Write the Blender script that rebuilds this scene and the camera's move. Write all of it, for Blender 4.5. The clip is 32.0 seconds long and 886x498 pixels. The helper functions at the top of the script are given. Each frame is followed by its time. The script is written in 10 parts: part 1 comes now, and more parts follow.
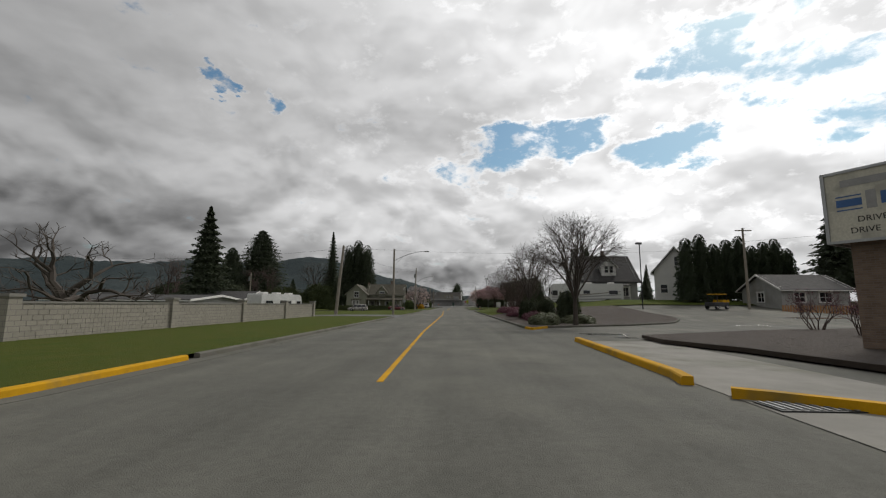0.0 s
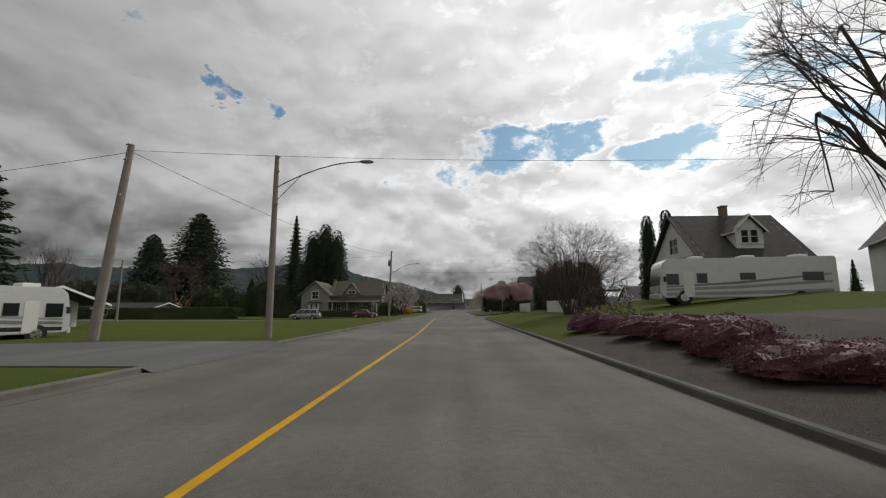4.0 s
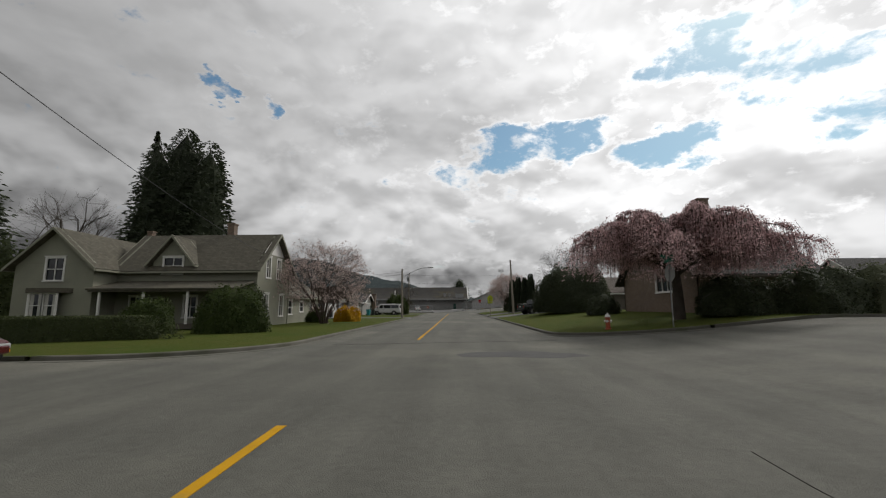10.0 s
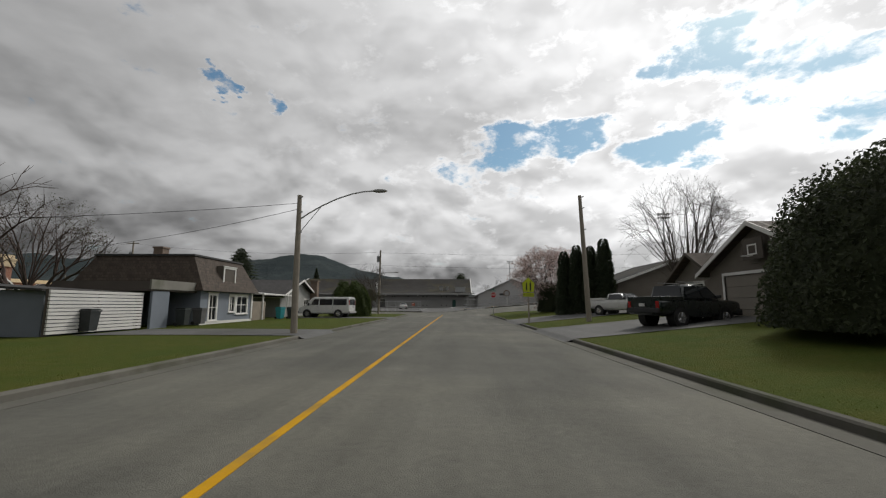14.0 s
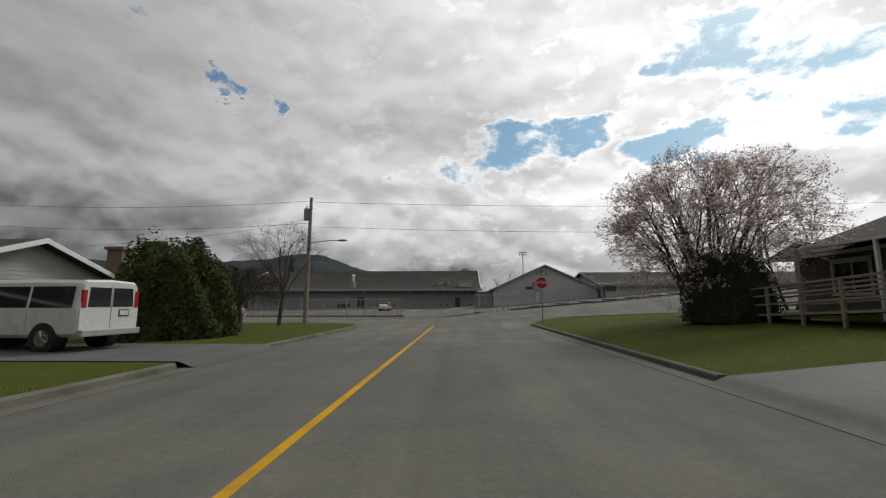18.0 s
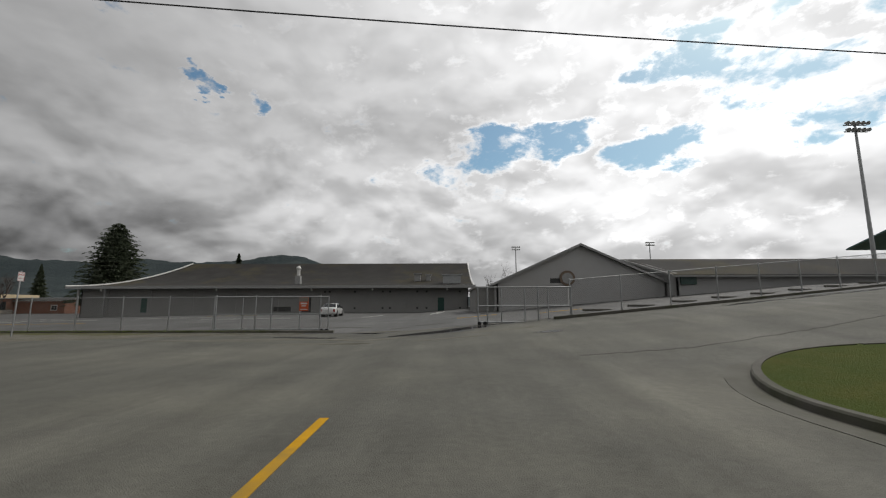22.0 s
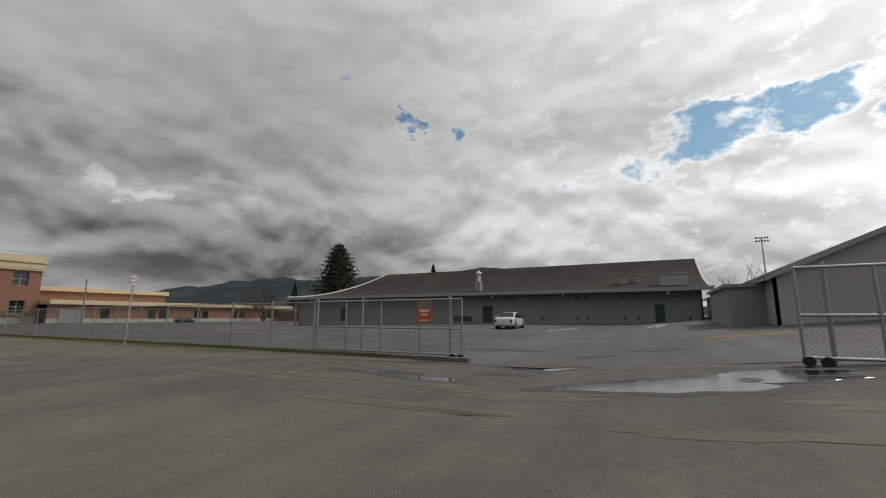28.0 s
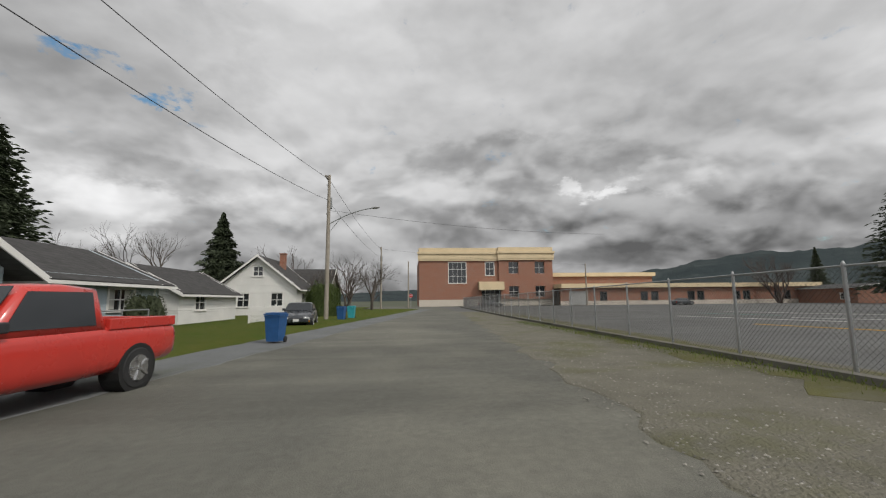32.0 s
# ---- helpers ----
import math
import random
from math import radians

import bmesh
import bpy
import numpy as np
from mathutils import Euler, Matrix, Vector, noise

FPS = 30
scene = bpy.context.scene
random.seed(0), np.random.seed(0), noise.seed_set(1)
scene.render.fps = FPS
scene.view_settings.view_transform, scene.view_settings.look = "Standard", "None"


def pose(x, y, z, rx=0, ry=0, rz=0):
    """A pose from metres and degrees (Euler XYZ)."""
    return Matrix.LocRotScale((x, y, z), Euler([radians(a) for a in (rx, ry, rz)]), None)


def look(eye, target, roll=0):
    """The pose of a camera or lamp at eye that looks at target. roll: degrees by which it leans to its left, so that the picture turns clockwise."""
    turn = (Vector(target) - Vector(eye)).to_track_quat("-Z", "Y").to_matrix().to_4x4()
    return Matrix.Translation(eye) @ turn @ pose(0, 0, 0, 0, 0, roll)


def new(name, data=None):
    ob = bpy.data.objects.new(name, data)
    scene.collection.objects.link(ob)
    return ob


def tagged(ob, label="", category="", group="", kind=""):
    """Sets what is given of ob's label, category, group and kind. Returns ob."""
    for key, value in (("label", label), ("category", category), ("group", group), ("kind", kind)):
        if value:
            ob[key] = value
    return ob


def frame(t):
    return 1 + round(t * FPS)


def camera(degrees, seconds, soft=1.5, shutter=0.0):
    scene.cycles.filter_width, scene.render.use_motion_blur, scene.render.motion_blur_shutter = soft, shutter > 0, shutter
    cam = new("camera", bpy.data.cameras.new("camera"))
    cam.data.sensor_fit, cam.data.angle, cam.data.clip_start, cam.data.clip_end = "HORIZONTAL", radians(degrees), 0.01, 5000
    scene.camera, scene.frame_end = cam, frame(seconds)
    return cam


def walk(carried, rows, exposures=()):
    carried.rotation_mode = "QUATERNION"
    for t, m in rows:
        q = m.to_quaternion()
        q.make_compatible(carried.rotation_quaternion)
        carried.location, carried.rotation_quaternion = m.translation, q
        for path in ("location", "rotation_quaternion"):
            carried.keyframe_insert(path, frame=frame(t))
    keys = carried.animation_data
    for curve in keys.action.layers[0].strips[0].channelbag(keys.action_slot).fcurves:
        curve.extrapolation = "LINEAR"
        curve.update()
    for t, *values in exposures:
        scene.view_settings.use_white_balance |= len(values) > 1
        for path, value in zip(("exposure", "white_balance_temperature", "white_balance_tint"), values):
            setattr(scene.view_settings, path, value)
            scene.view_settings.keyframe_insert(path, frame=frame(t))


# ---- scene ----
cam = camera(94.0, 32.0, soft=1.2)
PATH = [
    (0, (0.01, 0.00, 1.50), (-0.279, 9.921, 2.842), 0.43),
    (0.5, (-0.00, 4.80, 1.50), (-0.229, 14.721, 2.823), 0.12),
    (1, (-0.00, 9.54, 1.50), (-0.200, 19.467, 2.788), -0.08),
    (1.5, (0.04, 14.18, 1.50), (-0.117, 24.084, 2.954), -0.21),
    (2, (0.13, 18.79, 1.50), (-0.030, 28.695, 2.939), -0.25),
    (2.5, (0.31, 23.37, 1.50), (0.112, 33.276, 2.963), -0.19),
    (3, (0.45, 27.99, 1.50), (0.208, 37.889, 2.980), -0.20),
    (3.5, (0.49, 32.74, 1.50), (0.211, 42.651, 2.929), -0.17),
    (4.5, (0.59, 42.62, 1.50), (0.250, 52.526, 2.932), -0.24),
    (5.5, (0.69, 52.50, 1.50), (0.290, 62.400, 2.934), -0.30),
    (6, (0.50, 57.57, 1.50), (0.106, 67.472, 2.950), -0.28),
    (6.5, (0.23, 62.63, 1.50), (-0.131, 72.535, 2.927), -0.27),
    (7, (0.02, 67.75, 1.50), (-0.316, 77.654, 2.912), -0.31),
    (7.5, (-0.13, 72.90, 1.50), (-0.444, 82.813, 2.903), -0.48),
    (8, (-0.32, 77.92, 1.50), (-0.609, 87.833, 2.891), -0.76),
    (8.5, (-0.42, 83.01, 1.50), (-0.711, 92.924, 2.886), -0.65),
    (9, (-0.53, 88.11, 1.50), (-0.795, 98.024, 2.877), -0.70),
    (9.5, (-0.56, 93.25, 1.50), (-0.831, 103.158, 2.898), -0.57),
    (10, (-0.46, 98.38, 1.50), (-0.760, 108.291, 2.905), -0.28),
    (10.5, (-0.38, 103.44, 1.50), (-0.679, 113.359, 2.867), 0.19),
    (11, (-0.26, 108.44, 1.50), (-0.525, 118.348, 2.914), 0.65),
    (11.5, (-0.25, 113.05, 1.50), (-0.490, 122.968, 2.842), 0.20),
    (12, (-0.23, 117.46, 1.50), (-0.470, 127.392, 2.747), 0.51),
    (12.5, (-0.27, 122.09, 1.50), (-0.549, 132.004, 2.916), 0.56),
    (13, (-0.26, 126.60, 1.50), (-0.537, 136.513, 2.849), 0.30),
    (13.5, (-0.20, 131.12, 1.50), (-0.493, 141.036, 2.862), 0.04),
    (14, (-0.15, 135.69, 1.50), (-0.482, 145.609, 2.840), 0.25),
    (14.5, (-0.20, 140.32, 1.50), (-0.571, 150.242, 2.814), 0.44),
    (15.5, (-0.28, 147.85, 1.50), (-0.621, 157.767, 2.823), 0.20),
    (16.5, (-0.36, 155.37, 1.50), (-0.670, 165.292, 2.833), -0.04),
    (17, (-0.32, 159.18, 1.50), (-0.685, 169.071, 2.991), -0.09),
    (17.5, (-0.33, 163.02, 1.50), (-0.708, 172.930, 2.866), -0.06),
    (18, (-0.36, 166.81, 1.50), (-0.765, 176.724, 2.828), -0.09),
    (18.5, (-0.40, 170.46, 1.50), (-0.827, 180.362, 2.949), 0.02),
    (19, (-0.42, 174.03, 1.50), (-0.873, 183.946, 2.840), 0.18),
    (19.5, (-0.51, 177.46, 1.50), (-0.974, 187.369, 2.820), 0.18),
    (20, (-0.59, 180.62, 1.50), (-1.027, 190.531, 2.832), 0.16),
    (20.5, (-0.67, 183.50, 1.50), (-1.051, 193.411, 2.833), 0.10),
    (21, (-0.72, 186.05, 1.50), (-1.033, 195.965, 2.875), 0.06),
    (21.5, (-0.68, 188.37, 1.50), (-0.886, 198.287, 2.872), -0.02),
    (22, (-0.60, 190.41, 1.50), (-0.595, 200.329, 2.886), -0.16),
    (22.5, (-0.51, 192.17, 1.50), (-0.264, 202.076, 2.907), -0.32),
    (23, (-0.37, 193.52, 1.50), (0.102, 203.424, 2.902), -0.53),
    (23.5, (-0.25, 194.49, 1.50), (0.376, 204.385, 2.904), -0.55),
    (24, (-0.15, 195.15, 1.50), (0.580, 205.033, 2.920), -0.58),
    (24.5, (-0.11, 195.64, 1.50), (0.700, 205.515, 2.929), -0.58),
    (25.5, (0.02, 196.45, 1.50), (0.711, 206.327, 3.008), -0.62),
    (26, (0.10, 197.10, 1.50), (0.342, 206.993, 3.046), -0.63),
    (26.5, (0.18, 197.83, 1.50), (-0.302, 207.709, 3.085), -0.65),
    (27, (-0.03, 198.82, 1.50), (-1.588, 208.580, 3.106), -0.23),
    (27.5, (-0.52, 199.93, 1.50), (-3.453, 209.354, 3.201), -0.18),
    (28, (-1.35, 201.14, 1.50), (-5.830, 209.948, 3.120), 0.08),
    (28.5, (-2.59, 202.36, 1.50), (-8.661, 210.188, 2.965), -0.27),
    (29, (-4.29, 203.48, 1.50), (-11.856, 209.887, 2.876), -0.88),
    (29.5, (-6.32, 204.38, 1.50), (-15.061, 209.079, 2.846), -1.29),
    (30, (-8.52, 204.98, 1.50), (-17.957, 208.043, 2.822), -1.08),
    (30.5, (-11.06, 205.47, 1.50), (-20.800, 207.390, 2.770), -0.82),
    (31, (-13.80, 205.83, 1.50), (-23.645, 207.164, 2.768), -0.71),
    (31.5, (-16.76, 206.16, 1.50), (-26.637, 207.144, 2.766), -0.58),
    (32, (-19.81, 206.41, 1.50), (-29.713, 207.198, 2.728), -0.57),
]
walk(cam, [(t, look(eye, target, roll)) for t, eye, target, roll in PATH], exposures=[(0.0, 0.08), (24.5, 0.08), (27.0, 0.08), (28.5, 0.15), (30.0, 0.42), (32.0, 0.54)])

# ---- light: broken overcast, veiled sun ahead and to the right ----
SUN_AZ, SUN_EL = radians(42), radians(44)


def build_world():
    w = bpy.data.worlds.new("overcast_sky")
    scene.world = w
    w.use_nodes = True
    nt = w.node_tree
    nt.nodes.clear()
    L = nt.links.new

    def math_(op, a, b=None, c=None, clamp=False):
        n = nt.nodes.new("ShaderNodeMath")
        n.operation = op
        n.use_clamp = clamp
        for i, v in enumerate((a, b, c)):
            if v is None:
                continue
            if isinstance(v, (int, float)):
                n.inputs[i].default_value = v
            else:
                L(v, n.inputs[i])
        return n.outputs[0]

    def smooth(v, a, b, lo=0.0, hi=1.0):
        n = nt.nodes.new("ShaderNodeMapRange")
        n.interpolation_type = "SMOOTHSTEP"
        L(v, n.inputs[0])
        for i, x in enumerate((a, b, lo, hi)):
            n.inputs[i + 1].default_value = x
        return n.outputs[0]

    def fbm(vec, scale, detail, rough=0.55, lac=2.0, warp=0.0):
        n = nt.nodes.new("ShaderNodeTexNoise")
        n.inputs["Scale"].default_value = scale
        n.inputs["Detail"].default_value = detail
        n.inputs["Roughness"].default_value = rough
        n.inputs["Lacunarity"].default_value = lac
        n.inputs["Distortion"].default_value = warp
        L(vec, n.inputs["Vector"])
        return n.outputs["Fac"]

    tc = nt.nodes.new("ShaderNodeTexCoord")
    sep = nt.nodes.new("ShaderNodeSeparateXYZ")
    L(tc.outputs["Generated"], sep.inputs[0])
    x, y, z = sep.outputs

    def blob(az, el, size, width=1.0):
        """1 towards a direction (degrees right of +y, degrees up), falling to 0 at size degrees."""
        a, e = radians(az), radians(el)
        d = (math.sin(a) * math.cos(e), math.cos(a) * math.cos(e), math.sin(e))
        n = nt.nodes.new("ShaderNodeVectorMath")
        n.operation = "DOT_PRODUCT"
        n.inputs[1].default_value = d
        L(tc.outputs["Generated"], n.inputs[0])
        return smooth(n.outputs["Value"], math.cos(radians(size)), 1.0)

    sky = nt.nodes.new("ShaderNodeTexSky")
    sky.sky_type = "NISHITA"
    sky.sun_disc = False
    sky.sun_elevation, sky.sun_rotation = SUN_EL, SUN_AZ
    sky.air_density, sky.dust_density = 1.2, 1.0

    def vec(dz, kz):
        n = nt.nodes.new("ShaderNodeCombineXYZ")
        L(x, n.inputs[0])
        L(y, n.inputs[1])
        L(math_("MULTIPLY", math_("ADD", z, dz), kz), n.inputs[2])
        return n.outputs[0]

    # azimuth right of +y and elevation, in degrees, frayed by a slow noise
    fray_a, fray_e = fbm(vec(0.0, 2.0), 9.0, 6, 0.6), fbm(vec(7.0, 2.0), 9.0, 6, 0.6)
    az_true = math_("MULTIPLY", math_("ARCTAN2", x, y), 57.29578)
    el_true = math_("MULTIPLY", math_("ARCSINE", z), 57.29578)
    az = math_("ADD", az_true, math_("MULTIPLY", math_("SUBTRACT", fray_a, 0.5), 16.0))
    el = math_("ADD", el_true, math_("MULTIPLY", math_("SUBTRACT", fray_e, 0.5), 9.0))

    def patch(a, e, wide, high):
        """1 in the middle of an oval of the sky, 0 outside it."""
        u = math_("MULTIPLY", math_("SUBTRACT", az, a), 1.0 / wide)
        v = math_("MULTIPLY", math_("SUBTRACT", el, e), 1.0 / high)
        return smooth(math_("ADD", math_("MULTIPLY", u, u), math_("MULTIPLY", v, v)), 1.0, 0.0)

    def total(rows):
        out = 0.0
        for a, e, wide, high, k in rows:
            out = math_("ADD", out, math_("MULTIPLY", patch(a, e, wide, high), k))
        return out

    # breaks of blue between the clouds
    gaps = total(((-31.9, 26.3, 3.0, 1.7, 1.2), (-25.4, 25.6, 1.9, 1.1, 0.85), (12, 22, 12.5, 3.4, 1.25), (2.8, 18.8, 9, 2.6, 0.75), (27.3, 18.8, 9.0, 3.4, 1.2), (32.1, 28.3, 8.5, 3.6, 1.1),
                  (41.3, 24.4, 11, 4.6, 0.9), (45.2, 18.6, 8, 3.4, 0.7), (41.4, 31.1, 9, 3, 0.8), (54, 30, 12, 5, 0.9), (62, 20, 10, 5, 0.8), (-119.6, 23.3, 5, 1.4, 0.85), (-128.3, 24.8, 4, 1.2, 0.7), (-150, 28, 14, 5, 0.8)))
    wisp = fbm(vec(0.0, 1.7), 13.0, 9, 0.6, 2.1, 0.2)
    dens = math_("SUBTRACT", math_("ADD", math_("MULTIPLY", math_("SUBTRACT", wisp, 0.5), 3.4), 0.86), math_("MINIMUM", gaps, 1.15))
    cover = smooth(dens, -0.30, 0.42)

    # heaped clouds: the same heap read a little higher up shows which side faces the light
    def heap(dz):
        n = nt.nodes.new("ShaderNodeTexVoronoi")
        n.feature = "SMOOTH_F1"
        n.normalize = True
        for key, val in (("Scale", 4.2), ("Detail", 3.0), ("Roughness", 0.42), ("Lacunarity", 2.2), ("Smoothness", 0.75), ("Randomness", 1.0)):
            n.inputs[key].default_value = val
        w_ = nt.nodes.new("ShaderNodeVectorMath")
        w_.operation = "SCALE"
        wn = nt.nodes.new("ShaderNodeTexNoise")
        for key, val in (("Scale", 3.5), ("Detail", 3.0), ("Roughness", 0.5)):
            wn.inputs[key].default_value = val
        v = vec(dz, 1.7)
        L(v, wn.inputs["Vector"])
        L(wn.outputs["Color"], w_.inputs[0])
        w_.inputs["Scale"].default_value = 0.22
        add = nt.nodes.new("ShaderNodeVectorMath")
        L(v, add.inputs[0])
        L(w_.outputs[0], add.inputs[1])
        L(add.outputs[0], n.inputs["Vector"])
        return math_("SUBTRACT", 1.0, n.outputs["Distance"])

    puff, puff_up = heap(0.0), heap(0.028)
    bank = fbm(vec(0.0, 2.6), 2.0, 4, 0.5, 2.0, 0.2)
    side = math_("MULTIPLY", smooth(az_true, -55.0, 42.0), smooth(az_true, 175.0, 110.0))
    low = smooth(el_true, 28.0, 12.0)
    base = math_("ADD", math_("ADD", 0.385, math_("MULTIPLY", side, 0.31)), math_("MULTIPLY", smooth(el_true, 22.0, 60.0), 0.06))
    base = math_("ADD", base, math_("MULTIPLY", blob(42, 40, 42), 0.22))
    base = math_("SUBTRACT", base, math_("MULTIPLY", smooth(el_true, 15.0, 3.0), math_("SUBTRACT", 0.15, math_("MULTIPLY", side, 0.07))))
    base = math_("ADD", base, math_("MULTIPLY", smooth(bank, 0.33, 0.67, -1.0, 1.0), math_("ADD", 0.055, math_("MULTIPLY", side, 0.03))))
    lit = smooth(math_("SUBTRACT", puff, puff_up), -0.09, 0.09, -1.0, 1.0)
    relief = math_("MULTIPLY", lit, math_("ADD", 0.03, math_("ADD", math_("MULTIPLY", low, 0.07), math_("MULTIPLY", side, 0.095))))
    relief = math_("ADD", relief, math_("MULTIPLY", smooth(wisp, 0.3, 0.7, -1.0, 1.0), 0.012))
    # bright heads and dark undersides of single banks
    banks = total(((-6.3, 10.2, 14, 4.5, 0.10), (15.1, 11.2, 16, 5, 0.10), (-21.3, 21.3, 16, 8, 0.05), (-125.1, 10.4, 8, 5, 0.13), (-110.7, 12.7, 6, 4, 0.05), (-127, 27, 20, 15, -0.11), (-56.4, 14.8, 8, 3, 0.14), (-64.8, 14.4, 4, 1.4, 0.20),
                   (-77.7, 19.3, 20, 3.6, -0.09), (-58.5, 10.6, 22, 5, -0.06), (-50.2, 17.6, 20, 7, -0.06), (-67, 13.9, 20, 6, -0.12), (-54, 7.2, 26, 5, -0.07), (2.3, 4.1, 14, 3, -0.22), (-117, 14.7, 12, 3, -0.10), (-99.1, 8.5, 34, 4, -0.05), (-42, 8.3, 16, 6, -0.07)))
    tone = math_("MAXIMUM", math_("ADD", math_("ADD", base, relief), banks), 0.08)
    # broken edges are thin and bright
    edge = math_("MULTIPLY", math_("SUBTRACT", 1.0, smooth(dens, 0.25, 0.75)), math_("MULTIPLY", side, 0.28))
    tone = math_("MULTIPLY", math_("ADD", tone, edge), 10.0)
    ccol = nt.nodes.new("ShaderNodeCombineXYZ")
    L(tone, ccol.inputs[0])
    L(tone, ccol.inputs[1])
    L(math_("MULTIPLY", tone, 1.005), ccol.inputs[2])
    deep = nt.nodes.new("ShaderNodeMix")
    deep.data_type, deep.blend_type = "RGBA", "MULTIPLY"
    deep.inputs[0].default_value = 1.0
    L(sky.outputs[0], deep.inputs[6])
    deep.inputs[7].default_value = (0.58, 0.74, 0.76, 1)
    mix = nt.nodes.new("ShaderNodeMix")
    mix.data_type = "RGBA"
    L(cover, mix.inputs[0])
    L(deep.outputs[2], mix.inputs[6])
    L(ccol.outputs[0], mix.inputs[7])
    bg = nt.nodes.new("ShaderNodeBackground")
    bg.inputs[1].default_value = 0.1
    L(mix.outputs[2], bg.inputs[0])
    out = nt.nodes.new("ShaderNodeOutputWorld")
    L(bg.outputs[0], out.inputs[0])


build_world()
sun = new("sun", bpy.data.lights.new("sun", "SUN"))
sun.data.energy, sun.data.angle, sun.data.color = 1.6, radians(12), (1.0, 0.95, 0.88)
sun.matrix_world = look((60 * math.sin(SUN_AZ), 60 * math.cos(SUN_AZ), 60), (60 * math.sin(SUN_AZ) - math.sin(SUN_AZ) * math.cos(SUN_EL), 60 * math.cos(SUN_AZ) - math.cos(SUN_AZ) * math.cos(SUN_EL), 60 - math.sin(SUN_EL)))
scene.view_settings.exposure = 0.0

# ---- materials ----
def material(name, col, col2=None, rough=0.8, metal=0.0, scale=4.0, fine=60.0, bump=0.15, bump_dist=0.01, vary=0.25, spec=0.4, island=0.0, alpha=1.0, coat=0.0, trans=0.0, emit=0.0, big=0.0, big_col=None, spots=None):
    """A surface of two colours mixed by noise at two scales, with fine relief."""
    m = bpy.data.materials.new(name)
    m.use_nodes = True
    nt = m.node_tree
    b = nt.nodes["Principled BSDF"]
    L = nt.links.new
    tc = nt.nodes.new("ShaderNodeTexCoord")
    col2 = col2 or tuple(c * (1 - vary) for c in col)

    def noise_(s, d=5.0, r=0.6):
        n = nt.nodes.new("ShaderNodeTexNoise")
        n.inputs["Scale"].default_value, n.inputs["Detail"].default_value, n.inputs["Roughness"].default_value = s, d, r
        L(tc.outputs["Object"], n.inputs["Vector"])
        return n

    def ramp(sock, a, c):
        r = nt.nodes.new("ShaderNodeMapRange")
        L(sock, r.inputs[0])
        r.inputs[1].default_value, r.inputs[2].default_value = a, c
        return r.outputs[0]

    def mixc(fac, a, c):
        n = nt.nodes.new("ShaderNodeMix")
        n.data_type = "RGBA"
        if isinstance(fac, float):
            n.inputs[0].default_value = fac
        else:
            L(fac, n.inputs[0])
        for i, v in ((6, a), (7, c)):
            if isinstance(v, tuple):
                n.inputs[i].default_value = (*v, 1)
            else:
                L(v, n.inputs[i])
        return n.outputs[2]

    n1, n2 = noise_(scale), noise_(fine, 3.0)
    out = mixc(ramp(n1.outputs["Fac"], 0.35, 0.65), col, col2)
    out = mixc(ramp(n2.outputs["Fac"], 0.3, 0.75), out, tuple(c * 0.72 for c in col))
    if big:
        n3 = noise_(big, 4.0, 0.65)
        out = mixc(ramp(n3.outputs["Fac"], 0.5, 0.68), out, big_col or tuple(c * 0.6 for c in col))
    if island:
        g = nt.nodes.new("ShaderNodeNewGeometry")
        h = nt.nodes.new("ShaderNodeHueSaturation")
        v = nt.nodes.new("ShaderNodeMapRange")
        L(g.outputs["Random Per Island"], v.inputs[0])
        v.inputs[3].default_value, v.inputs[4].default_value = 1 - island, 1 + island
        L(v.outputs[0], h.inputs["Value"])
        L(out, h.inputs["Color"])
        out = h.outputs[0]
    L(out, b.inputs["Base Color"])
    r = ramp(n1.outputs["Fac"], 0.2, 0.8)
    rr = nt.nodes.new("ShaderNodeMapRange")
    L(r, rr.inputs[0])
    rr.inputs[3].default_value, rr.inputs[4].default_value = max(0.02, rough - 0.08), min(1, rough + 0.08)
    L(rr.outputs[0], b.inputs["Roughness"])
    b.inputs["Metallic"].default_value = metal
    b.inputs["Specular IOR Level"].default_value = spec
    b.inputs["Coat Weight"].default_value = coat
    b.inputs["Transmission Weight"].default_value = trans
    b.inputs["Alpha"].default_value = alpha
    if emit:
        b.inputs["Emission Color"].default_value, b.inputs["Emission Strength"].default_value = (*col, 1), emit
    if bump:
        bp = nt.nodes.new("ShaderNodeBump")
        bp.inputs["Strength"].default_value, bp.inputs["Distance"].default_value = bump, bump_dist
        L(n2.outputs["Fac"], bp.inputs["Height"])
        L(bp.outputs[0], b.inputs["Normal"])
    return m


def leafy(name, col, col2, rough=0.6, scale=0.6, through_light=0.3):
    m = material(name, col, col2, rough, scale=scale, fine=9.0, bump=0, island=0.35, spec=0.2)
    # thin leaves and petals let some light through
    nt = m.node_tree
    b = nt.nodes["Principled BSDF"]
    tr = nt.nodes.new("ShaderNodeBsdfTranslucent")
    nt.links.new(b.inputs["Base Color"].links[0].from_socket, tr.inputs[0])
    mx = nt.nodes.new("ShaderNodeMixShader")
    mx.inputs[0].default_value = through_light
    nt.links.new(b.outputs[0], mx.inputs[1])
    nt.links.new(tr.outputs[0], mx.inputs[2])
    nt.links.new(mx.outputs[0], nt.nodes["Material Output"].inputs[0])
    return m


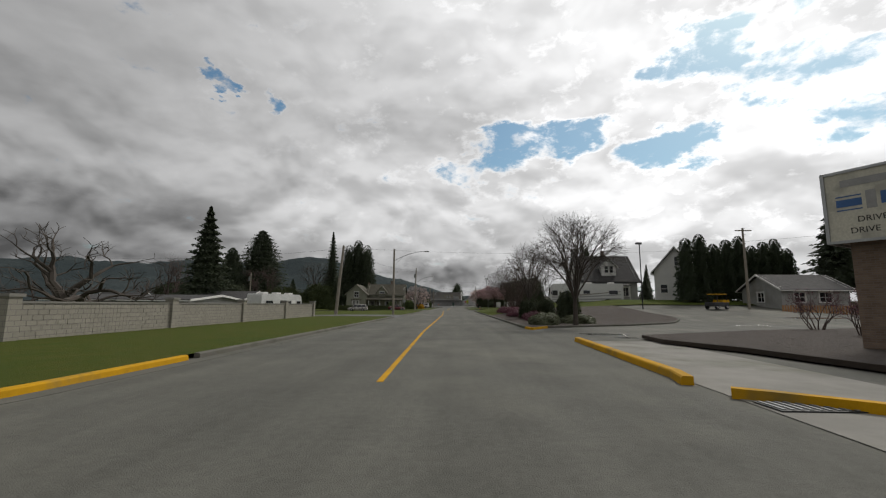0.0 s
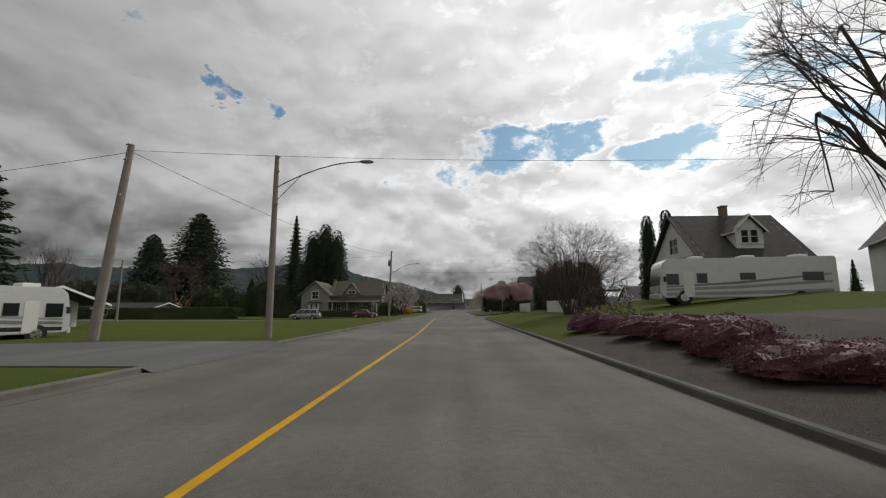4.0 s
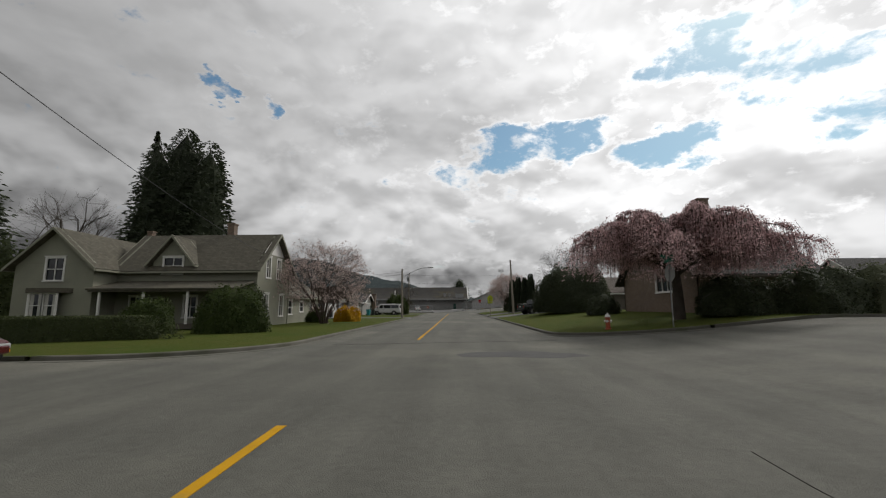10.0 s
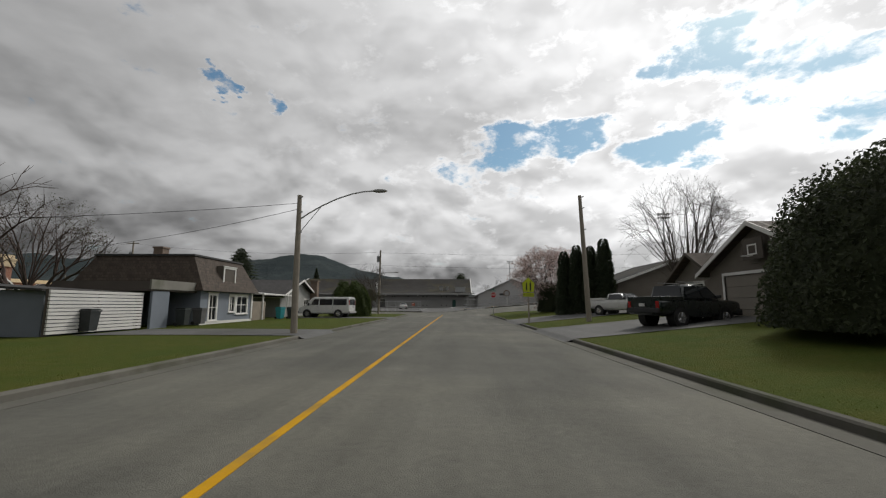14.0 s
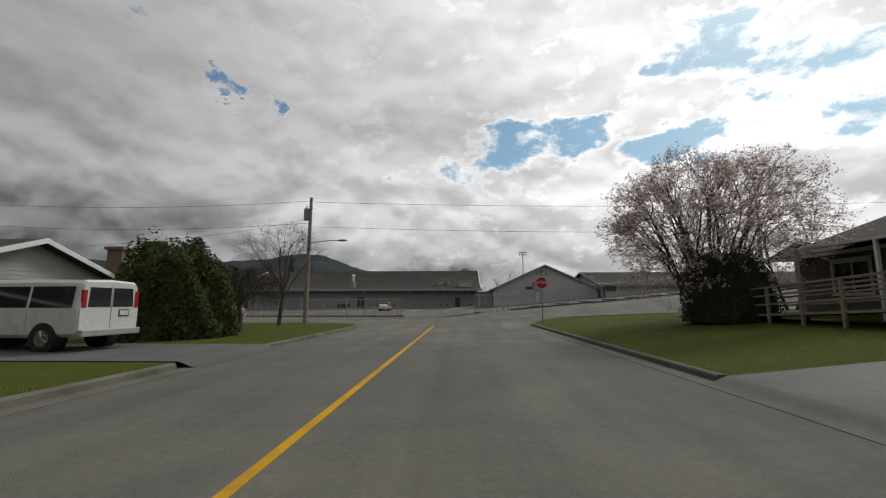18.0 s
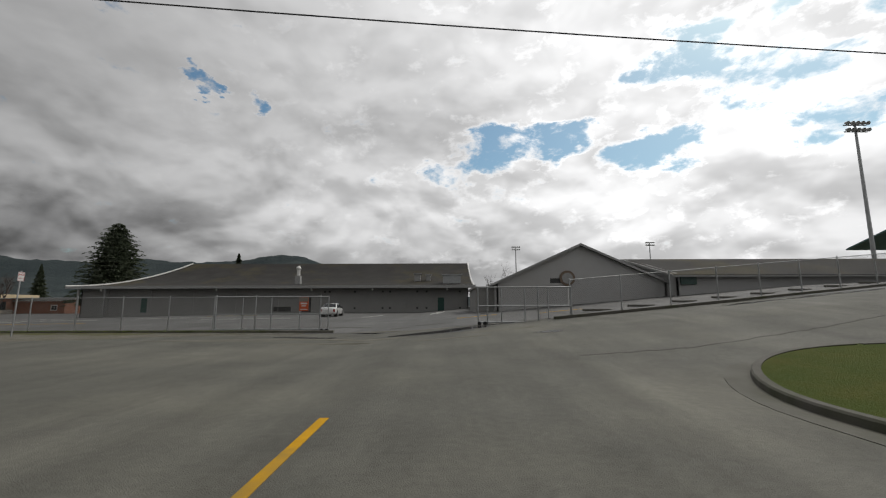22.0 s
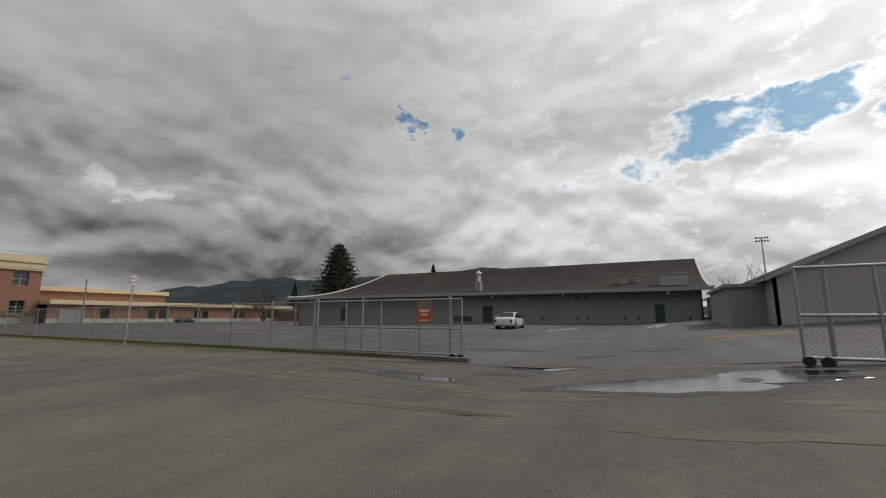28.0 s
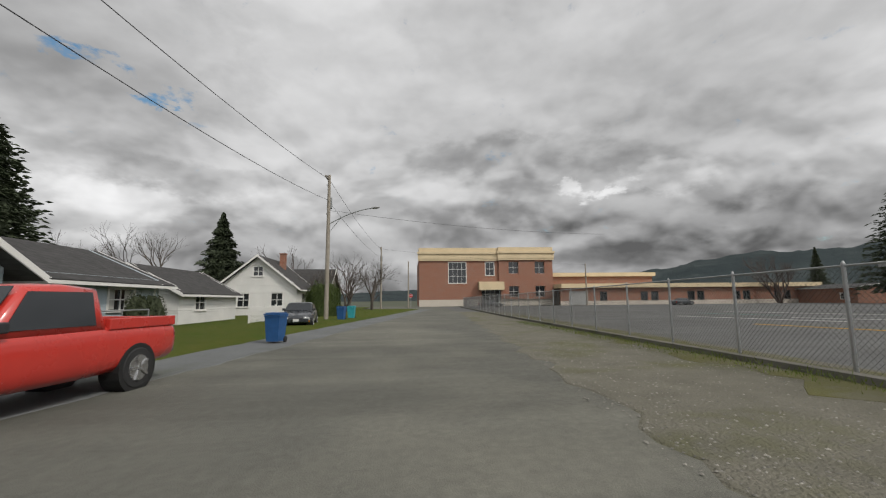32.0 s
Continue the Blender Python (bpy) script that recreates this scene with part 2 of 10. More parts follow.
def pattern(name, col, joint, w, h, rough=0.85, mortar=0.012, vary=0.25, turn=(0, 0, 0), bump=0.4, offset=0.5, scale=3.0):
    """Courses of bricks, blocks or shingles of w x h metres in object space, laid along x or y and up z."""
    m = material(name, col, rough=rough, scale=scale, fine=80.0, bump=0.1, vary=vary)
    nt = m.node_tree
    b = nt.nodes["Principled BSDF"]
    L = nt.links.new
    tc = nt.nodes.new("ShaderNodeTexCoord")
    sep = nt.nodes.new("ShaderNodeSeparateXYZ")
    L(tc.outputs["Object"], sep.inputs[0])
    add = nt.nodes.new("ShaderNodeMath")
    L(sep.outputs[0], add.inputs[0])
    L(sep.outputs[1], add.inputs[1])
    comb = nt.nodes.new("ShaderNodeCombineXYZ")
    L(add.outputs[0], comb.inputs[0])
    L(sep.outputs[2], comb.inputs[1])
    br = nt.nodes.new("ShaderNodeTexBrick")
    br.offset = offset
    L(comb.outputs[0], br.inputs["Vector"])
    br.inputs["Scale"].default_value = 1.0
    br.inputs["Brick Width"].default_value, br.inputs["Row Height"].default_value = w, h
    br.inputs["Mortar Size"].default_value = mortar
    br.inputs["Mortar Smooth"].default_value = 0.3
    br.inputs["Color1"].default_value = (1, 1, 1, 1)
    br.inputs["Color2"].default_value = (1 - vary, 1 - vary, 1 - vary, 1)
    br.inputs["Mortar"].default_value = (0, 0, 0, 1)
    old = b.inputs["Base Color"].links[0].from_socket
    mul = nt.nodes.new("ShaderNodeMix")
    mul.data_type, mul.blend_type = "RGBA", "MULTIPLY"
    mul.inputs[0].default_value = 1.0
    L(old, mul.inputs[6])
    L(br.outputs["Color"], mul.inputs[7])
    mx = nt.nodes.new("ShaderNodeMix")
    mx.data_type = "RGBA"
    L(br.outputs["Fac"], mx.inputs[0])
    L(mul.outputs[2], mx.inputs[6])
    mx.inputs[7].default_value = (*joint, 1)
    L(mx.outputs[2], b.inputs["Base Color"])
    bp = nt.nodes.new("ShaderNodeBump")
    bp.invert = True
    bp.inputs["Strength"].default_value, bp.inputs["Distance"].default_value = bump, 0.02
    L(br.outputs["Fac"], bp.inputs["Height"])
    L(bp.outputs[0], b.inputs["Normal"])
    return m


M = {}
M["asphalt"] = material("asphalt", (0.126, 0.124, 0.106), (0.098, 0.098, 0.085), 0.85, scale=0.5, fine=55, bump=0.7, bump_dist=0.015, big=0.11, big_col=(0.146, 0.142, 0.118), spec=0.2)


def road_wear(m):
    """Long wheel-worn streaks and fine pale stone specks over the asphalt."""
    nt = m.node_tree
    b = nt.nodes["Principled BSDF"]
    L = nt.links.new
    tc = nt.nodes.new("ShaderNodeTexCoord")
    old = b.inputs["Base Color"].links[0].from_socket
    for stretch, scale, detail, lo, hi, dark, bright in (((1.0, 0.06, 1.0), 1.1, 5, 0.35, 0.68, 0.84, 1.10), ((1, 1, 1), 140.0, 2, 0.42, 0.72, 0.80, 1.35), ((1, 1, 1), 9.0, 6, 0.3, 0.7, 0.88, 1.10)):
        mp = nt.nodes.new("ShaderNodeMapping")
        mp.inputs["Scale"].default_value = stretch
        L(tc.outputs["Object"], mp.inputs[0])
        n = nt.nodes.new("ShaderNodeTexNoise")
        n.inputs["Scale"].default_value, n.inputs["Detail"].default_value = scale, detail
        L(mp.outputs[0], n.inputs["Vector"])
        r = nt.nodes.new("ShaderNodeMapRange")
        L(n.outputs["Fac"], r.inputs[0])
        for i, v in enumerate((lo, hi, dark, bright)):
            r.inputs[i + 1].default_value = v
        mul = nt.nodes.new("ShaderNodeVectorMath")
        mul.operation = "SCALE"
        L(old, mul.inputs[0])
        L(r.outputs[0], mul.inputs["Scale"])
        old = mul.outputs[0]
    L(old, b.inputs["Base Color"])


road_wear(M["asphalt"])
M["asphalt_lot"] = material("asphalt_lot", (0.105, 0.105, 0.10), (0.075, 0.076, 0.074), 0.8, scale=0.25, fine=70, bump=0.5, bump_dist=0.012, big=0.12, big_col=(0.06, 0.06, 0.055))
road_wear(M["asphalt_lot"])
M["asphalt_patch"] = material("asphalt_patch", (0.06, 0.06, 0.058), (0.05, 0.05, 0.048), 0.85, scale=0.8, fine=120, bump=0.5)
M["asphalt_wet"] = material("wet_asphalt", (0.075, 0.073, 0.065), (0.058, 0.057, 0.051), 0.75, scale=0.8, fine=90, bump=0.3, spec=0.2)
M["asphalt_blue"] = material("bluish_gravel_asphalt", (0.13, 0.135, 0.135), (0.10, 0.105, 0.105), 0.9, scale=0.6, fine=50, bump=0.8, bump_dist=0.02, big=0.3, big_col=(0.085, 0.09, 0.075))
M["moss"] = material("moss_and_weeds", (0.115, 0.112, 0.045), (0.125, 0.118, 0.075), 0.95, scale=1.2, fine=40, bump=0.9, bump_dist=0.03, big=0.6, big_col=(0.13, 0.122, 0.095), spec=0.1)
M["stone"] = material("loose_stone", (0.22, 0.21, 0.18), (0.15, 0.145, 0.125), 0.9, scale=3, fine=40, bump=0, island=0.4)
M["mud"] = material("muddy_asphalt", (0.115, 0.108, 0.082), (0.09, 0.086, 0.062), 0.75, scale=1.2, fine=45, bump=0.5, big=0.7, big_col=(0.125, 0.12, 0.10), spec=0.25)
M["crack"] = material("crack_filler", (0.055, 0.053, 0.048), rough=1.0, bump=0, spec=0.0)
M["gravel"] = material("gravel", (0.168, 0.158, 0.128), (0.118, 0.113, 0.088), 0.95, scale=1.1, fine=24, bump=1.0, bump_dist=0.05, big=0.4, big_col=(0.105, 0.105, 0.055), spec=0.12)
M["grass_ground"] = material("grass_ground", (0.062, 0.084, 0.014), (0.098, 0.098, 0.025), 0.95, scale=1.3, fine=28, bump=1.0, bump_dist=0.05, big=0.22, big_col=(0.050, 0.074, 0.013), spec=0.06)
M["blade"] = leafy("grass_blade", (0.10, 0.14, 0.025), (0.14, 0.155, 0.035))
M["far_ground"] = material("far_ground", (0.06, 0.07, 0.035), (0.05, 0.05, 0.035), 0.95, scale=0.02, fine=0.4, bump=0.3)
M["soil"] = material("bark_mulch", (0.05, 0.036, 0.026), (0.035, 0.028, 0.022), 0.95, scale=1.5, fine=40, bump=1.0, bump_dist=0.04)
M["concrete"] = material("concrete", (0.24, 0.23, 0.205), (0.17, 0.165, 0.145), 0.9, scale=0.7, fine=60, bump=0.3, big=0.4, big_col=(0.12, 0.12, 0.09))
M["kerb"] = material("kerb_concrete", (0.165, 0.158, 0.135), (0.105, 0.10, 0.086), 0.9, scale=0.8, fine=50, bump=0.4, big=0.5, big_col=(0.075, 0.078, 0.052), spec=0.15)
M["gutter_pan"] = material("worn_gutter_concrete", (0.135, 0.131, 0.113), (0.100, 0.098, 0.084), 0.9, scale=0.8, fine=50, bump=0.4, big=0.5, big_col=(0.085, 0.085, 0.066), spec=0.15)
M["kerb_dark"] = material("mossy_kerb_concrete", (0.10, 0.095, 0.08), (0.065, 0.062, 0.05), 0.95, scale=0.9, fine=50, bump=0.5, big=0.5, big_col=(0.05, 0.055, 0.03))
M["yellow"] = material("yellow_road_paint", (0.56, 0.30, 0.008), (0.44, 0.24, 0.012), 0.8, scale=2.0, fine=70, bump=0.2, big=0.8, big_col=(0.26, 0.17, 0.04), spec=0.12)
M["white_paint"] = material("white_line_paint", (0.62, 0.62, 0.58), (0.45, 0.45, 0.42), 0.7, scale=1.5, fine=60, bump=0.1)
M["water"] = material("puddle_water", (0.02, 0.02, 0.018), rough=0.08, bump=0, spec=0.6)
M["wood"] = material("weathered_pole_wood", (0.29, 0.26, 0.215), (0.21, 0.185, 0.15), 0.9, scale=3, fine=30, bump=0.5, spec=0.15)
M["bark"] = material("bark", (0.075, 0.062, 0.05), (0.05, 0.042, 0.035), 0.95, scale=3, fine=25, bump=0.6)
M["twig"] = material("reddish_twigs", (0.085, 0.06, 0.05), (0.06, 0.045, 0.04), 0.95, scale=2, fine=15, bump=0)
M["conifer"] = leafy("conifer_needles", (0.054, 0.068, 0.038), (0.036, 0.046, 0.027))
M["arbor"] = leafy("arborvitae_foliage", (0.044, 0.058, 0.031), (0.030, 0.041, 0.023))
M["hedge"] = leafy("clipped_hedge_leaves", (0.06, 0.075, 0.026), (0.042, 0.055, 0.02))
M["laurel"] = leafy("dark_evergreen_leaves", (0.044, 0.056, 0.028), (0.062, 0.072, 0.037))
M["rhodo"] = leafy("green_shrub_leaves", (0.06, 0.085, 0.02), (0.04, 0.06, 0.018))
M["forsythia"] = leafy("yellow_blossom", (0.62, 0.36, 0.01), (0.45, 0.27, 0.015))
M["bud"] = leafy("grey_green_buds", (0.12, 0.12, 0.08), (0.08, 0.075, 0.05))
M["pink"] = leafy("pink_blossom", (0.70, 0.50, 0.50), (0.52, 0.35, 0.35), through_light=0.45)
M["magnolia"] = leafy("pale_magnolia_blossom", (0.68, 0.55, 0.51), (0.46, 0.34, 0.31), through_light=0.45)
M["heather"] = leafy("purple_heather", (0.13, 0.05, 0.065), (0.085, 0.04, 0.05))
M["sage"] = leafy("pale_green_heather", (0.12, 0.13, 0.075), (0.08, 0.09, 0.05))
M["block"] = pattern("concrete_block", (0.30, 0.28, 0.23), (0.17, 0.16, 0.14), 0.40, 0.20, bump=0.5, vary=0.12)
M["brick"] = pattern("red_brick", (0.33, 0.115, 0.062), (0.26, 0.20, 0.16), 0.22, 0.075, bump=0.3, vary=0.3)
M["brick_tan"] = pattern("tan_brick", (0.24, 0.17, 0.12), (0.16, 0.13, 0.11), 0.22, 0.075, bump=0.3, vary=0.3)
M["cream"] = material("cream_painted_stone", (0.62, 0.50, 0.32), (0.52, 0.42, 0.27), 0.8, scale=0.6, fine=30, bump=0.1)
M["shingle"] = pattern("asphalt_shingles", (0.055, 0.052, 0.05), (0.025, 0.025, 0.025), 0.3, 0.14, bump=0.5, vary=0.35)
M["shingle_brown"] = pattern("brown_wood_shakes", (0.095, 0.072, 0.054), (0.035, 0.028, 0.022), 0.22, 0.2, bump=0.6, vary=0.35)
M["shingle_tan"] = pattern("weathered_tan_shingles", (0.115, 0.105, 0.075), (0.05, 0.045, 0.035), 0.3, 0.14, bump=0.5, vary=0.3)
M["roof_moss"] = material("mossy_dark_roofing", (0.050, 0.048, 0.045), (0.036, 0.035, 0.033), 0.95, scale=0.35, fine=18, bump=0.4, big=0.12, big_col=(0.066, 0.058, 0.032), spec=0.1)
M["roof_green"] = material("green_metal_roof", (0.10, 0.19, 0.18), (0.08, 0.15, 0.145), 0.5, scale=0.5, fine=20, bump=0.1)
M["siding_green"] = material("grey_green_siding_paint", (0.25, 0.25, 0.19), (0.21, 0.21, 0.165), 0.75, scale=0.8, fine=40, bump=0.1)
M["siding_white"] = material("white_siding_paint", (0.66, 0.65, 0.62), (0.56, 0.555, 0.53), 0.7, scale=0.7, fine=40, bump=0.1)
M["siding_grey"] = material("pale_grey_siding_paint", (0.36, 0.36, 0.34), (0.27, 0.27, 0.255), 0.75, scale=0.9, fine=40, bump=0.1, big=0.35, big_col=(0.22, 0.215, 0.195))
M["siding_blue"] = material("pale_blue_siding_paint", (0.44, 0.51, 0.55), (0.35, 0.42, 0.46), 0.7, scale=0.9, fine=40, bump=0.1, big=0.4, big_col=(0.33, 0.37, 0.39))
M["siding_slate"] = material("slate_blue_wall_paint", (0.19, 0.215, 0.25), (0.16, 0.18, 0.21), 0.75, scale=0.7, fine=40, bump=0.1)
M["siding_brown"] = material("brown_siding_paint", (0.17, 0.15, 0.125), (0.135, 0.12, 0.10), 0.8, scale=0.7, fine=40, bump=0.15)
M["siding_dark"] = material("dark_brown_wall", (0.10, 0.085, 0.07), (0.08, 0.068, 0.058), 0.85, scale=0.7, fine=40, bump=0.15)
M["door_tan"] = material("tan_garage_door_paint", (0.24, 0.215, 0.18), (0.21, 0.19, 0.16), 0.7, scale=0.7, fine=40, bump=0.08)
M["grey_wall"] = material("grey_painted_concrete", (0.29, 0.287, 0.275), (0.25, 0.246, 0.237), 0.85, scale=0.3, fine=25, bump=0.12, big=0.1, big_col=(0.225, 0.22, 0.205))
M["hall_wall"] = material("pale_grey_stucco", (0.42, 0.417, 0.41), (0.365, 0.362, 0.355), 0.85, scale=0.3, fine=25, bump=0.12, big=0.2, big_col=(0.335, 0.328, 0.312))
M["trim"] = material("white_trim_paint", (0.72, 0.71, 0.68), (0.62, 0.61, 0.58), 0.6, scale=1.0, fine=40, bump=0.05)
M["trim_dark"] = material("dark_trim_paint", (0.05, 0.05, 0.048), rough=0.6, bump=0.05)
M["gutter"] = material("grey_gutter_paint", (0.33, 0.33, 0.32), rough=0.5, bump=0.05)
M["green_door"] = material("dark_green_door_paint", (0.02, 0.075, 0.06), rough=0.5, bump=0.05)
M["glass"] = material("dark_window_glass", (0.02, 0.024, 0.028), rough=0.06, bump=0, spec=0.7, scale=0.3, vary=0.5)
M["curtain"] = material("pale_curtain", (0.50, 0.49, 0.45), (0.40, 0.39, 0.36), 0.9, scale=2, fine=12, bump=0.1)
M["steel"] = material("galvanised_steel", (0.42, 0.43, 0.43), (0.33, 0.34, 0.34), 0.45, 0.85, scale=3, fine=40, bump=0.05)
M["dull_steel"] = material("dull_galvanised_wire", (0.16, 0.16, 0.155), rough=0.7, metal=0.3, bump=0)
M["cable"] = material("black_cable", (0.02, 0.02, 0.022), rough=0.6, bump=0)
M["transformer"] = material("grey_transformer_paint", (0.20, 0.21, 0.21), rough=0.5, bump=0.05)
M["rubber"] = material("tyre_rubber", (0.022, 0.022, 0.022), rough=0.85, bump=0.2)
M["chrome"] = material("bright_metal", (0.6, 0.6, 0.6), rough=0.25, metal=0.9, bump=0)
M["black_plastic"] = material("black_plastic", (0.03, 0.03, 0.032), rough=0.55, bump=0.05)
M["grey_plastic"] = material("grey_bumper_plastic", (0.12, 0.12, 0.12), rough=0.6, bump=0.05)


def car_paint(name, col, metal=0.2):
    return material(name, col, tuple(c * 0.9 for c in col), 0.28, metal, scale=2.0, fine=150, bump=0, coat=0.6, spec=0.5)


M["paint_white"] = car_paint("white_car_paint", (0.62, 0.62, 0.60), 0.0)
M["paint_red"] = car_paint("red_car_paint", (0.48, 0.035, 0.025), 0.0)
M["paint_maroon"] = car_paint("maroon_car_paint", (0.10, 0.012, 0.015), 0.3)
M["paint_silver"] = car_paint("champagne_car_paint", (0.36, 0.345, 0.31), 0.5)
M["paint_dark"] = car_paint("dark_green_black_paint", (0.012, 0.018, 0.016), 0.2)
M["paint_navy"] = car_paint("dark_grey_car_paint", (0.03, 0.035, 0.04), 0.3)
M["lamp_red"] = material("red_lamp_lens", (0.35, 0.012, 0.01), rough=0.2, bump=0, spec=0.6)
M["lamp_amber"] = material("amber_lamp_lens", (0.65, 0.22, 0.02), rough=0.2, bump=0)
M["lamp_clear"] = material("clear_lamp_lens", (0.42, 0.43, 0.42), rough=0.12, bump=0, spec=0.7)
M["plate"] = material("plate_white", (0.6, 0.6, 0.58), rough=0.5, bump=0)
M["sign_red"] = material("sign_red", (0.42, 0.012, 0.02), rough=0.5, bump=0.03, scale=2)
M["sign_white"] = material("sign_white", (0.70, 0.70, 0.68), rough=0.5, bump=0.03, scale=2)
M["sign_yellow"] = material("sign_yellow_green", (0.50, 0.56, 0.02), rough=0.5, bump=0.03, scale=2)
M["sign_green"] = material("sign_green", (0.02, 0.20, 0.13), rough=0.5, bump=0.03, scale=2)
M["sign_orange"] = material("sign_orange_red", (0.62, 0.115, 0.04), rough=0.6, bump=0.03, scale=2)
M["sign_blue"] = material("sign_blue", (0.05, 0.13, 0.32), rough=0.5, bump=0.03, scale=2)
M["sign_grey"] = material("aluminium_sign_back", (0.36, 0.37, 0.36), rough=0.5, metal=0.4, bump=0.03)
M["sign_box"] = material("yellowed_lightbox_plastic", (0.58, 0.56, 0.46), (0.46, 0.45, 0.38), 0.5, scale=1.2, fine=15, bump=0.05, big=1.2, big_col=(0.33, 0.32, 0.27))
M["black"] = material("black_paint", (0.015, 0.015, 0.015), rough=0.6, bump=0)
M["bin_blue"] = material("blue_bin_plastic", (0.02, 0.085, 0.23), rough=0.45, bump=0.05)
M["bin_dark"] = material("dark_bin_plastic", (0.035, 0.04, 0.04), rough=0.5, bump=0.05)
M["teal"] = material("teal_plastic", (0.03, 0.30, 0.34), rough=0.5, bump=0.05)
M["hydrant_red"] = material("hydrant_red_paint", (0.38, 0.08, 0.035), rough=0.55, bump=0.1)
M["fence_wood"] = material("weathered_fence_wood", (0.28, 0.24, 0.19), (0.20, 0.17, 0.14), 0.9, scale=2, fine=30, bump=0.4)
M["cedar_wood"] = material("orange_cedar_boards", (0.42, 0.22, 0.09), (0.34, 0.18, 0.08), 0.85, scale=2, fine=30, bump=0.3)
# forest green shifted to blue-grey: the distance haze is in the base colour
M["hill"] = material("hazed_forest_hill", (0.040, 0.052, 0.054), (0.024, 0.035, 0.038), 0.95, scale=0.012, fine=0.12, bump=1.0, bump_dist=8.0, big=0.006, big_col=(0.055, 0.066, 0.066), spec=0.05)
M["stone_trim"] = material("pale_plinth_stone", (0.52, 0.47, 0.40), (0.44, 0.40, 0.34), 0.85, scale=0.6, fine=30, bump=0.15)

# ---- building helpers ----
def clamp(v, a, b):
    return max(a, min(b, v))


def ease(a, b, v):
    u = clamp((v - a) / (b - a), 0.0, 1.0)
    return u * u * (3 - 2 * u)


def G(x, y):
    """Height of the land at a place of the plan."""
    z = 0.0
    if y > 196:
        z += clamp(0.085 * (x + 4), 0, 3) * ease(196, 209, y) + clamp((y - 205) * 0.014, 0, 0.8) * ease(-60, -15, x)
    if x > 4.8:
        s = ease(36, 52, y) * (1 - ease(192, 203, y))
        slope = 0.17 + (0.09 - 0.17) * ease(100, 107, y) + 0.01 * ease(114, 120, y)
        z += clamp((x - 4.8) * slope, 0, 1.1 - 0.1 * ease(100, 107, y)) * s
        z += clamp((x - 13) * 0.11, 0, 1.3) * ease(48, 66, y) * (1 - ease(92, 104, y))
    if x < -12:
        z -= 0.35 * ease(12, 30, -x) * (1 - ease(150, 175, y))
    return z


def finish(bm, name, mat, smooth=False):
    me = bpy.data.meshes.new(name)
    bmesh.ops.recalc_face_normals(bm, faces=bm.faces)
    bm.to_mesh(me)
    bm.free()
    for m in mat if isinstance(mat, (list, tuple)) else (mat,):
        me.materials.append(m)
    if smooth:
        me.shade_smooth()
    return me


def part(name, bm, mat, parent=None, label="", smooth=False):
    """Links a bmesh as one mesh object, under a thing or a part."""
    ob = new(name, finish(bm, name, mat, smooth))
    if parent is not None:
        ob.parent = parent
    if label:
        ob["label"] = label
    return ob


def raw(name, verts, faces, mat, parent=None, label="", smooth=False):
    me = bpy.data.meshes.new(name)
    me.from_pydata(verts, [], faces)
    for m in mat if isinstance(mat, (list, tuple)) else (mat,):
        me.materials.append(m)
    if smooth:
        me.shade_smooth()
    ob = new(name, me)
    if parent is not None:
        ob.parent = parent
    if label:
        ob["label"] = label
    return ob


def thing(name, m, label, category, group="", kind=""):
    ob = new(name)
    ob.empty_display_size = 0.2
    ob.matrix_world = m
    return tagged(ob, label, category, group, kind)


def box(bm, x0, x1, y0, y1, z0, z1, bevel=0.0, m=None):
    vs = [bm.verts.new(p) for p in ((x0, y0, z0), (x1, y0, z0), (x1, y1, z0), (x0, y1, z0), (x0, y0, z1), (x1, y0, z1), (x1, y1, z1), (x0, y1, z1))]
    fs = [bm.faces.new([vs[i] for i in q]) for q in ((3, 2, 1, 0), (4, 5, 6, 7), (0, 1, 5, 4), (1, 2, 6, 5), (2, 3, 7, 6), (3, 0, 4, 7))]
    if bevel:
        es = list({e for f in fs for e in f.edges})
        r = bmesh.ops.bevel(bm, geom=es, offset=bevel, segments=2, affect="EDGES", profile=0.5)
        vs = list({v for f in r["faces"] for v in f.verts} | {v for v in vs if v.is_valid})
    if m is not None:
        bmesh.ops.transform(bm, matrix=m, verts=[v for v in vs if v.is_valid])
    return bm


def boxes(*rows, bevel=0.0):
    bm = bmesh.new()
    for r in rows:
        box(bm, *r, bevel=bevel)
    return bm


def tube(bm, pts, radii, n=8, cap=True):
    """A tapered tube along points."""
    rings, up = [], None
    pts = [Vector(p) for p in pts]
    for i, p in enumerate(pts):
        d = (pts[min(i + 1, len(pts) - 1)] - pts[max(i - 1, 0)]).normalized()
        if up is None:
            up = d.orthogonal().normalized()
        up = (up - d * up.dot(d)).normalized()
        side = d.cross(up)
        r = radii[i] if isinstance(radii, (list, tuple)) else radii
        rings.append([bm.verts.new(p + (up * math.cos(2 * math.pi * k / n) + side * math.sin(2 * math.pi * k / n)) * r) for k in range(n)])
    for a, b in zip(rings, rings[1:]):
        for k in range(n):
            bm.faces.new((a[k], a[(k + 1) % n], b[(k + 1) % n], b[k]))
    if cap:
        bm.faces.new(rings[0][::-1])
        bm.faces.new(rings[-1])
    return bm


def prism(bm, outline, z0, z1, m=None):
    """A polygon in x, y raised from z0 to z1."""
    a = [bm.verts.new((x, y, z0)) for x, y in outline]
    b = [bm.verts.new((x, y, z1)) for x, y in outline]
    bm.faces.new(a[::-1])
    bm.faces.new(b)
    n = len(a)
    for k in range(n):
        bm.faces.new((a[k], a[(k + 1) % n], b[(k + 1) % n], b[k]))
    if m is not None:
        bmesh.ops.transform(bm, matrix=m, verts=a + b)
    return bm


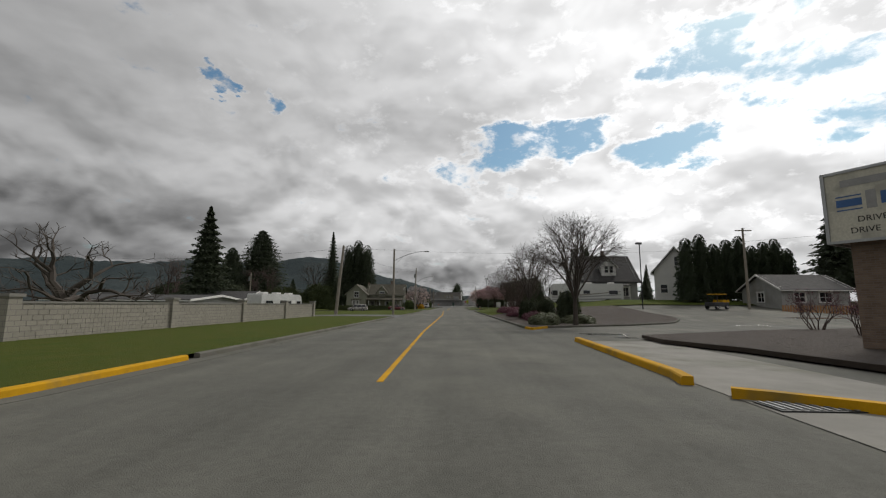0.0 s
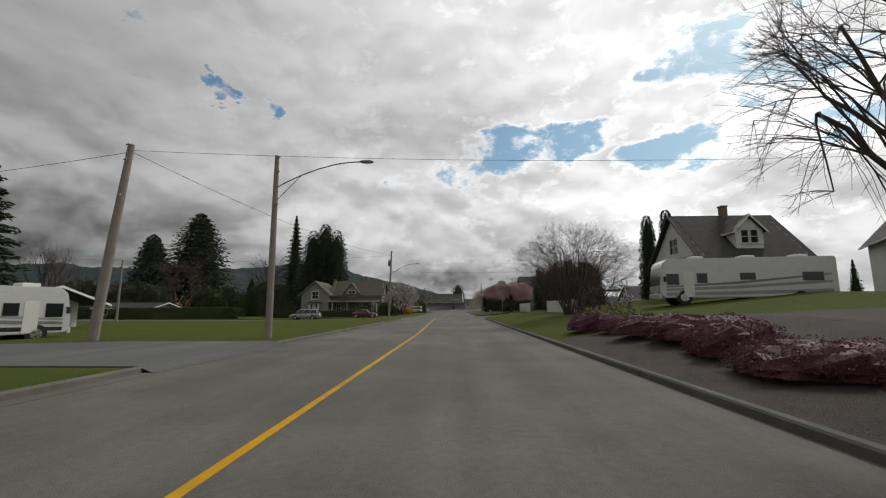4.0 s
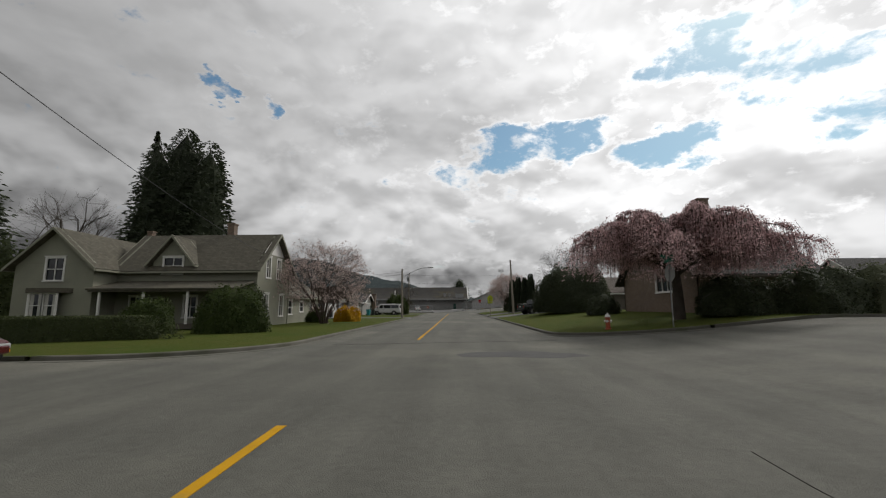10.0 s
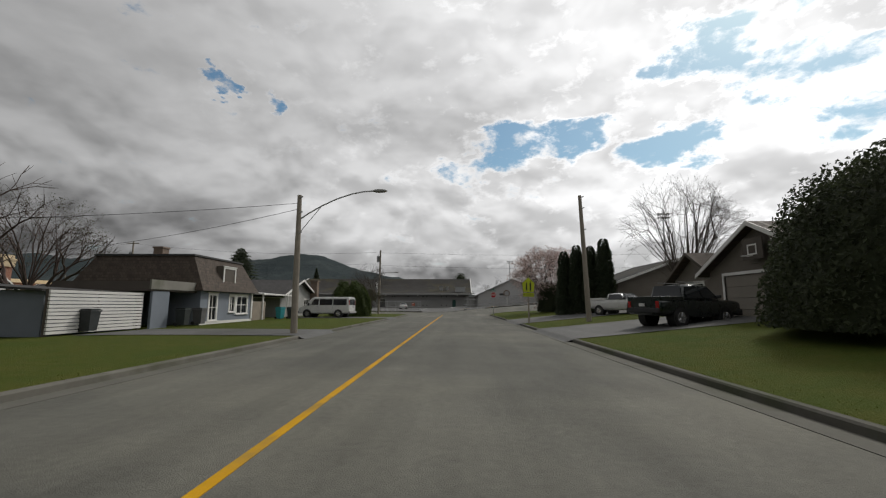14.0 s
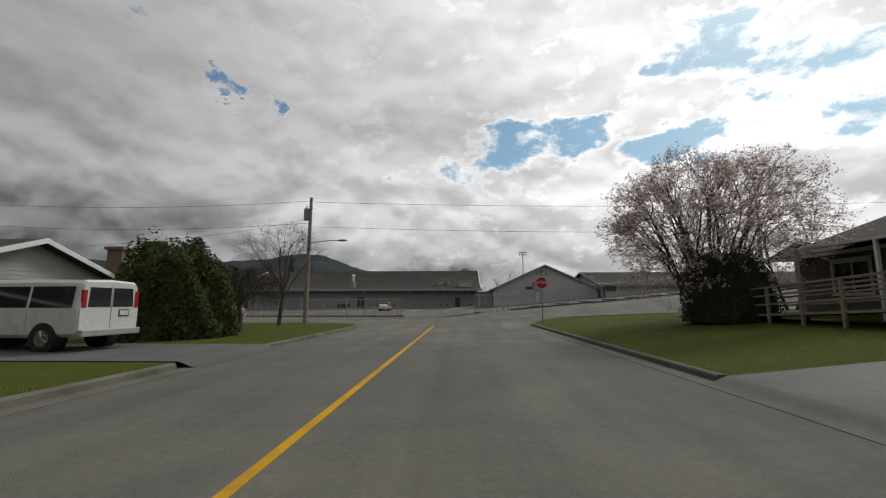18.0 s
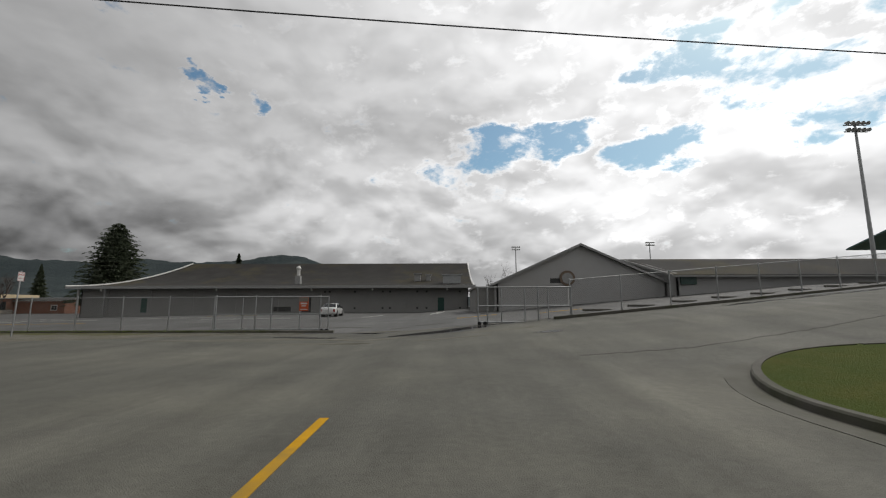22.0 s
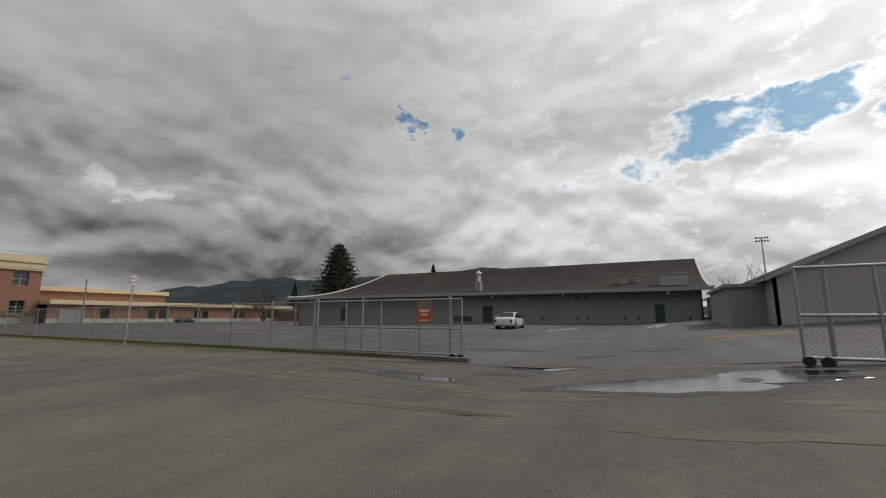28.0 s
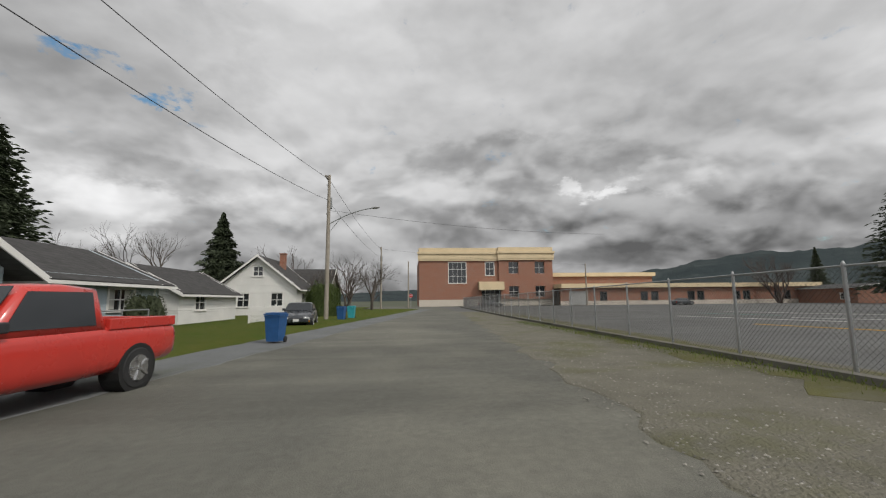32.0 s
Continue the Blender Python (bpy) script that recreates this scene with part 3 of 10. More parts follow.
def lettering(name, words, size, m, mat, parent, label=""):
    """Words as flat raised letters, centred, in the x-z plane of m, facing -y."""
    cu = bpy.data.curves.new(name, "FONT")
    cu.body, cu.size, cu.extrude, cu.align_x, cu.align_y = words, size, 0.002, "CENTER", "CENTER"
    tmp = new(name, cu)
    me = bpy.data.meshes.new_from_object(tmp.evaluated_get(bpy.context.evaluated_depsgraph_get()))
    bpy.data.objects.remove(tmp)
    bpy.data.curves.remove(cu)
    me.materials.clear()
    me.materials.append(mat)
    me.transform(m @ pose(0, 0, 0, 90))
    ob = new(name, me)
    ob.parent = parent
    if label:
        ob["label"] = label
    return ob


def sheet(name, xs, ys, dz, mat, label="", kind="structure", height=G, category="", keep=None):
    """A sheet over the land with rows at ys; xs may be a list or a function of y that gives a list."""
    verts, faces, rows = [], [], []
    for y in ys:
        row = xs(y) if callable(xs) else xs
        rows.append(range(len(verts), len(verts) + len(row)))
        verts += [(x, y, height(x, y) + dz) for x in row]
    for a, b in zip(rows, rows[1:]):
        for k in range(len(a) - 1):
            faces.append((a[k], a[k + 1], b[k + 1], b[k]))
    if keep:
        faces = [f for f in faces if keep(sum(verts[i][0] for i in f) / 4, sum(verts[i][1] for i in f) / 4)]
    ob = raw(name, verts, faces, mat)
    return tagged(ob, label, category or name.split("_")[0], kind=kind)


def steps(a, b, d):
    n = max(1, math.ceil(abs(b - a) / d))
    return [a + (b - a) * k / n for k in range(n + 1)]


def arc(cx, cy, r, a0, a1, n=8):
    return [(cx + r * math.cos(radians(a0 + (a1 - a0) * k / n)), cy + r * math.sin(radians(a0 + (a1 - a0) * k / n))) for k in range(n + 1)]


def sweep(bm, pts, profile, height=G, z=0.0):
    """Sweeps a profile (across, up) along a plan line; across points to the left of the way."""
    rings = []
    for i, (x, y) in enumerate(pts):
        a, b = pts[max(i - 1, 0)], pts[min(i + 1, len(pts) - 1)]
        d = Vector((b[0] - a[0], b[1] - a[1])).normalized()
        n = Vector((-d.y, d.x))
        base = height(x, y) + z
        rings.append([bm.verts.new((x + n.x * u, y + n.y * u, base + v)) for u, v in profile])
    k = len(profile)
    for a, b in zip(rings, rings[1:]):
        for j in range(k):
            bm.faces.new((a[j], a[(j + 1) % k], b[(j + 1) % k], b[j]))
    bm.faces.new(rings[0][::-1])
    bm.faces.new(rings[-1])
    return bm


def line_pts(pts, d=1.5):
    out = [pts[0]]
    for a, b in zip(pts, pts[1:]):
        n = max(1, math.ceil(math.dist(a, b) / d))
        out += [(a[0] + (b[0] - a[0]) * k / n, a[1] + (b[1] - a[1]) * k / n) for k in range(1, n + 1)]
    return out

# ---- the land ----
ROAD_L, ROAD_R = -7.0, 4.6
KERB_H = 0.14


def land(x, y):
    near = (1 - ease(120, 200, abs(x))) * (1 - ease(300, 380, y)) * ease(-160, -80, y)
    return G(x, y) * near - 0.45


sheet("ground", sorted(set([-3000, -1500, -800, -400, -250] + steps(-200, 200, 5) + [250, 400, 800, 1500, 3000] + [4.8])),
      [-3000, -1000, -400, -200] + steps(-160, 400, 5) + [500, 800, 1500, 3000], 0.0, M["far_ground"], "rough grass and bare earth beyond the streets", height=land)
# all paved surface between the plots: streets, crossings, lots
sheet("road", sorted(set(steps(-125, -20, 3) + steps(-20, 30, 1.0) + steps(30, 110, 4) + [4.8])), steps(-90, 190, 2) + steps(191, 216, 1)[0:] , 0.0, M["asphalt"],
      "worn grey asphalt street with patches and cracks")
sheet("school_lot", sorted(set(steps(-113, 60, 2.0))), steps(212.6, 300, 2), 0.012, M["asphalt_lot"], "patched asphalt parking lot behind the chain-link fence", category="parking lot",
      keep=lambda x, y: True)


def plot(name, y0, y1, near, far, side, r0, r1, mat, label, dense=4.0):
    """A raised plot beside the street: near edge at x = near, with rounded corners of radius r0 and r1."""
    def edge(y):
        d = 0.0
        if r0 and y < y0 + r0:
            d = r0 - math.sqrt(max(0, r0 * r0 - (y0 + r0 - y) ** 2))
        if r1 and y > y1 - r1:
            d = r1 - math.sqrt(max(0, r1 * r1 - (y - y1 + r1) ** 2))
        return near + side * (d + 0.16)

    ys = sorted(set([y0] + ([y0 + r0 * (1 - math.cos(radians(a))) for a in range(0, 91, 6)] if r0 else []) + steps(y0 + r0, y1 - r1, 2.0)
                    + ([y1 - r1 * (1 - math.cos(radians(a))) for a in range(0, 91, 6)] if r1 else []) + [y1]))
    cols = [0, 0.3, 0.8, 1.5, 2.5, 3.5, 4.5, 5.5, 7, 9, 12, 16, 20, 26, 34, 44, 56, 70, 90]

    def row(y):
        e = edge(y)
        out = [e + side * c for c in cols if abs(e + side * c) < abs(far)]
        return sorted(out + [far] * (len(cols) - len(out)))
    sheet(name, row, ys, KERB_H - 0.01, mat, label, category="lawn")
    outline = [(edge(y) - side * 0.16, y) for y in ys]
    return outline


def kerb(name, pts, mat, label, h=KERB_H, w=0.17, drop=0.0, closed_left=True):
    bm = bmesh.new()
    s = 1 if closed_left else -1
    prof = [(-0.02 * s, -0.08), (0.0, h - 0.03), (0.03 * s, h), (w * s, h), (w * s, -0.08)]
    sweep(bm, line_pts(pts, 1.0), prof)
    ob = part(name, bm, mat)
    tagged(ob, label, "kerb", kind="structure")
    return ob


def gutter(name, pts, w=0.45, closed_left=True):
    s = -1 if closed_left else 1
    bm = bmesh.new()
    sweep(bm, line_pts(pts, 1.0), [(0.0, 0.006), (w * s, 0.009), (w * s, -0.03), (0.0, -0.03)])
    return tagged(part(name, bm, M["gutter_pan"]), "worn concrete gutter along the kerb", "gutter", kind="structure")


# left of the street: long lawn before the crossing, then the houses' lawns
def split(outline, gaps):
    """Cuts a plan line running in y into pieces, leaving out the given stretches of y."""
    pieces, cur = [], []
    for p in line_pts(outline, 0.5):
        if any(a < p[1] < b for a, b in gaps):
            if len(cur) > 1:
                pieces.append(cur)
            cur = []
        else:
            cur.append(p)
    if len(cur) > 1:
        pieces.append(cur)
    return pieces


line_a = plot("lawn_west", 3.0, 101.0, ROAD_L, -110, -1, 4.0, 4.5, M["grass_ground"], "long mown lawn beside the street")
line_b = plot("lawn_houses_west", 110.5, 198.2, ROAD_L, -36, -1, 6.0, 5.0, M["grass_ground"], "mown front lawns of the houses")
line_c = plot("lawn_east", 56.0, 104.8, ROAD_R, 90, 1, 0.0, 6.0, M["grass_ground"], "mown lawn sloping up from the street")
line_d = plot("lawn_houses_east", 117.0, 201.0, ROAD_R, 40, 1, 6.0, 5.0, M["grass_ground"], "mown front lawns rising from the street")
for outline, gaps, left, mat, what in ((line_a, [(47.8, 55.2)], True, M["kerb"], "grey concrete kerb"), (line_b, [(153.9, 158.1), (176.9, 180.9)], True, M["kerb"], "grey concrete kerb"),
                                       (line_c, [], False, M["kerb_dark"], "dark mossy concrete kerb"), (line_d, [(153.3, 160.2), (167.3, 174.9)], False, M["kerb_dark"], "dark mossy concrete kerb")):
    for piece in split(outline, gaps + ([(0, 11.4)] if outline is line_a else [])):
        kerb("kerb", piece, mat, what, closed_left=left)
    gutter("gutter", outline, closed_left=left)
kerb("kerb", [p for p in line_pts(line_a, 0.5) if p[1] < 11.4], M["yellow"], "yellow-painted kerb at the drive")
# kerbs of the plots along the side streets
for a, b, left in (((10.8, 117.0), (40, 117.0), True), ((-60, 110.5), (-13.2, 110.5), True), ((-110, 101.0), (-11.7, 101.0), False), ((10.8, 104.8), (90, 104.8), False), ((-16.0, 198.2), (-12.2, 198.2), False), ((9.8, 201.0), (40, 201.0), False)):
    kerb("kerb", [a, b], M["kerb_dark"], "dark mossy concrete kerb", closed_left=left)
# far lawns along the side street
sheet("lawn_south", lambda y: [-60, -50, -40, -36.0] if y < 150 else [-112, -90, -70, -55, -45, -36.0], steps(110.5, 150, 6) + steps(151, 198.0, 4), KERB_H - 0.012, M["grass_ground"], "house lawns beside the side street", category="lawn")


def drive(name, x0, x1, y0, y1, label, flare=0.0, dz=KERB_H + 0.004, mat=None):
    """A driveway laid over the lawn, dipping to the street at its near end."""
    def h(x, y):
        near, side = (ROAD_L, -1) if x0 < 0 else (ROAD_R, 1)
        return G(x, y) + dz * ease(-0.34, 0.17, (x - near) * side) + 0.011
    n = [x0 + (0.07 if x1 > x0 else -0.07) * k for k in range(7)] + steps(x0 + (0.51 if x1 > x0 else -0.51), x1, 0.45)
    sheet(name, n, steps(y0, y1, 0.8), 0.0, mat or M["asphalt_lot"], label, height=h, category="driveway")


drive("driveway", ROAD_L + 0.34, -19.5, 47.6, 55.4, "asphalt drive crossing the lawn")
drive("driveway", ROAD_L + 0.34, -17.2, 153.7, 158.3, "asphalt driveway to the mansard house")
drive("driveway", ROAD_L + 0.34, -17.5, 176.7, 181.1, "asphalt driveway under the parked van")
drive("driveway", ROAD_R - 0.34, 13.6, 153.1, 160.4, "asphalt driveway up to the garage")
drive("driveway", ROAD_R - 0.34, 22.0, 167.1, 175.1, "worn asphalt driveway beside the ramp")

# planting island and bed by the parking lot at the start
bed_edge = [(4.75, 26.2), (6.1, 28.4), (13.5, 32.6), (19.5, 37.6), (21.4, 40.4), (21.8, 42.5), (21.0, 45.0)]


def bed_side(y):
    """The bed's edge towards the parking lot."""
    for (xa, ya), (xb, yb) in zip(bed_edge, bed_edge[1:]):
        if ya <= y <= yb:
            return xa + (xb - xa) * (y - ya) / (yb - ya)
    return bed_edge[-1][0]


sheet("planting_bed", lambda y: [4.8 + max(0.05, bed_side(y) - 4.9) * k / 10 for k in range(11)], steps(26.6, 38.6, 0.8), KERB_H - 0.01, M["soil"], "bark-mulched planting bed with heathers", category="planting bed")
sheet("planting_bed", lambda y: [4.8 + (bed_side(y) - 4.9) * k / 12 for k in range(13)], steps(38.6, 56.0, 1.2), KERB_H - 0.01, M["soil"], "bark-mulched planting bed with heathers", category="planting bed")
kerb("kerb", [(4.6, 27.6)] + [(4.6, 56.0)], M["kerb_dark"], "dark mossy concrete kerb", closed_left=False)
kerb("kerb", bed_edge[1:], M["kerb_dark"], "low concrete kerb round the planting bed")
kerb("kerb", [(6.1, 28.4), (5.3, 27.2), (4.75, 26.3)], M["yellow"], "yellow-painted kerb end", closed_left=True)
kerb("kerb", [(4.75, 26.3), (4.6, 27.6)], M["yellow"], "yellow-painted kerb end", closed_left=False)
kerb("kerb", [(4.4, 8.4), (4.6, 9.2), (5.15, 18.2)], M["yellow"], "yellow-painted kerb at the parking lot entrance", h=0.17, w=0.22, closed_left=False)
kerb("kerb", [(4.7, 7.4), (5.2, 7.1), (6.4, 6.2)], M["yellow"], "yellow-painted kerb over the storm drain", h=0.17, w=0.22, closed_left=False)
sheet("pavement", lambda y: [4.7 + (y - 8) * 0.05 + k for k in (0, 0.8, 1.6, 2.4, 3.6)], steps(-20, 18.3, 1.2), 0.012, M["concrete"], "grey concrete pavement at the lot's edge")
bed2 = [(8.6, 19.6), (8.3, 17.0), (9.4, 14.0), (10.0, 9.0), (26.0, 9.0), (26.0, 28.0), (18.0, 25.0)]
bm = bmesh.new()
prism(bm, bed2[::-1], 0.05, 0.2)
tagged(part("planting_bed", bm, M["soil"]), "dark mulch bed under the lightbox sign", "planting bed", kind="structure")

# road markings, patches and cracks
def paint(name, pts, width, mat, label, z=0.006, category="road marking"):
    bm = bmesh.new()
    sweep(bm, line_pts(pts, 2.0), [(-width / 2, 0.0), (-width / 2, z), (width / 2, z), (width / 2, 0.0)])
    return tagged(part(name, bm, mat), label, category, kind="structure")


paint("centre_line", [(-1.45, 8.3), (-1.75, 24), (-1.78, 63), (-2.55, 93), (-2.72, 103.9)], 0.13, M["yellow"], "solid yellow centre line")
paint("centre_line", [(-2.25, 118.2), (-2.22, 131.8), (-2.25, 165), (-2.22, 196.3)], 0.13, M["yellow"], "solid yellow centre line")


def wander(a, b, amp, n, seed):
    rng = random.Random(seed)
    return [(a[0] + (b[0] - a[0]) * k / n + rng.uniform(-amp, amp), a[1] + (b[1] - a[1]) * k / n + rng.uniform(-amp, amp)) for k in range(n + 1)]


for a, b, w_, amp, seed in (((-5.6, 115.6), (4.0, 117.6), 0.02, 0.05, 1), ((1.4, 92), (2.6, 103), 0.012, 0.05, 2), ((3.0, 201.5), (6.0, 201.9), 0.035, 0.05, 3), ((6.0, 201.9), (16, 205.2), 0.025, 0.06, 4),
                            ((0.4, 93), (0.7, 99), 0.010, 0.04, 5)):
    paint("crack", wander(a, b, amp, 26, seed), w_, M["crack"], "dark crack in the asphalt", z=0.004, category="crack")


def blob_sheet(name, cx, cy, rx, ry, mat, label, seed, dz=0.006, category="patch", wob=0.3):
    rng = random.Random(seed)
    ph = [rng.uniform(0, 6.28) for _ in range(4)]
    verts, faces = [(cx, cy, G(cx, cy) + dz)], []
    n = 40
    for ring in (0.95, 1.0):
        for k in range(n):
            a = 2 * math.pi * k / n
            q = ring * (1 + wob * (0.5 * math.sin(2 * a + ph[0]) + 0.35 * math.sin(3 * a + ph[1]) + 0.25 * math.sin(5 * a + ph[2]) + 0.15 * math.sin(9 * a + ph[3])))
            x, y = cx + rx * q * math.cos(a), cy + ry * q * math.sin(a)
            verts.append((x, y, G(x, y) + (dz if ring < 1 else 0.001)))
    for k in range(n):
        faces.append((0, 1 + k, 1 + (k + 1) % n))
        faces.append((1 + k, 1 + n + k, 1 + n + (k + 1) % n, 1 + (k + 1) % n))
    ob = raw(name, verts, faces, mat)
    return tagged(ob, label, category, kind="structure")


def puddle(cx, cy, rx, ry, seed):
    return blob_sheet("puddle", cx, cy, rx, ry, M["water"], "shallow rain puddle reflecting the sky", seed, 0.013, "puddle", 0.32)


for i, (cx, cy, rx, ry) in enumerate(((2.1, 95.2, 0.4, 0.33), (-1.2, 209.7, 1.5, 0.9), (0.6, 210.2, 0.9, 0.35), (-4.2, 212.6, 1.2, 0.35), (3.4, 206.2, 0.5, 0.18), (-6.4, 209.9, 0.9, 0.3), (7.9, 22.6, 1.3, 0.7), (25.0, 35.2, 2.6, 0.5), (36, 43, 3.0, 0.5), (8.2, 20.3, 0.6, 0.3))):
    blob_sheet("asphalt_patch", cx, cy, rx * 1.3, ry * 1.35, M["asphalt_wet"], "wet dark patch of asphalt", 20 + i, 0.008, wob=0.32)
    puddle(cx, cy, rx, ry, 20 + i)
for i, (cx, cy, rx, ry) in enumerate(((1.6, 112, 1.8, 1.0), (2.4, 32, 0.3, 0.2))):
    blob_sheet("asphalt_patch", cx, cy, rx, ry, M["asphalt_patch"], "dark patch in the asphalt", 60 + i, 0.0085)


for i, (cx, cy, rx, ry) in enumerate(((-7.4, 209.3, 2.6, 0.45), (-11.0, 208.7, 2.6, 0.35), (-5.2, 207.3, 1.7, 0.3), (-2.4, 212.9, 2.8, 0.6), (-3.6, 208.7, 2.0, 0.35), (-9.6, 211.6, 2.2, 0.5), (1.8, 208.2, 2.0, 0.35), (-0.4, 206.6, 1.4, 0.22))):
    blob_sheet("mud_patch", cx, cy, rx, ry, M["mud"], "thin film of olive mud on the asphalt", 80 + i, 0.0075, "mud", wob=0.45)
for i, (cx, cy, rx, ry) in enumerate(((-6.9, 217.4, 1.6, 0.6), (-3.9, 215.6, 1.3, 0.45), (2.2, 211.6, 1.9, 0.5), (-8.0, 210.4, 1.5, 0.3), (-1.4, 216.9, 0.9, 0.3), (-4.8, 211.3, 0.8, 0.25))):
    blob_sheet("asphalt_patch", cx, cy, rx, ry, M["asphalt_wet"], "wet dark patch of asphalt", 100 + i, 0.0095 if cy < 212.6 else 0.020, wob=0.42)
for i, (cx, cy, rx, ry) in enumerate(((0.5, 210.9, 1.25, 0.42), (-7.9, 210.35, 0.9, 0.14), (1.9, 211.7, 1.1, 0.25))):
    puddle(cx, cy, rx, ry, 110 + i)


def strip(name, xs, y0, y1, n, dz, mat, label, category):
    """A sheet between two plan lines y0(x) and y1(x)."""
    verts, faces = [], []
    for x in xs:
        for k in range(n + 1):
            # the outermost rows dip into the road, so that no edge stands clear of it
            y = y0(x) + (y1(x) - y0(x)) * (0.02 if k == 1 else 0.98 if k == n - 1 else k / n)
            verts.append((x, y, G(x, y) + (dz if 0 < k < n else -0.02)))
    for i in range(len(xs) - 1):
        for k in range(n):
            a = i * (n + 1) + k
            faces.append((a, a + n + 1, a + n + 2, a + 1))
    return tagged(raw(name, verts, faces, mat), label, category, kind="structure")


# gravel shoulder along the fence, mossy strip under it, bluish shoulder before the houses
def fray(x, seed, amp):
    return amp * (math.sin(x * 1.7 + seed) + 0.6 * math.sin(x * 4.3 + 2 * seed) + 0.4 * math.sin(x * 9.1 + seed))


strip("shoulder_north", steps(-72, -8.0, 0.5), lambda x: 208.0 - (x + 10) * 0.07 + fray(x, 1, 0.16) + 4.6 * ease(-21, -8, x), lambda x: 214.0 - (x + 12) * 0.075, 8, 0.014, M["gravel"], "gravelly shoulder below the fence", "shoulder")
strip("moss_strip", steps(-60, -16, 0.5), lambda x: 211.9 - (x + 16) * 0.075 + fray(x, 4, 0.3), lambda x: 213.6 - (x + 12) * 0.075 + fray(x, 2, 0.1), 4, 0.022, M["moss"], "moss and weeds along the foot of the fence", "moss")
strip("shoulder_south", steps(-90, -15.5, 0.5), lambda x: 197.5 - (x + 17.8) * 0.14, lambda x: 199.95 - (x + 17.8) * 0.14 + fray(x, 3, 0.06), 6, 0.013, M["asphalt_blue"], "bluish grey gravel shoulder before the houses", "shoulder")
verge = strip("verge", steps(-90, -14.0, 0.5), lambda x: 197.2, lambda x: 197.9 - (x + 17.8) * 0.14 + fray(x, 5, 0.05), 8, 0.02, M["grass_ground"], "ragged grass verge sloping to the shoulder", "lawn")
for v in verge.data.vertices:
    edge_y = 197.9 - (v.co.x + 17.8) * 0.14
    v.co.z += 0.12 * (1 - ease(edge_y - 1.0, edge_y, v.co.y))


# rain water standing along the kerb before the hall
strip("puddle", steps(13, 46, 0.5), lambda x: 211.0 + (x - 14.5) * 0.195 - 0.45 + fray(x, 6, 0.14), lambda x: 211.0 + (x - 14.5) * 0.195 + 0.1 + fray(x, 8, 0.12), 4, 0.012, M["water"], "long shallow puddle along the kerb", "puddle")


def loose_stones():
    """Pebbles scattered over the gravel shoulder."""
    rng = random.Random(313)
    verts, faces = [], []
    for _ in range(9000):
        x = -8.5 - 34 * rng.random() ** 1.5
        e = 208.0 - (x + 10) * 0.07 + 4.6 * ease(-21, -8, x)
        y = e + (213.4 - (x + 12) * 0.075 - e) * (rng.random() ** 1.3) - (0.25 if rng.random() < 0.3 else 0)
        r = rng.uniform(0.008, 0.024)
        z = G(x, y) + 0.014
        k = len(verts)
        a = rng.uniform(0, 6.28)
        for j in range(5):
            q = r * rng.uniform(0.7, 1.25)
            verts.append((x + q * math.cos(a + j * 1.2566), y + q * math.sin(a + j * 1.2566), z))
        verts.append((x, y, z + r * rng.uniform(0.4, 0.8)))
        faces += [(k + j, k + (j + 1) % 5, k + 5) for j in range(5)]
    tagged(raw("loose_gravel", verts, faces, M["stone"]), "loose grey stones on the gravel shoulder", "gravel", kind="stuff")


loose_stones()

# ---- hills far behind the town ----
def build_hills():
    prof = [(-40, 0.6), (-12, 0.9), (0, 1.4), (5, 2.7), (9, 3.8), (14, 4.9), (20, 6.4), (23, 6.2), (27, 5.3), (33, 5.0), (40, 4.8), (47, 4.7), (52, 4.3), (56, 3.5), (62, 2.4), (70, 1.9), (80, 1.6), (100, 1.0), (130, 0.8), (200, 0.8), (280, 0.6), (320, 0.6)]

    def el(a):
        for (a0, e0), (a1, e1) in zip(prof, prof[1:]):
            if a0 <= a <= a1:
                return e0 + (e1 - e0) * ease(a0, a1, a)
        return 0.6
    verts, faces = [], []
    azs, ds = [-40 + 0.5 * k for k in range(721)], [1050, 1250, 1450, 1650, 1850, 2000, 2100, 2250]
    hs = [0.0, 0.12, 0.33, 0.55, 0.8, 0.96, 1.0, 0.9]
    for a in azs:
        for d, s in zip(ds, hs):
            r = radians(a)
            x, y = -d * math.sin(r), d * math.cos(r) + 130
            n = noise.fractal(Vector((x * 0.004, y * 0.004, 3)), 1.0, 2.0, 5)
            fine = noise.fractal(Vector((x * 0.03, y * 0.03, 7)), 1.0, 2.0, 3)
            z = 2100 * math.tan(radians(el(a))) * s * (1 + 0.12 * n) + 4.5 * fine * (s > 0)
            verts.append((x, y, max(z, -2)))
    k = len(ds)
    for i in range(len(azs) - 1):
        for j in range(k - 1):
            faces.append((i * k + j, (i + 1) * k + j, (i + 1) * k + j + 1, i * k + j + 1))
    tagged(raw("backdrop", verts, faces, M["hill"], smooth=True), "dark forested hills under low cloud, distance haze put into their bluish colour", "hills", kind="structure")


build_hills()

# ---- buildings ----
def facing(x, y, z, dx, dy):
    """Wall frame: u runs along (dx, dy), v points to the right of it (outward), w up."""
    d = Vector((dx, dy)).normalized()
    return Matrix(((d.x, d.y, 0, x), (d.y, -d.x, 0, y), (0, 0, 1, z), (0, 0, 0, 1)))


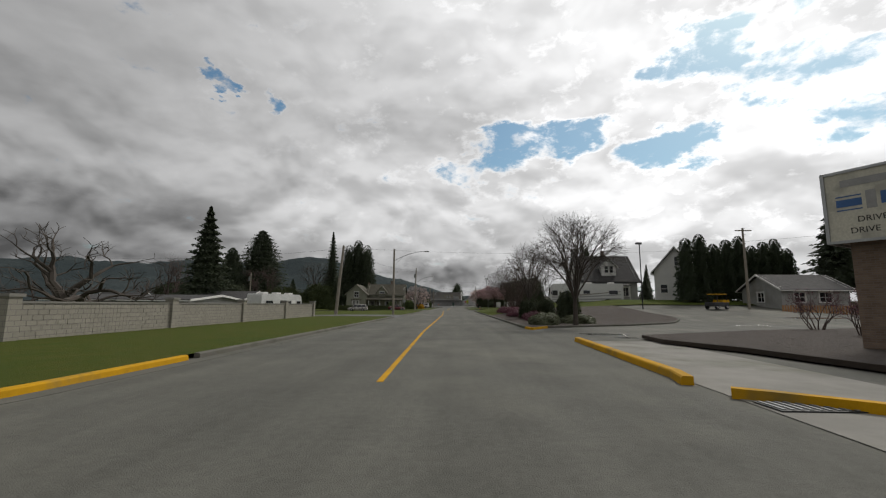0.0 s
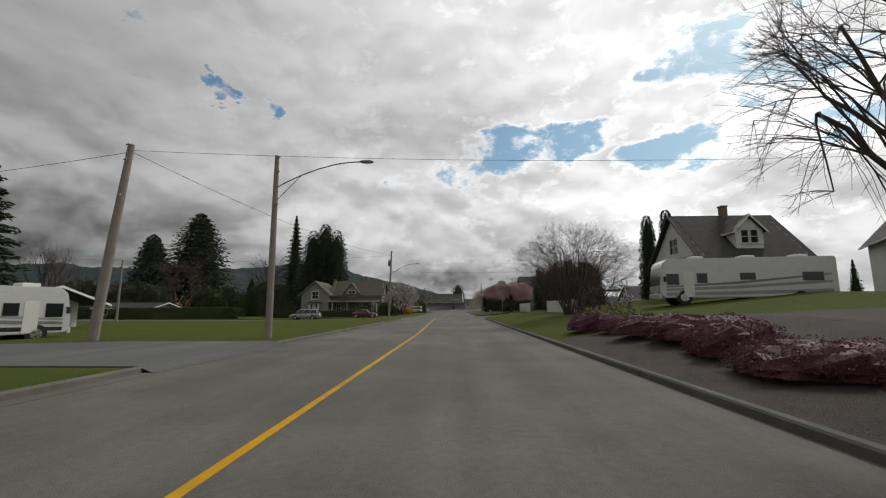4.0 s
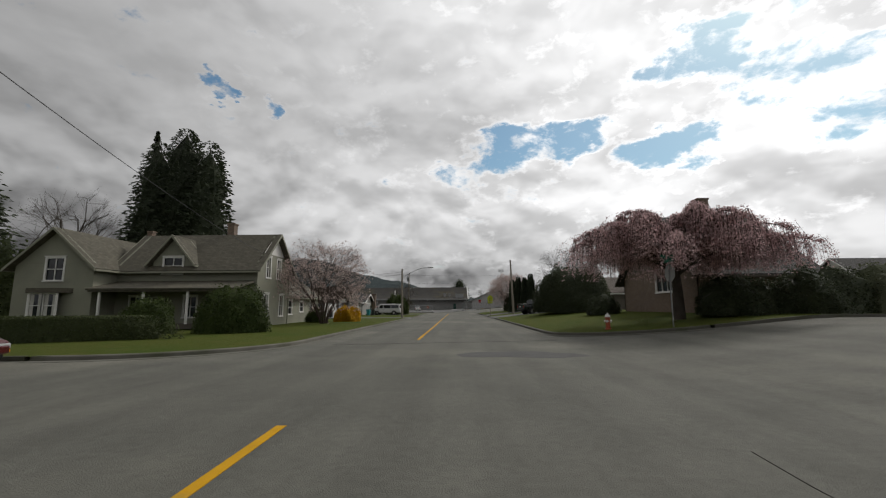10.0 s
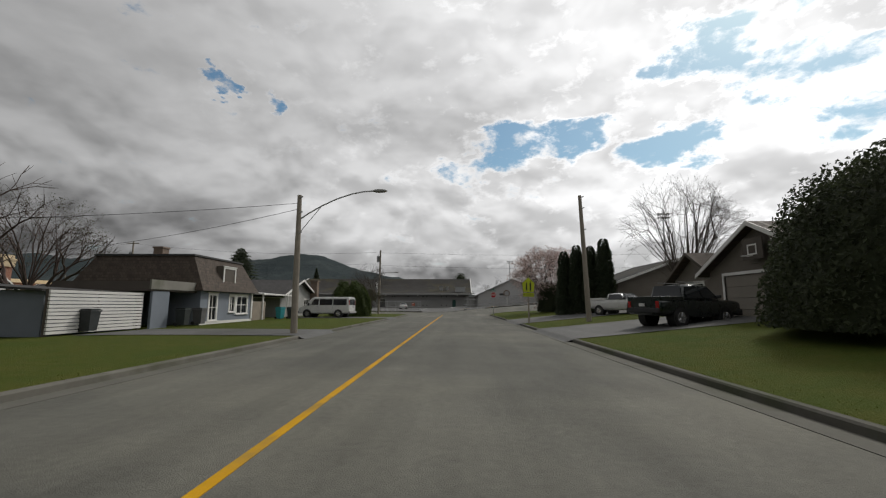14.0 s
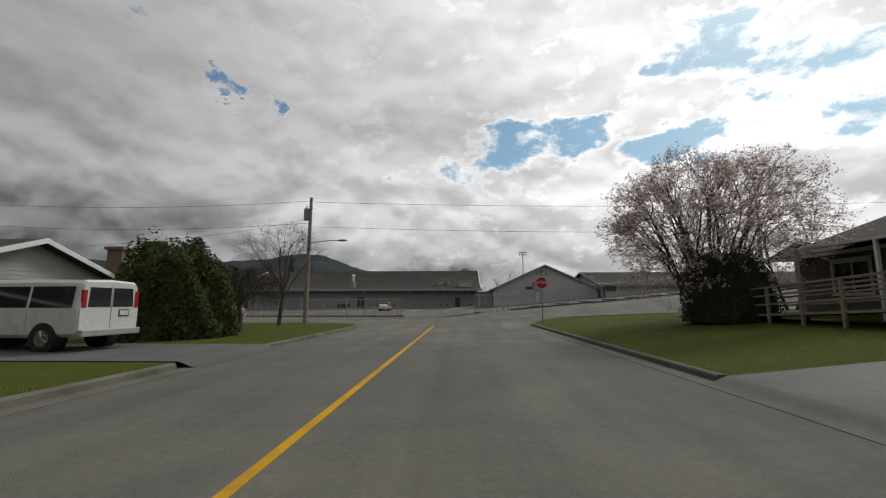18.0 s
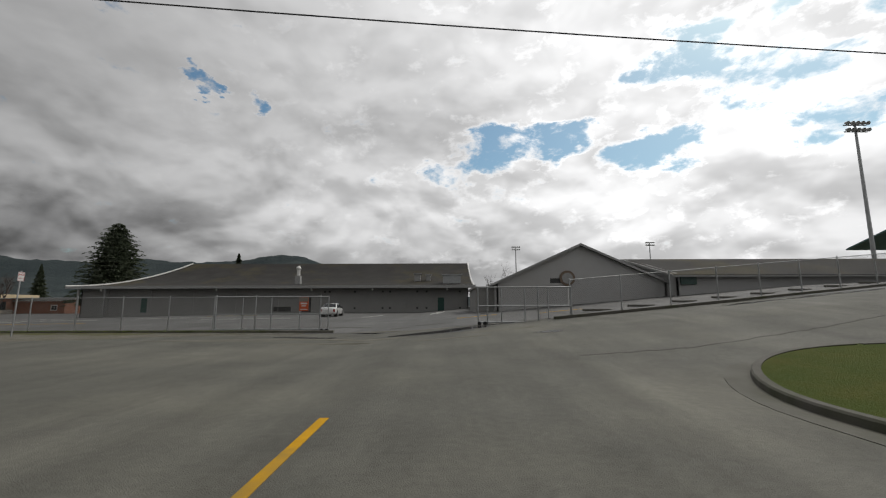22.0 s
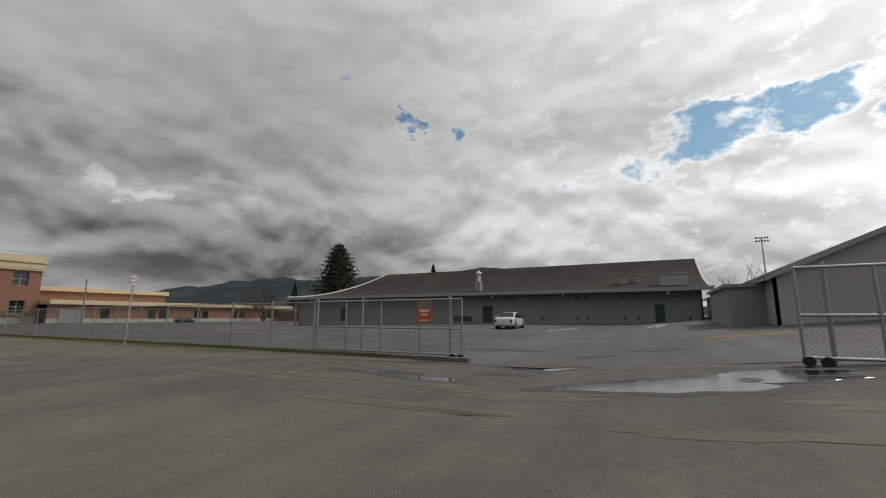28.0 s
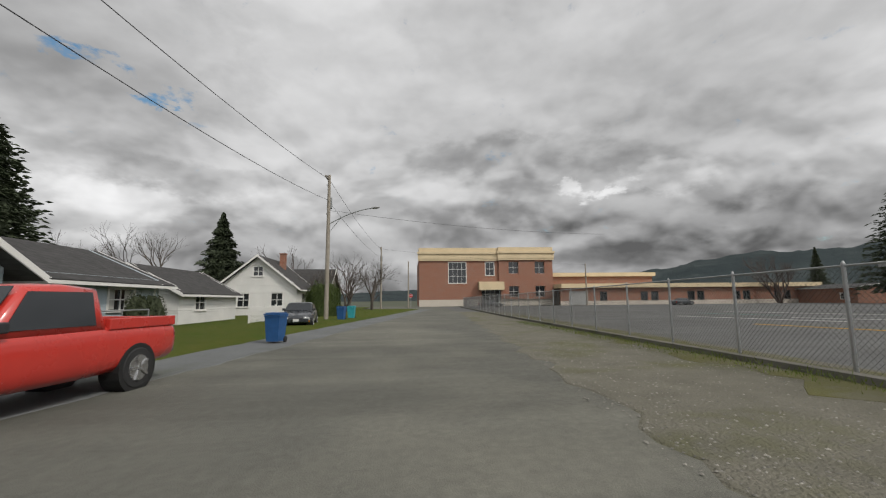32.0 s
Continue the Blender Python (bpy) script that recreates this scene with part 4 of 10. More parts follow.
def wall_mesh(bm, m, length, height, openings=(), gable=None, board=0.5, lap=0.0, thick=0.16, low=0.0):
    """A wall with openings cut through. gable: (u of the peak, height of the peak). board: course height; lap: how far each board's foot stands proud."""
    top = gable[1] if gable else height
    cuts = sorted({low, top, *[z for o in openings for z in o[2:4]], *([height] if gable else []), *[low + board * k for k in range(1, int((top - low) / board) + 1)]})
    cuts = [c for c in cuts if low <= c <= top]

    def ends(z):
        if not gable or z <= height:
            return 0.0, length
        s = (z - height) / (gable[1] - height)
        return gable[0] * s, length - (length - gable[0]) * s
    for z0, z1 in zip(cuts, cuts[1:]):
        if z1 - z0 < 0.004:
            continue
        a0, b0 = ends(z0)
        a1, b1 = ends(z1)
        spans = [(a0, b0, a1, b1)]
        for ua, ub, za, zb in openings:
            if za < (z0 + z1) / 2 < zb:
                nxt = []
                for p0, q0, p1, q1 in spans:
                    if ub <= p0 or ua >= q0:
                        nxt.append((p0, q0, p1, q1))
                        continue
                    if ua > p0:
                        nxt.append((p0, ua, p1, ua))
                    if ub < q0:
                        nxt.append((ub, q0, ub, q1))
                spans = nxt
        for p0, q0, p1, q1 in spans:
            pts = [(p0, lap, z0), (q0, lap, z0), (q0, -thick, z0), (p0, -thick, z0), (p1, 0, z1), (max(q1, p1), 0, z1), (max(q1, p1), -thick, z1), (p1, -thick, z1)]
            vs = [bm.verts.new(m @ Vector(p)) for p in pts]
            for q in ((3, 2, 1, 0), (4, 5, 6, 7), (0, 1, 5, 4), (1, 2, 6, 5), (2, 3, 7, 6), (3, 0, 4, 7)):
                bm.faces.new([vs[i] for i in q])
    return bm


def window(house, m, o, mat=None, bars=1, rails=1, glass=None, trim=0.10, curtain=False, head=True):
    """A window in the opening o of the wall frame m: casing, sill, sash bars and pane."""
    ua, ub, za, zb = o
    mat = mat or M["trim"]
    t = trim
    bm = bmesh.new()
    outer = [(ua - t, za - t * 0.3), (ub + t, za - t * 0.3), (ub + t, zb + t), (ua - t, zb + t)]
    inner = [(ua + 0.04, za + 0.04), (ub - 0.04, za + 0.04), (ub - 0.04, zb - 0.04), (ua + 0.04, zb - 0.04)]
    ring = [[bm.verts.new(m @ Vector((u, y, z))) for u, z in pts] for pts, y in ((outer, 0.035), (inner, 0.035), (inner, -0.05), (outer, -0.05))]
    for i in range(4):
        for k in range(4):
            bm.faces.new((ring[i][k], ring[i][(k + 1) % 4], ring[(i + 1) % 4][(k + 1) % 4], ring[(i + 1) % 4][k]))
    w = part("window", bm, mat, house, "white-framed window" if mat is M["trim"] else "")

    def piece(name, *r, mt=mat, label=""):
        b_ = boxes(r)
        bmesh.ops.transform(b_, matrix=m, verts=b_.verts)
        part(name, b_, mt, w, label)
    if head:
        piece("window_head", ua - t - 0.04, ub + t + 0.04, -0.02, 0.08, zb + t, zb + t + 0.06)
    for k in range(1, bars + 1):
        u = ua + (ub - ua) * k / (bars + 1)
        piece("muntin", u - 0.025, u + 0.025, -0.075, -0.02, za + 0.04, zb - 0.04)
    for k in range(1, rails + 1):
        z = za + (zb - za) * k / (rails + 1)
        piece("sash_rail", ua + 0.04, ub - 0.04, -0.08, -0.025, z - 0.025, z + 0.025)
    bm = boxes((ua + 0.03, ub - 0.03, -0.10, -0.09, za + 0.03, zb - 0.03))
    bmesh.ops.transform(bm, matrix=m, verts=bm.verts)
    part("pane", bm, glass or M["glass"], w)
    if curtain:
        for u0 in (ua + 0.05, ub - 0.05 - (ub - ua) * 0.28):
            piece("curtain", u0, u0 + (ub - ua) * 0.28, -0.089, -0.082, za + 0.06, zb - 0.06, mt=M["curtain"], label="pale curtain")
    bm = boxes((ua - t - 0.03, ub + t + 0.03, -0.02, 0.10, za - t * 0.3 - 0.06, za - t * 0.3))
    bmesh.ops.transform(bm, matrix=m, verts=bm.verts)
    part("sill", bm, mat, w)
    return w


def door(house, m, o, mat, label, trim=M["trim"]):
    ua, ub, za, zb = o
    bm = boxes((ua + 0.02, ub - 0.02, -0.09, -0.04, za, zb - 0.02), (ua + 0.16, ub - 0.16, -0.045, -0.03, za + 0.2, za + 0.9), (ua + 0.16, ub - 0.16, -0.045, -0.03, za + 1.05, zb - 0.2))
    bmesh.ops.transform(bm, matrix=m, verts=bm.verts)
    d = part("door", bm, mat, house, label)
    bm = boxes((ua - 0.09, ua + 0.02, -0.05, 0.03, za, zb + 0.09), (ub - 0.02, ub + 0.09, -0.05, 0.03, za, zb + 0.09), (ua + 0.02, ub - 0.02, -0.05, 0.03, zb - 0.02, zb + 0.09))
    bmesh.ops.transform(bm, matrix=m, verts=bm.verts)
    part("door_frame", bm, trim, d)
    bm = boxes((ub - 0.14, ub - 0.09, -0.04, 0.02, za + 0.95, za + 1.05))
    bmesh.ops.transform(bm, matrix=m, verts=bm.verts)
    part("door_handle", bm, M["chrome"], d)
    return d


def slab(bm, a, b, c, d, t=0.14):
    """A roof slope through four corners, with thickness downwards."""
    top = [Vector(p) for p in (a, b, c, d)]
    n = (top[1] - top[0]).cross(top[3] - top[0]).normalized()
    if n.z < 0:
        n = -n
    vs = [bm.verts.new(p) for p in top] + [bm.verts.new(p - n * t) for p in top]
    for q in ((0, 1, 2, 3), (7, 6, 5, 4), (0, 4, 5, 1), (1, 5, 6, 2), (2, 6, 7, 3), (3, 7, 4, 0)):
        bm.faces.new([vs[i] for i in q])


def gable_roof(house, x0, x1, y0, y1, eave, ridge, along, mat, over=0.45, trim=None, name="roof", label="", t=0.16):
    """Two slopes over a box. along: the axis of the ridge."""
    trim = trim or M["trim"]
    bm, trims = bmesh.new(), []
    if along == "x":
        mid, half = (y0 + y1) / 2, (y1 - y0) / 2
        k = (ridge - eave) / half
        for s in (-1, 1):
            ye = mid + s * (half + over)
            ze = eave - over * k
            slab(bm, (x0 - over, mid, ridge), (x1 + over, mid, ridge), (x1 + over, ye, ze), (x0 - over, ye, ze), t)
            for xe in (x0 - over - 0.03, x1 + over - 0.02):
                pts = [(mid, ridge + 0.02), (ye, ze + 0.02), (ye, ze - 0.2), (mid, ridge - 0.2)]
                bt = bmesh.new()
                prism(bt, [(p[0], p[1]) for p in (pts if s > 0 else pts[::-1])], xe, xe + 0.05, Matrix(((0, 0, 1, 0), (1, 0, 0, 0), (0, 1, 0, 0), (0, 0, 0, 1))))
                trims.append(("barge_board", bt))
            trims.append(("gutter", boxes((x0 - over, x1 + over, min(ye, ye + s * 0.1), max(ye, ye + s * 0.1), ze - 0.2, ze - 0.06))))
    else:
        mid, half = (x0 + x1) / 2, (x1 - x0) / 2
        k = (ridge - eave) / half
        for s in (-1, 1):
            xe = mid + s * (half + over)
            ze = eave - over * k
            slab(bm, (mid, y0 - over, ridge), (mid, y1 + over, ridge), (xe, y1 + over, ze), (xe, y0 - over, ze), t)
            for ye in (y0 - over - 0.03, y1 + over - 0.02):
                pts = [(mid, ridge + 0.02), (xe, ze + 0.02), (xe, ze - 0.2), (mid, ridge - 0.2)]
                bt = bmesh.new()
                prism(bt, [(p[0], p[1]) for p in (pts if s > 0 else pts[::-1])], ye, ye + 0.05, Matrix(((1, 0, 0, 0), (0, 0, 1, 0), (0, 1, 0, 0), (0, 0, 0, 1))))
                trims.append(("barge_board", bt))
            trims.append(("gutter", boxes((min(xe, xe + s * 0.1), max(xe, xe + s * 0.1), y0 - over, y1 + over, ze - 0.2, ze - 0.06))))
    r = part(name, bm, mat, house, label)
    for nm, bt in trims:
        part(nm, bt, trim, r)
    return r


def four_walls(house, x0, x1, y0, y1, base, eave, mat, ridge=None, along="x", board=0.16, lap=0.02, south=(), north=(), west=(), east=(), name="wall"):
    """Walls of a box in the house's own axes; openings by side. Returns each side's wall frame."""
    frames = {"south": facing(x0, y0, 0, 1, 0), "east": facing(x1, y0, 0, 0, 1), "north": facing(x1, y1, 0, -1, 0), "west": facing(x0, y1, 0, 0, -1)}
    for side, ops in (("south", south), ("east", east), ("north", north), ("west", west)):
        ln = (x1 - x0) if side in ("south", "north") else (y1 - y0)
        gab = None
        if ridge and ((along == "x") == (side in ("east", "west"))):
            gab = (ln / 2, ridge)
        bm = bmesh.new()
        wall_mesh(bm, frames[side], ln, eave, ops, gab, board, lap, low=base)
        bmesh.ops.remove_doubles(bm, verts=bm.verts, dist=0.0005)
        part(name, bm, mat, house)
    return frames


def chimney(house, x, y, z0, z1, w=0.6, mat=None):
    bm = boxes((x - w / 2, x + w / 2, y - w / 2, y + w / 2, z0, z1), (x - w / 2 - 0.06, x + w / 2 + 0.06, y - w / 2 - 0.06, y + w / 2 + 0.06, z1, z1 + 0.12))
    part("chimney", bm, mat or M["brick_tan"], house, "brick chimney")


# grey-green farmhouse on the corner
def corner_house():
    h = thing("house", pose(0, 0, -0.05), "two-storey grey-green clapboard house with gabled roofs and a porch", "house")
    E, R = 5.0, 8.0
    # long wing beside the street, ridge along y is the street gable's; main block ridge along x
    x0, x1, y0, y1 = -27.5, -16.2, 130.6, 137.0
    f = four_walls(h, x0, x1, y0, y1, 0, E, M["siding_green"], R, "x", 0.15, 0.022,
                   south=[(1.2, 2.1, 0.9, 2.5), (3.0, 3.95, 0.35, 2.4), (5.6, 6.6, 0.9, 2.5), (8.2, 9.1, 0.9, 2.5)],
                   east=[(1.4, 2.2, 0.9, 2.7), (1.6, 2.4, 4.1, 5.8), (3.6, 4.4, 4.1, 5.8), (4.4, 5.2, 0.9, 2.7)])
    for o in ((1.2, 2.1, 0.9, 2.5), (5.6, 6.6, 0.9, 2.5), (8.2, 9.1, 0.9, 2.5)):
        window(h, f["south"], o)
    door(h, f["south"], (3.0, 3.95, 0.35, 2.4), M["siding_dark"], "dark front door")
    for o in ((1.4, 2.2, 0.9, 2.7), (1.6, 2.4, 4.1, 5.8), (3.6, 4.4, 4.1, 5.8), (4.4, 5.2, 0.9, 2.7)):
        window(h, f["east"], o, bars=0, curtain=True)
    gable_roof(h, x0, x1, y0, y1, E, R, "x", M["shingle_tan"], 0.5, M["siding_green"])
    # smooth gable cladding above the windows
    bm = bmesh.new()
    wall_mesh(bm, facing(x1 + 0.03, y0 + 1.15, 0, 0, 1), y1 - y0 - 2.3, 6.15, (), ((y1 - y0 - 2.3) / 2, 7.95), 0.6, 0, 0.03, 6.1)
    part("gable_panel", bm, M["trim"], h, "pale painted gable panel")
    # projecting front gable with a bay window
    gx0, gx1, gy0 = -33.6, -27.5, 128.4
    f2 = four_walls(h, gx0, gx1, gy0, y1, 0, E, M["siding_green"], 7.7, "y", 0.15, 0.022, south=[(2.35, 3.75, 3.7, 5.4)], east=[])
    window(h, f2["south"], (2.35, 3.75, 3.7, 5.4))
    gable_roof(h, gx0, gx1, gy0, y1, E, 7.7, "y", M["shingle_tan"], 0.5, M["siding_green"])
    bm = bmesh.new()
    prism(bm, [(-32.0, 128.42), (-31.6, 127.7), (-29.5, 127.7), (-29.1, 128.42)], 0.3, 0.9)
    bay = part("bay", bm, M["siding_green"], h)
    bm = bmesh.new()
    prism(bm, [(-32.2, 128.42), (-31.7, 127.55), (-29.4, 127.55), (-28.9, 128.42)], 2.75, 3.1)
    part("bay_roof", bm, M["shingle_tan"], bay)
    for u0, u1 in ((-31.58, -30.6), (-30.5, -29.52)):
        window(h, facing(0, 127.75, 0, 1, 0), (u0, u1, 0.95, 2.7), bars=0, curtain=True, head=False)
    # dormer gable over the porch
    dx0, dx1 = -24.6, -21.4
    f3 = four_walls(h, dx0, dx1, y0 - 0.06, y0 + 1.8, E - 0.3, 5.5, M["siding_green"], 7.4, "y", 0.15, 0.022, south=[(0.75, 2.4, 4.95, 5.6)])
    bm = bmesh.new()
    wall_mesh(bm, facing(dx0 + 0.7, y0 - 0.10, 0, 1, 0), 1.9, 4.3, [(0.25, 1.65, 4.32, 5.55)], None, 0.15, 0.02, 0.05, 4.2)
    part("wall", bm, M["siding_green"], h)
    window(h, facing(dx0, y0 - 0.1, 0, 1, 0), (0.85, 2.4, 4.3, 5.6))
    gable_roof(h, dx0, dx1, y0 - 0.1, y0 + 2.9, 5.5, 7.4, "y", M["shingle_tan"], 0.4, M["siding_green"])
    # porch: deck, roof, posts
    bm = boxes((-27.4, -16.6, 128.2, 130.6, 0.1, 0.45))
    part("porch_floor", bm, M["siding_dark"], h)
    bm = bmesh.new()
    slab(bm, (-27.5, 130.62, 3.75), (-16.3, 130.62, 3.75), (-16.3, 127.8, 3.05), (-27.5, 127.8, 3.05), 0.12)
    box(bm, -27.4, -16.4, 127.9, 128.1, 2.8, 3.02)
    part("porch_roof", bm, M["shingle_tan"], h)
    for x in (-26.6, -23.3, -20.0, -16.8):
        part("porch_post", boxes((x - 0.07, x + 0.07, 128.0, 128.14, 0.45, 2.85)), M["trim"], h)
    # low rear wing
    f4 = four_walls(h, -21.0, -16.6, 137.0, 146.8, 0, 3.0, M["siding_green"], 4.6, "y", 0.15, 0.022, east=[(1.0, 1.9, 1.0, 2.3), (4.0, 5.0, 1.2, 2.2), (7.0, 7.9, 1.0, 2.3)])
    for o in ((1.0, 1.9, 1.0, 2.3), (4.0, 5.0, 1.2, 2.2), (7.0, 7.9, 1.0, 2.3)):
        window(h, f4["east"], o, bars=0)
    gable_roof(h, -21.0, -16.6, 137.0, 146.8, 3.0, 4.6, "y", M["shingle_tan"], 0.4, M["siding_green"])
    chimney(h, -20.5, 134.4, 7.6, 9.0)
    chimney(h, -28.0, 134.5, 7.0, 8.4, 0.45)
    for y in (130.7, 136.9):
        part("corner_board", boxes((-16.23, -16.13, y - 0.09, y + 0.09, 0, E)), M["siding_green"], h)


corner_house()


# pale house with the dark roof behind the big shrub
def pale_house():
    z = G(24, 80)
    h = thing("house", pose(0, 0, z), "pale grey clapboard house with a steep dark dormered roof", "house")
    x0, x1, y0, y1 = 23.6, 33.4, 76.8, 86.4
    E, R = 4.1, 8.9
    west = [(1.0, 2.1, 0.9, 2.9), (5.9, 6.7, 0.95, 2.95), (6.8, 7.9, 0.95, 2.95), (8.0, 8.8, 0.95, 2.95), (3.9, 5.6, 4.75, 6.35)]
    south = [(3.4, 4.6, 1.0, 2.6), (7.0, 8.2, 1.0, 2.6)]
    f = four_walls(h, x0, x1, y0, y1, -0.9, E, M["siding_grey"], R, "x", 0.15, 0.022, west=west, south=south)
    for o in west[:1]:
        window(h, f["west"], o, bars=0, curtain=True)
    for o in west[1:4]:
        window(h, f["west"], o, bars=0, rails=0, curtain=o is west[2])
    window(h, f["west"], west[4], bars=1, rails=1)
    for o in south:
        window(h, f["south"], o)
    part("foundation", boxes((x0 - 0.05, x1 + 0.05, y0 - 0.05, y1 + 0.05, -1.2, 0.12)), M["concrete"], h, "grey concrete foundation")
    # cornice band under the gable, and pale smooth boards in the gable
    part("cornice", boxes((x0 - 0.28, x0 - 0.03, y0 - 0.4, y1 + 0.4, E - 0.18, E + 0.14)), M["gutter"], h)
    bm = bmesh.new()
    wall_mesh(bm, facing(x0 - 0.05, y1 - 0.5, 0, 0, -1), y1 - y0 - 1.0, E + 0.2, [(3.4, 5.1, 4.75, 6.35)], ((y1 - y0 - 1.0) / 2, R - 0.45), 0.24, 0.012, 0.03, E + 0.15)
    bmesh.ops.remove_doubles(bm, verts=bm.verts, dist=0.0005)
    part("gable_panel", bm, M["siding_white"], h, "pale boarded gable")
    gable_roof(h, x0, x1, y0, y1, E, R, "x", M["shingle"], 0.5, M["trim_dark"])
    dx = 28.6
    dorm = [(0.5, 1.25, 5.3, 6.6), (1.4, 2.15, 5.3, 6.6)]
    f3 = four_walls(h, dx - 1.3, dx + 1.3, y0 + 0.7, y0 + 3.6, 4.4, 6.75, M["siding_white"], 8.1, "y", 0.15, 0.02, south=dorm)
    for o in dorm:
        window(h, f3["south"], o, bars=0)
    gable_roof(h, dx - 1.3, dx + 1.3, y0 + 0.7, y0 + 4.6, 6.75, 8.1, "y", M["shingle"], 0.3)
    chimney(h, 29.0, 81.6, 8.4, 9.8)
    # porch roof on the street's far side of the bay
    bm = bmesh.new()
    slab(bm, (25.6, y0 + 0.02, 3.5), (31.5, y0 + 0.02, 3.5), (31.5, y0 - 1.9, 2.9), (25.6, y0 - 1.9, 2.9), 0.12)
    part("porch_roof", bm, M["shingle"], h)
    for x in (25.8, 28.5, 31.3):
        part("porch_post", boxes((x - 0.06, x + 0.06, y0 - 1.8, y0 - 1.68, -0.6, 2.85)), M["trim"], h)


pale_house()


def white_house():
    z = G(34, 68)
    h = thing("house", pose(31.6, 66.4, z, 0, 0, -32), "white gabled house with a steep roof beside the arborvitae row", "house")
    f = four_walls(h, 0, 6, 0, 10, -0.5, 4.9, M["siding_white"], 8.4, "y", 0.16, 0.02, south=[(2.9, 3.45, 5.4, 6.8), (3.6, 4.15, 5.4, 6.8), (2.8, 3.8, 0.1, 2.2), (0.8, 1.8, 1.2, 2.5)])
    for o in ((2.9, 3.45, 5.4, 6.8), (3.6, 4.15, 5.4, 6.8), (0.8, 1.8, 1.2, 2.5)):
        window(h, f["south"], o, bars=0)
    door(h, f["south"], (2.8, 3.8, 0.1, 2.2), M["trim"], "white front door")
    gable_roof(h, 0, 6, 0, 10, 4.9, 8.4, "y", M["shingle"], 0.45)


white_house()


# brown house with the big gable and white bay, then garage, on the right
def brown_house():
    z = G(15, 132)
    h = thing("house", pose(0, 0, z), "dark brown house with a steep gable and white window", "house")
    x0, x1, y0, y1 = 15.2, 22.4, 125.6, 137.4
    ops = [(6.2, 8.6, 1.6, 3.1)]
    f = four_walls(h, x0, x1, y0, y1, -0.3, 3.0, M["brick_tan"], 7.6, "x", 0.6, 0.0, west=ops, south=[(1.0, 2.0, 1.2, 2.6)])
    window(h, f["west"], ops[0], bars=2, rails=0, trim=0.16)
    window(h, f["south"], (1.0, 2.0, 1.2, 2.6))
    gable_roof(h, x0, x1, y0, y1, 3.0, 7.6, "x", M["shingle"], 0.6, M["siding_dark"])
    chimney(h, 19.0, 131.0, 7.2, 8.8, 0.8)
    # gable boards in reddish brown above the brick
    bm = bmesh.new()
    wall_mesh(bm, facing(x0 - 0.03, y1 - 0.3, 0, 0, -1), y1 - y0 - 0.6, 3.35, (), ((y1 - y0 - 0.6) / 2, 7.4), 0.25, 0.0, 0.03, 3.3)
    bmesh.ops.remove_doubles(bm, verts=bm.verts, dist=0.0005)
    part("gable_panel", bm, M["siding_brown"], h, "reddish-brown boarded gable")


brown_house()


def garage():
    z = G(13.6, 155.5)
    h = thing("garage", pose(0, 0, z), "brown garage with a gabled roof, tan door and basketball backboard", "garage")
    x0, x1, y0, y1 = 13.8, 21.5, 151.2, 158.9
    f = four_walls(h, x0, x1, y0, y1, -0.2, 2.6, M["siding_brown"], 4.55, "x", 0.2, 0.02, west=[(1.2, 6.6, -0.1, 2.15)])
    bm = boxes(*[(1.22, 6.58, -0.10, -0.05, -0.1 + 0.56 * k + 0.01, -0.1 + 0.56 * (k + 1) - 0.01) for k in range(4)])
    bmesh.ops.transform(bm, matrix=f["west"], verts=bm.verts)
    part("garage_door", bm, M["door_tan"], h, "tan sectional garage door")
    bm = boxes((1.05, 1.2, -0.03, 0.04, -0.1, 2.3), (6.6, 6.75, -0.03, 0.04, -0.1, 2.3), (1.2, 6.6, -0.03, 0.04, 2.15, 2.3))
    bmesh.ops.transform(bm, matrix=f["west"], verts=bm.verts)
    part("door_trim", bm, M["trim"], h)
    gable_roof(h, x0, x1, y0, y1, 2.6, 4.55, "x", M["shingle_brown"], 0.5)
    bm = boxes((3.3, 4.6, 0.35, 0.40, 2.75, 3.75))
    bmesh.ops.transform(bm, matrix=f["west"], verts=bm.verts)
    bb = part("backboard", bm, M["siding_dark"], h, "basketball backboard")
    bm = boxes((3.65, 4.25, 0.405, 0.415, 2.95, 3.02), (3.65, 4.25, 0.405, 0.415, 3.38, 3.45), (3.65, 3.72, 0.405, 0.415, 3.02, 3.38), (4.18, 4.25, 0.405, 0.415, 3.02, 3.38))
    for k in range(16):
        a, b = 2 * math.pi * k / 16, 2 * math.pi * (k + 1) / 16
        tube(bm, [(3.95 + 0.22 * math.cos(a), 0.66 + 0.22 * math.sin(a), 2.9), (3.95 + 0.22 * math.cos(b), 0.66 + 0.22 * math.sin(b), 2.9)], 0.012, 5)
    bmesh.ops.transform(bm, matrix=f["west"], verts=bm.verts)
    part("hoop", bm, M["trim"], bb)
    # house behind the garage
    g = thing("house", pose(0, 0, z), "low brown house with a hipped roof behind the driveway", "house")
    f = four_walls(g, 16.0, 30.0, 161.5, 166.8, -0.2, 2.6, M["siding_brown"], 4.2, "x", 0.2, 0.02, west=[(1.5, 3.5, 0.9, 2.1)])
    window(g, f["west"], (1.5, 3.5, 0.9, 2.1))
    gable_roof(g, 16.0, 30.0, 161.5, 166.8, 2.6, 4.2, "x", M["shingle_brown"], 0.6, M["siding_dark"])


garage()


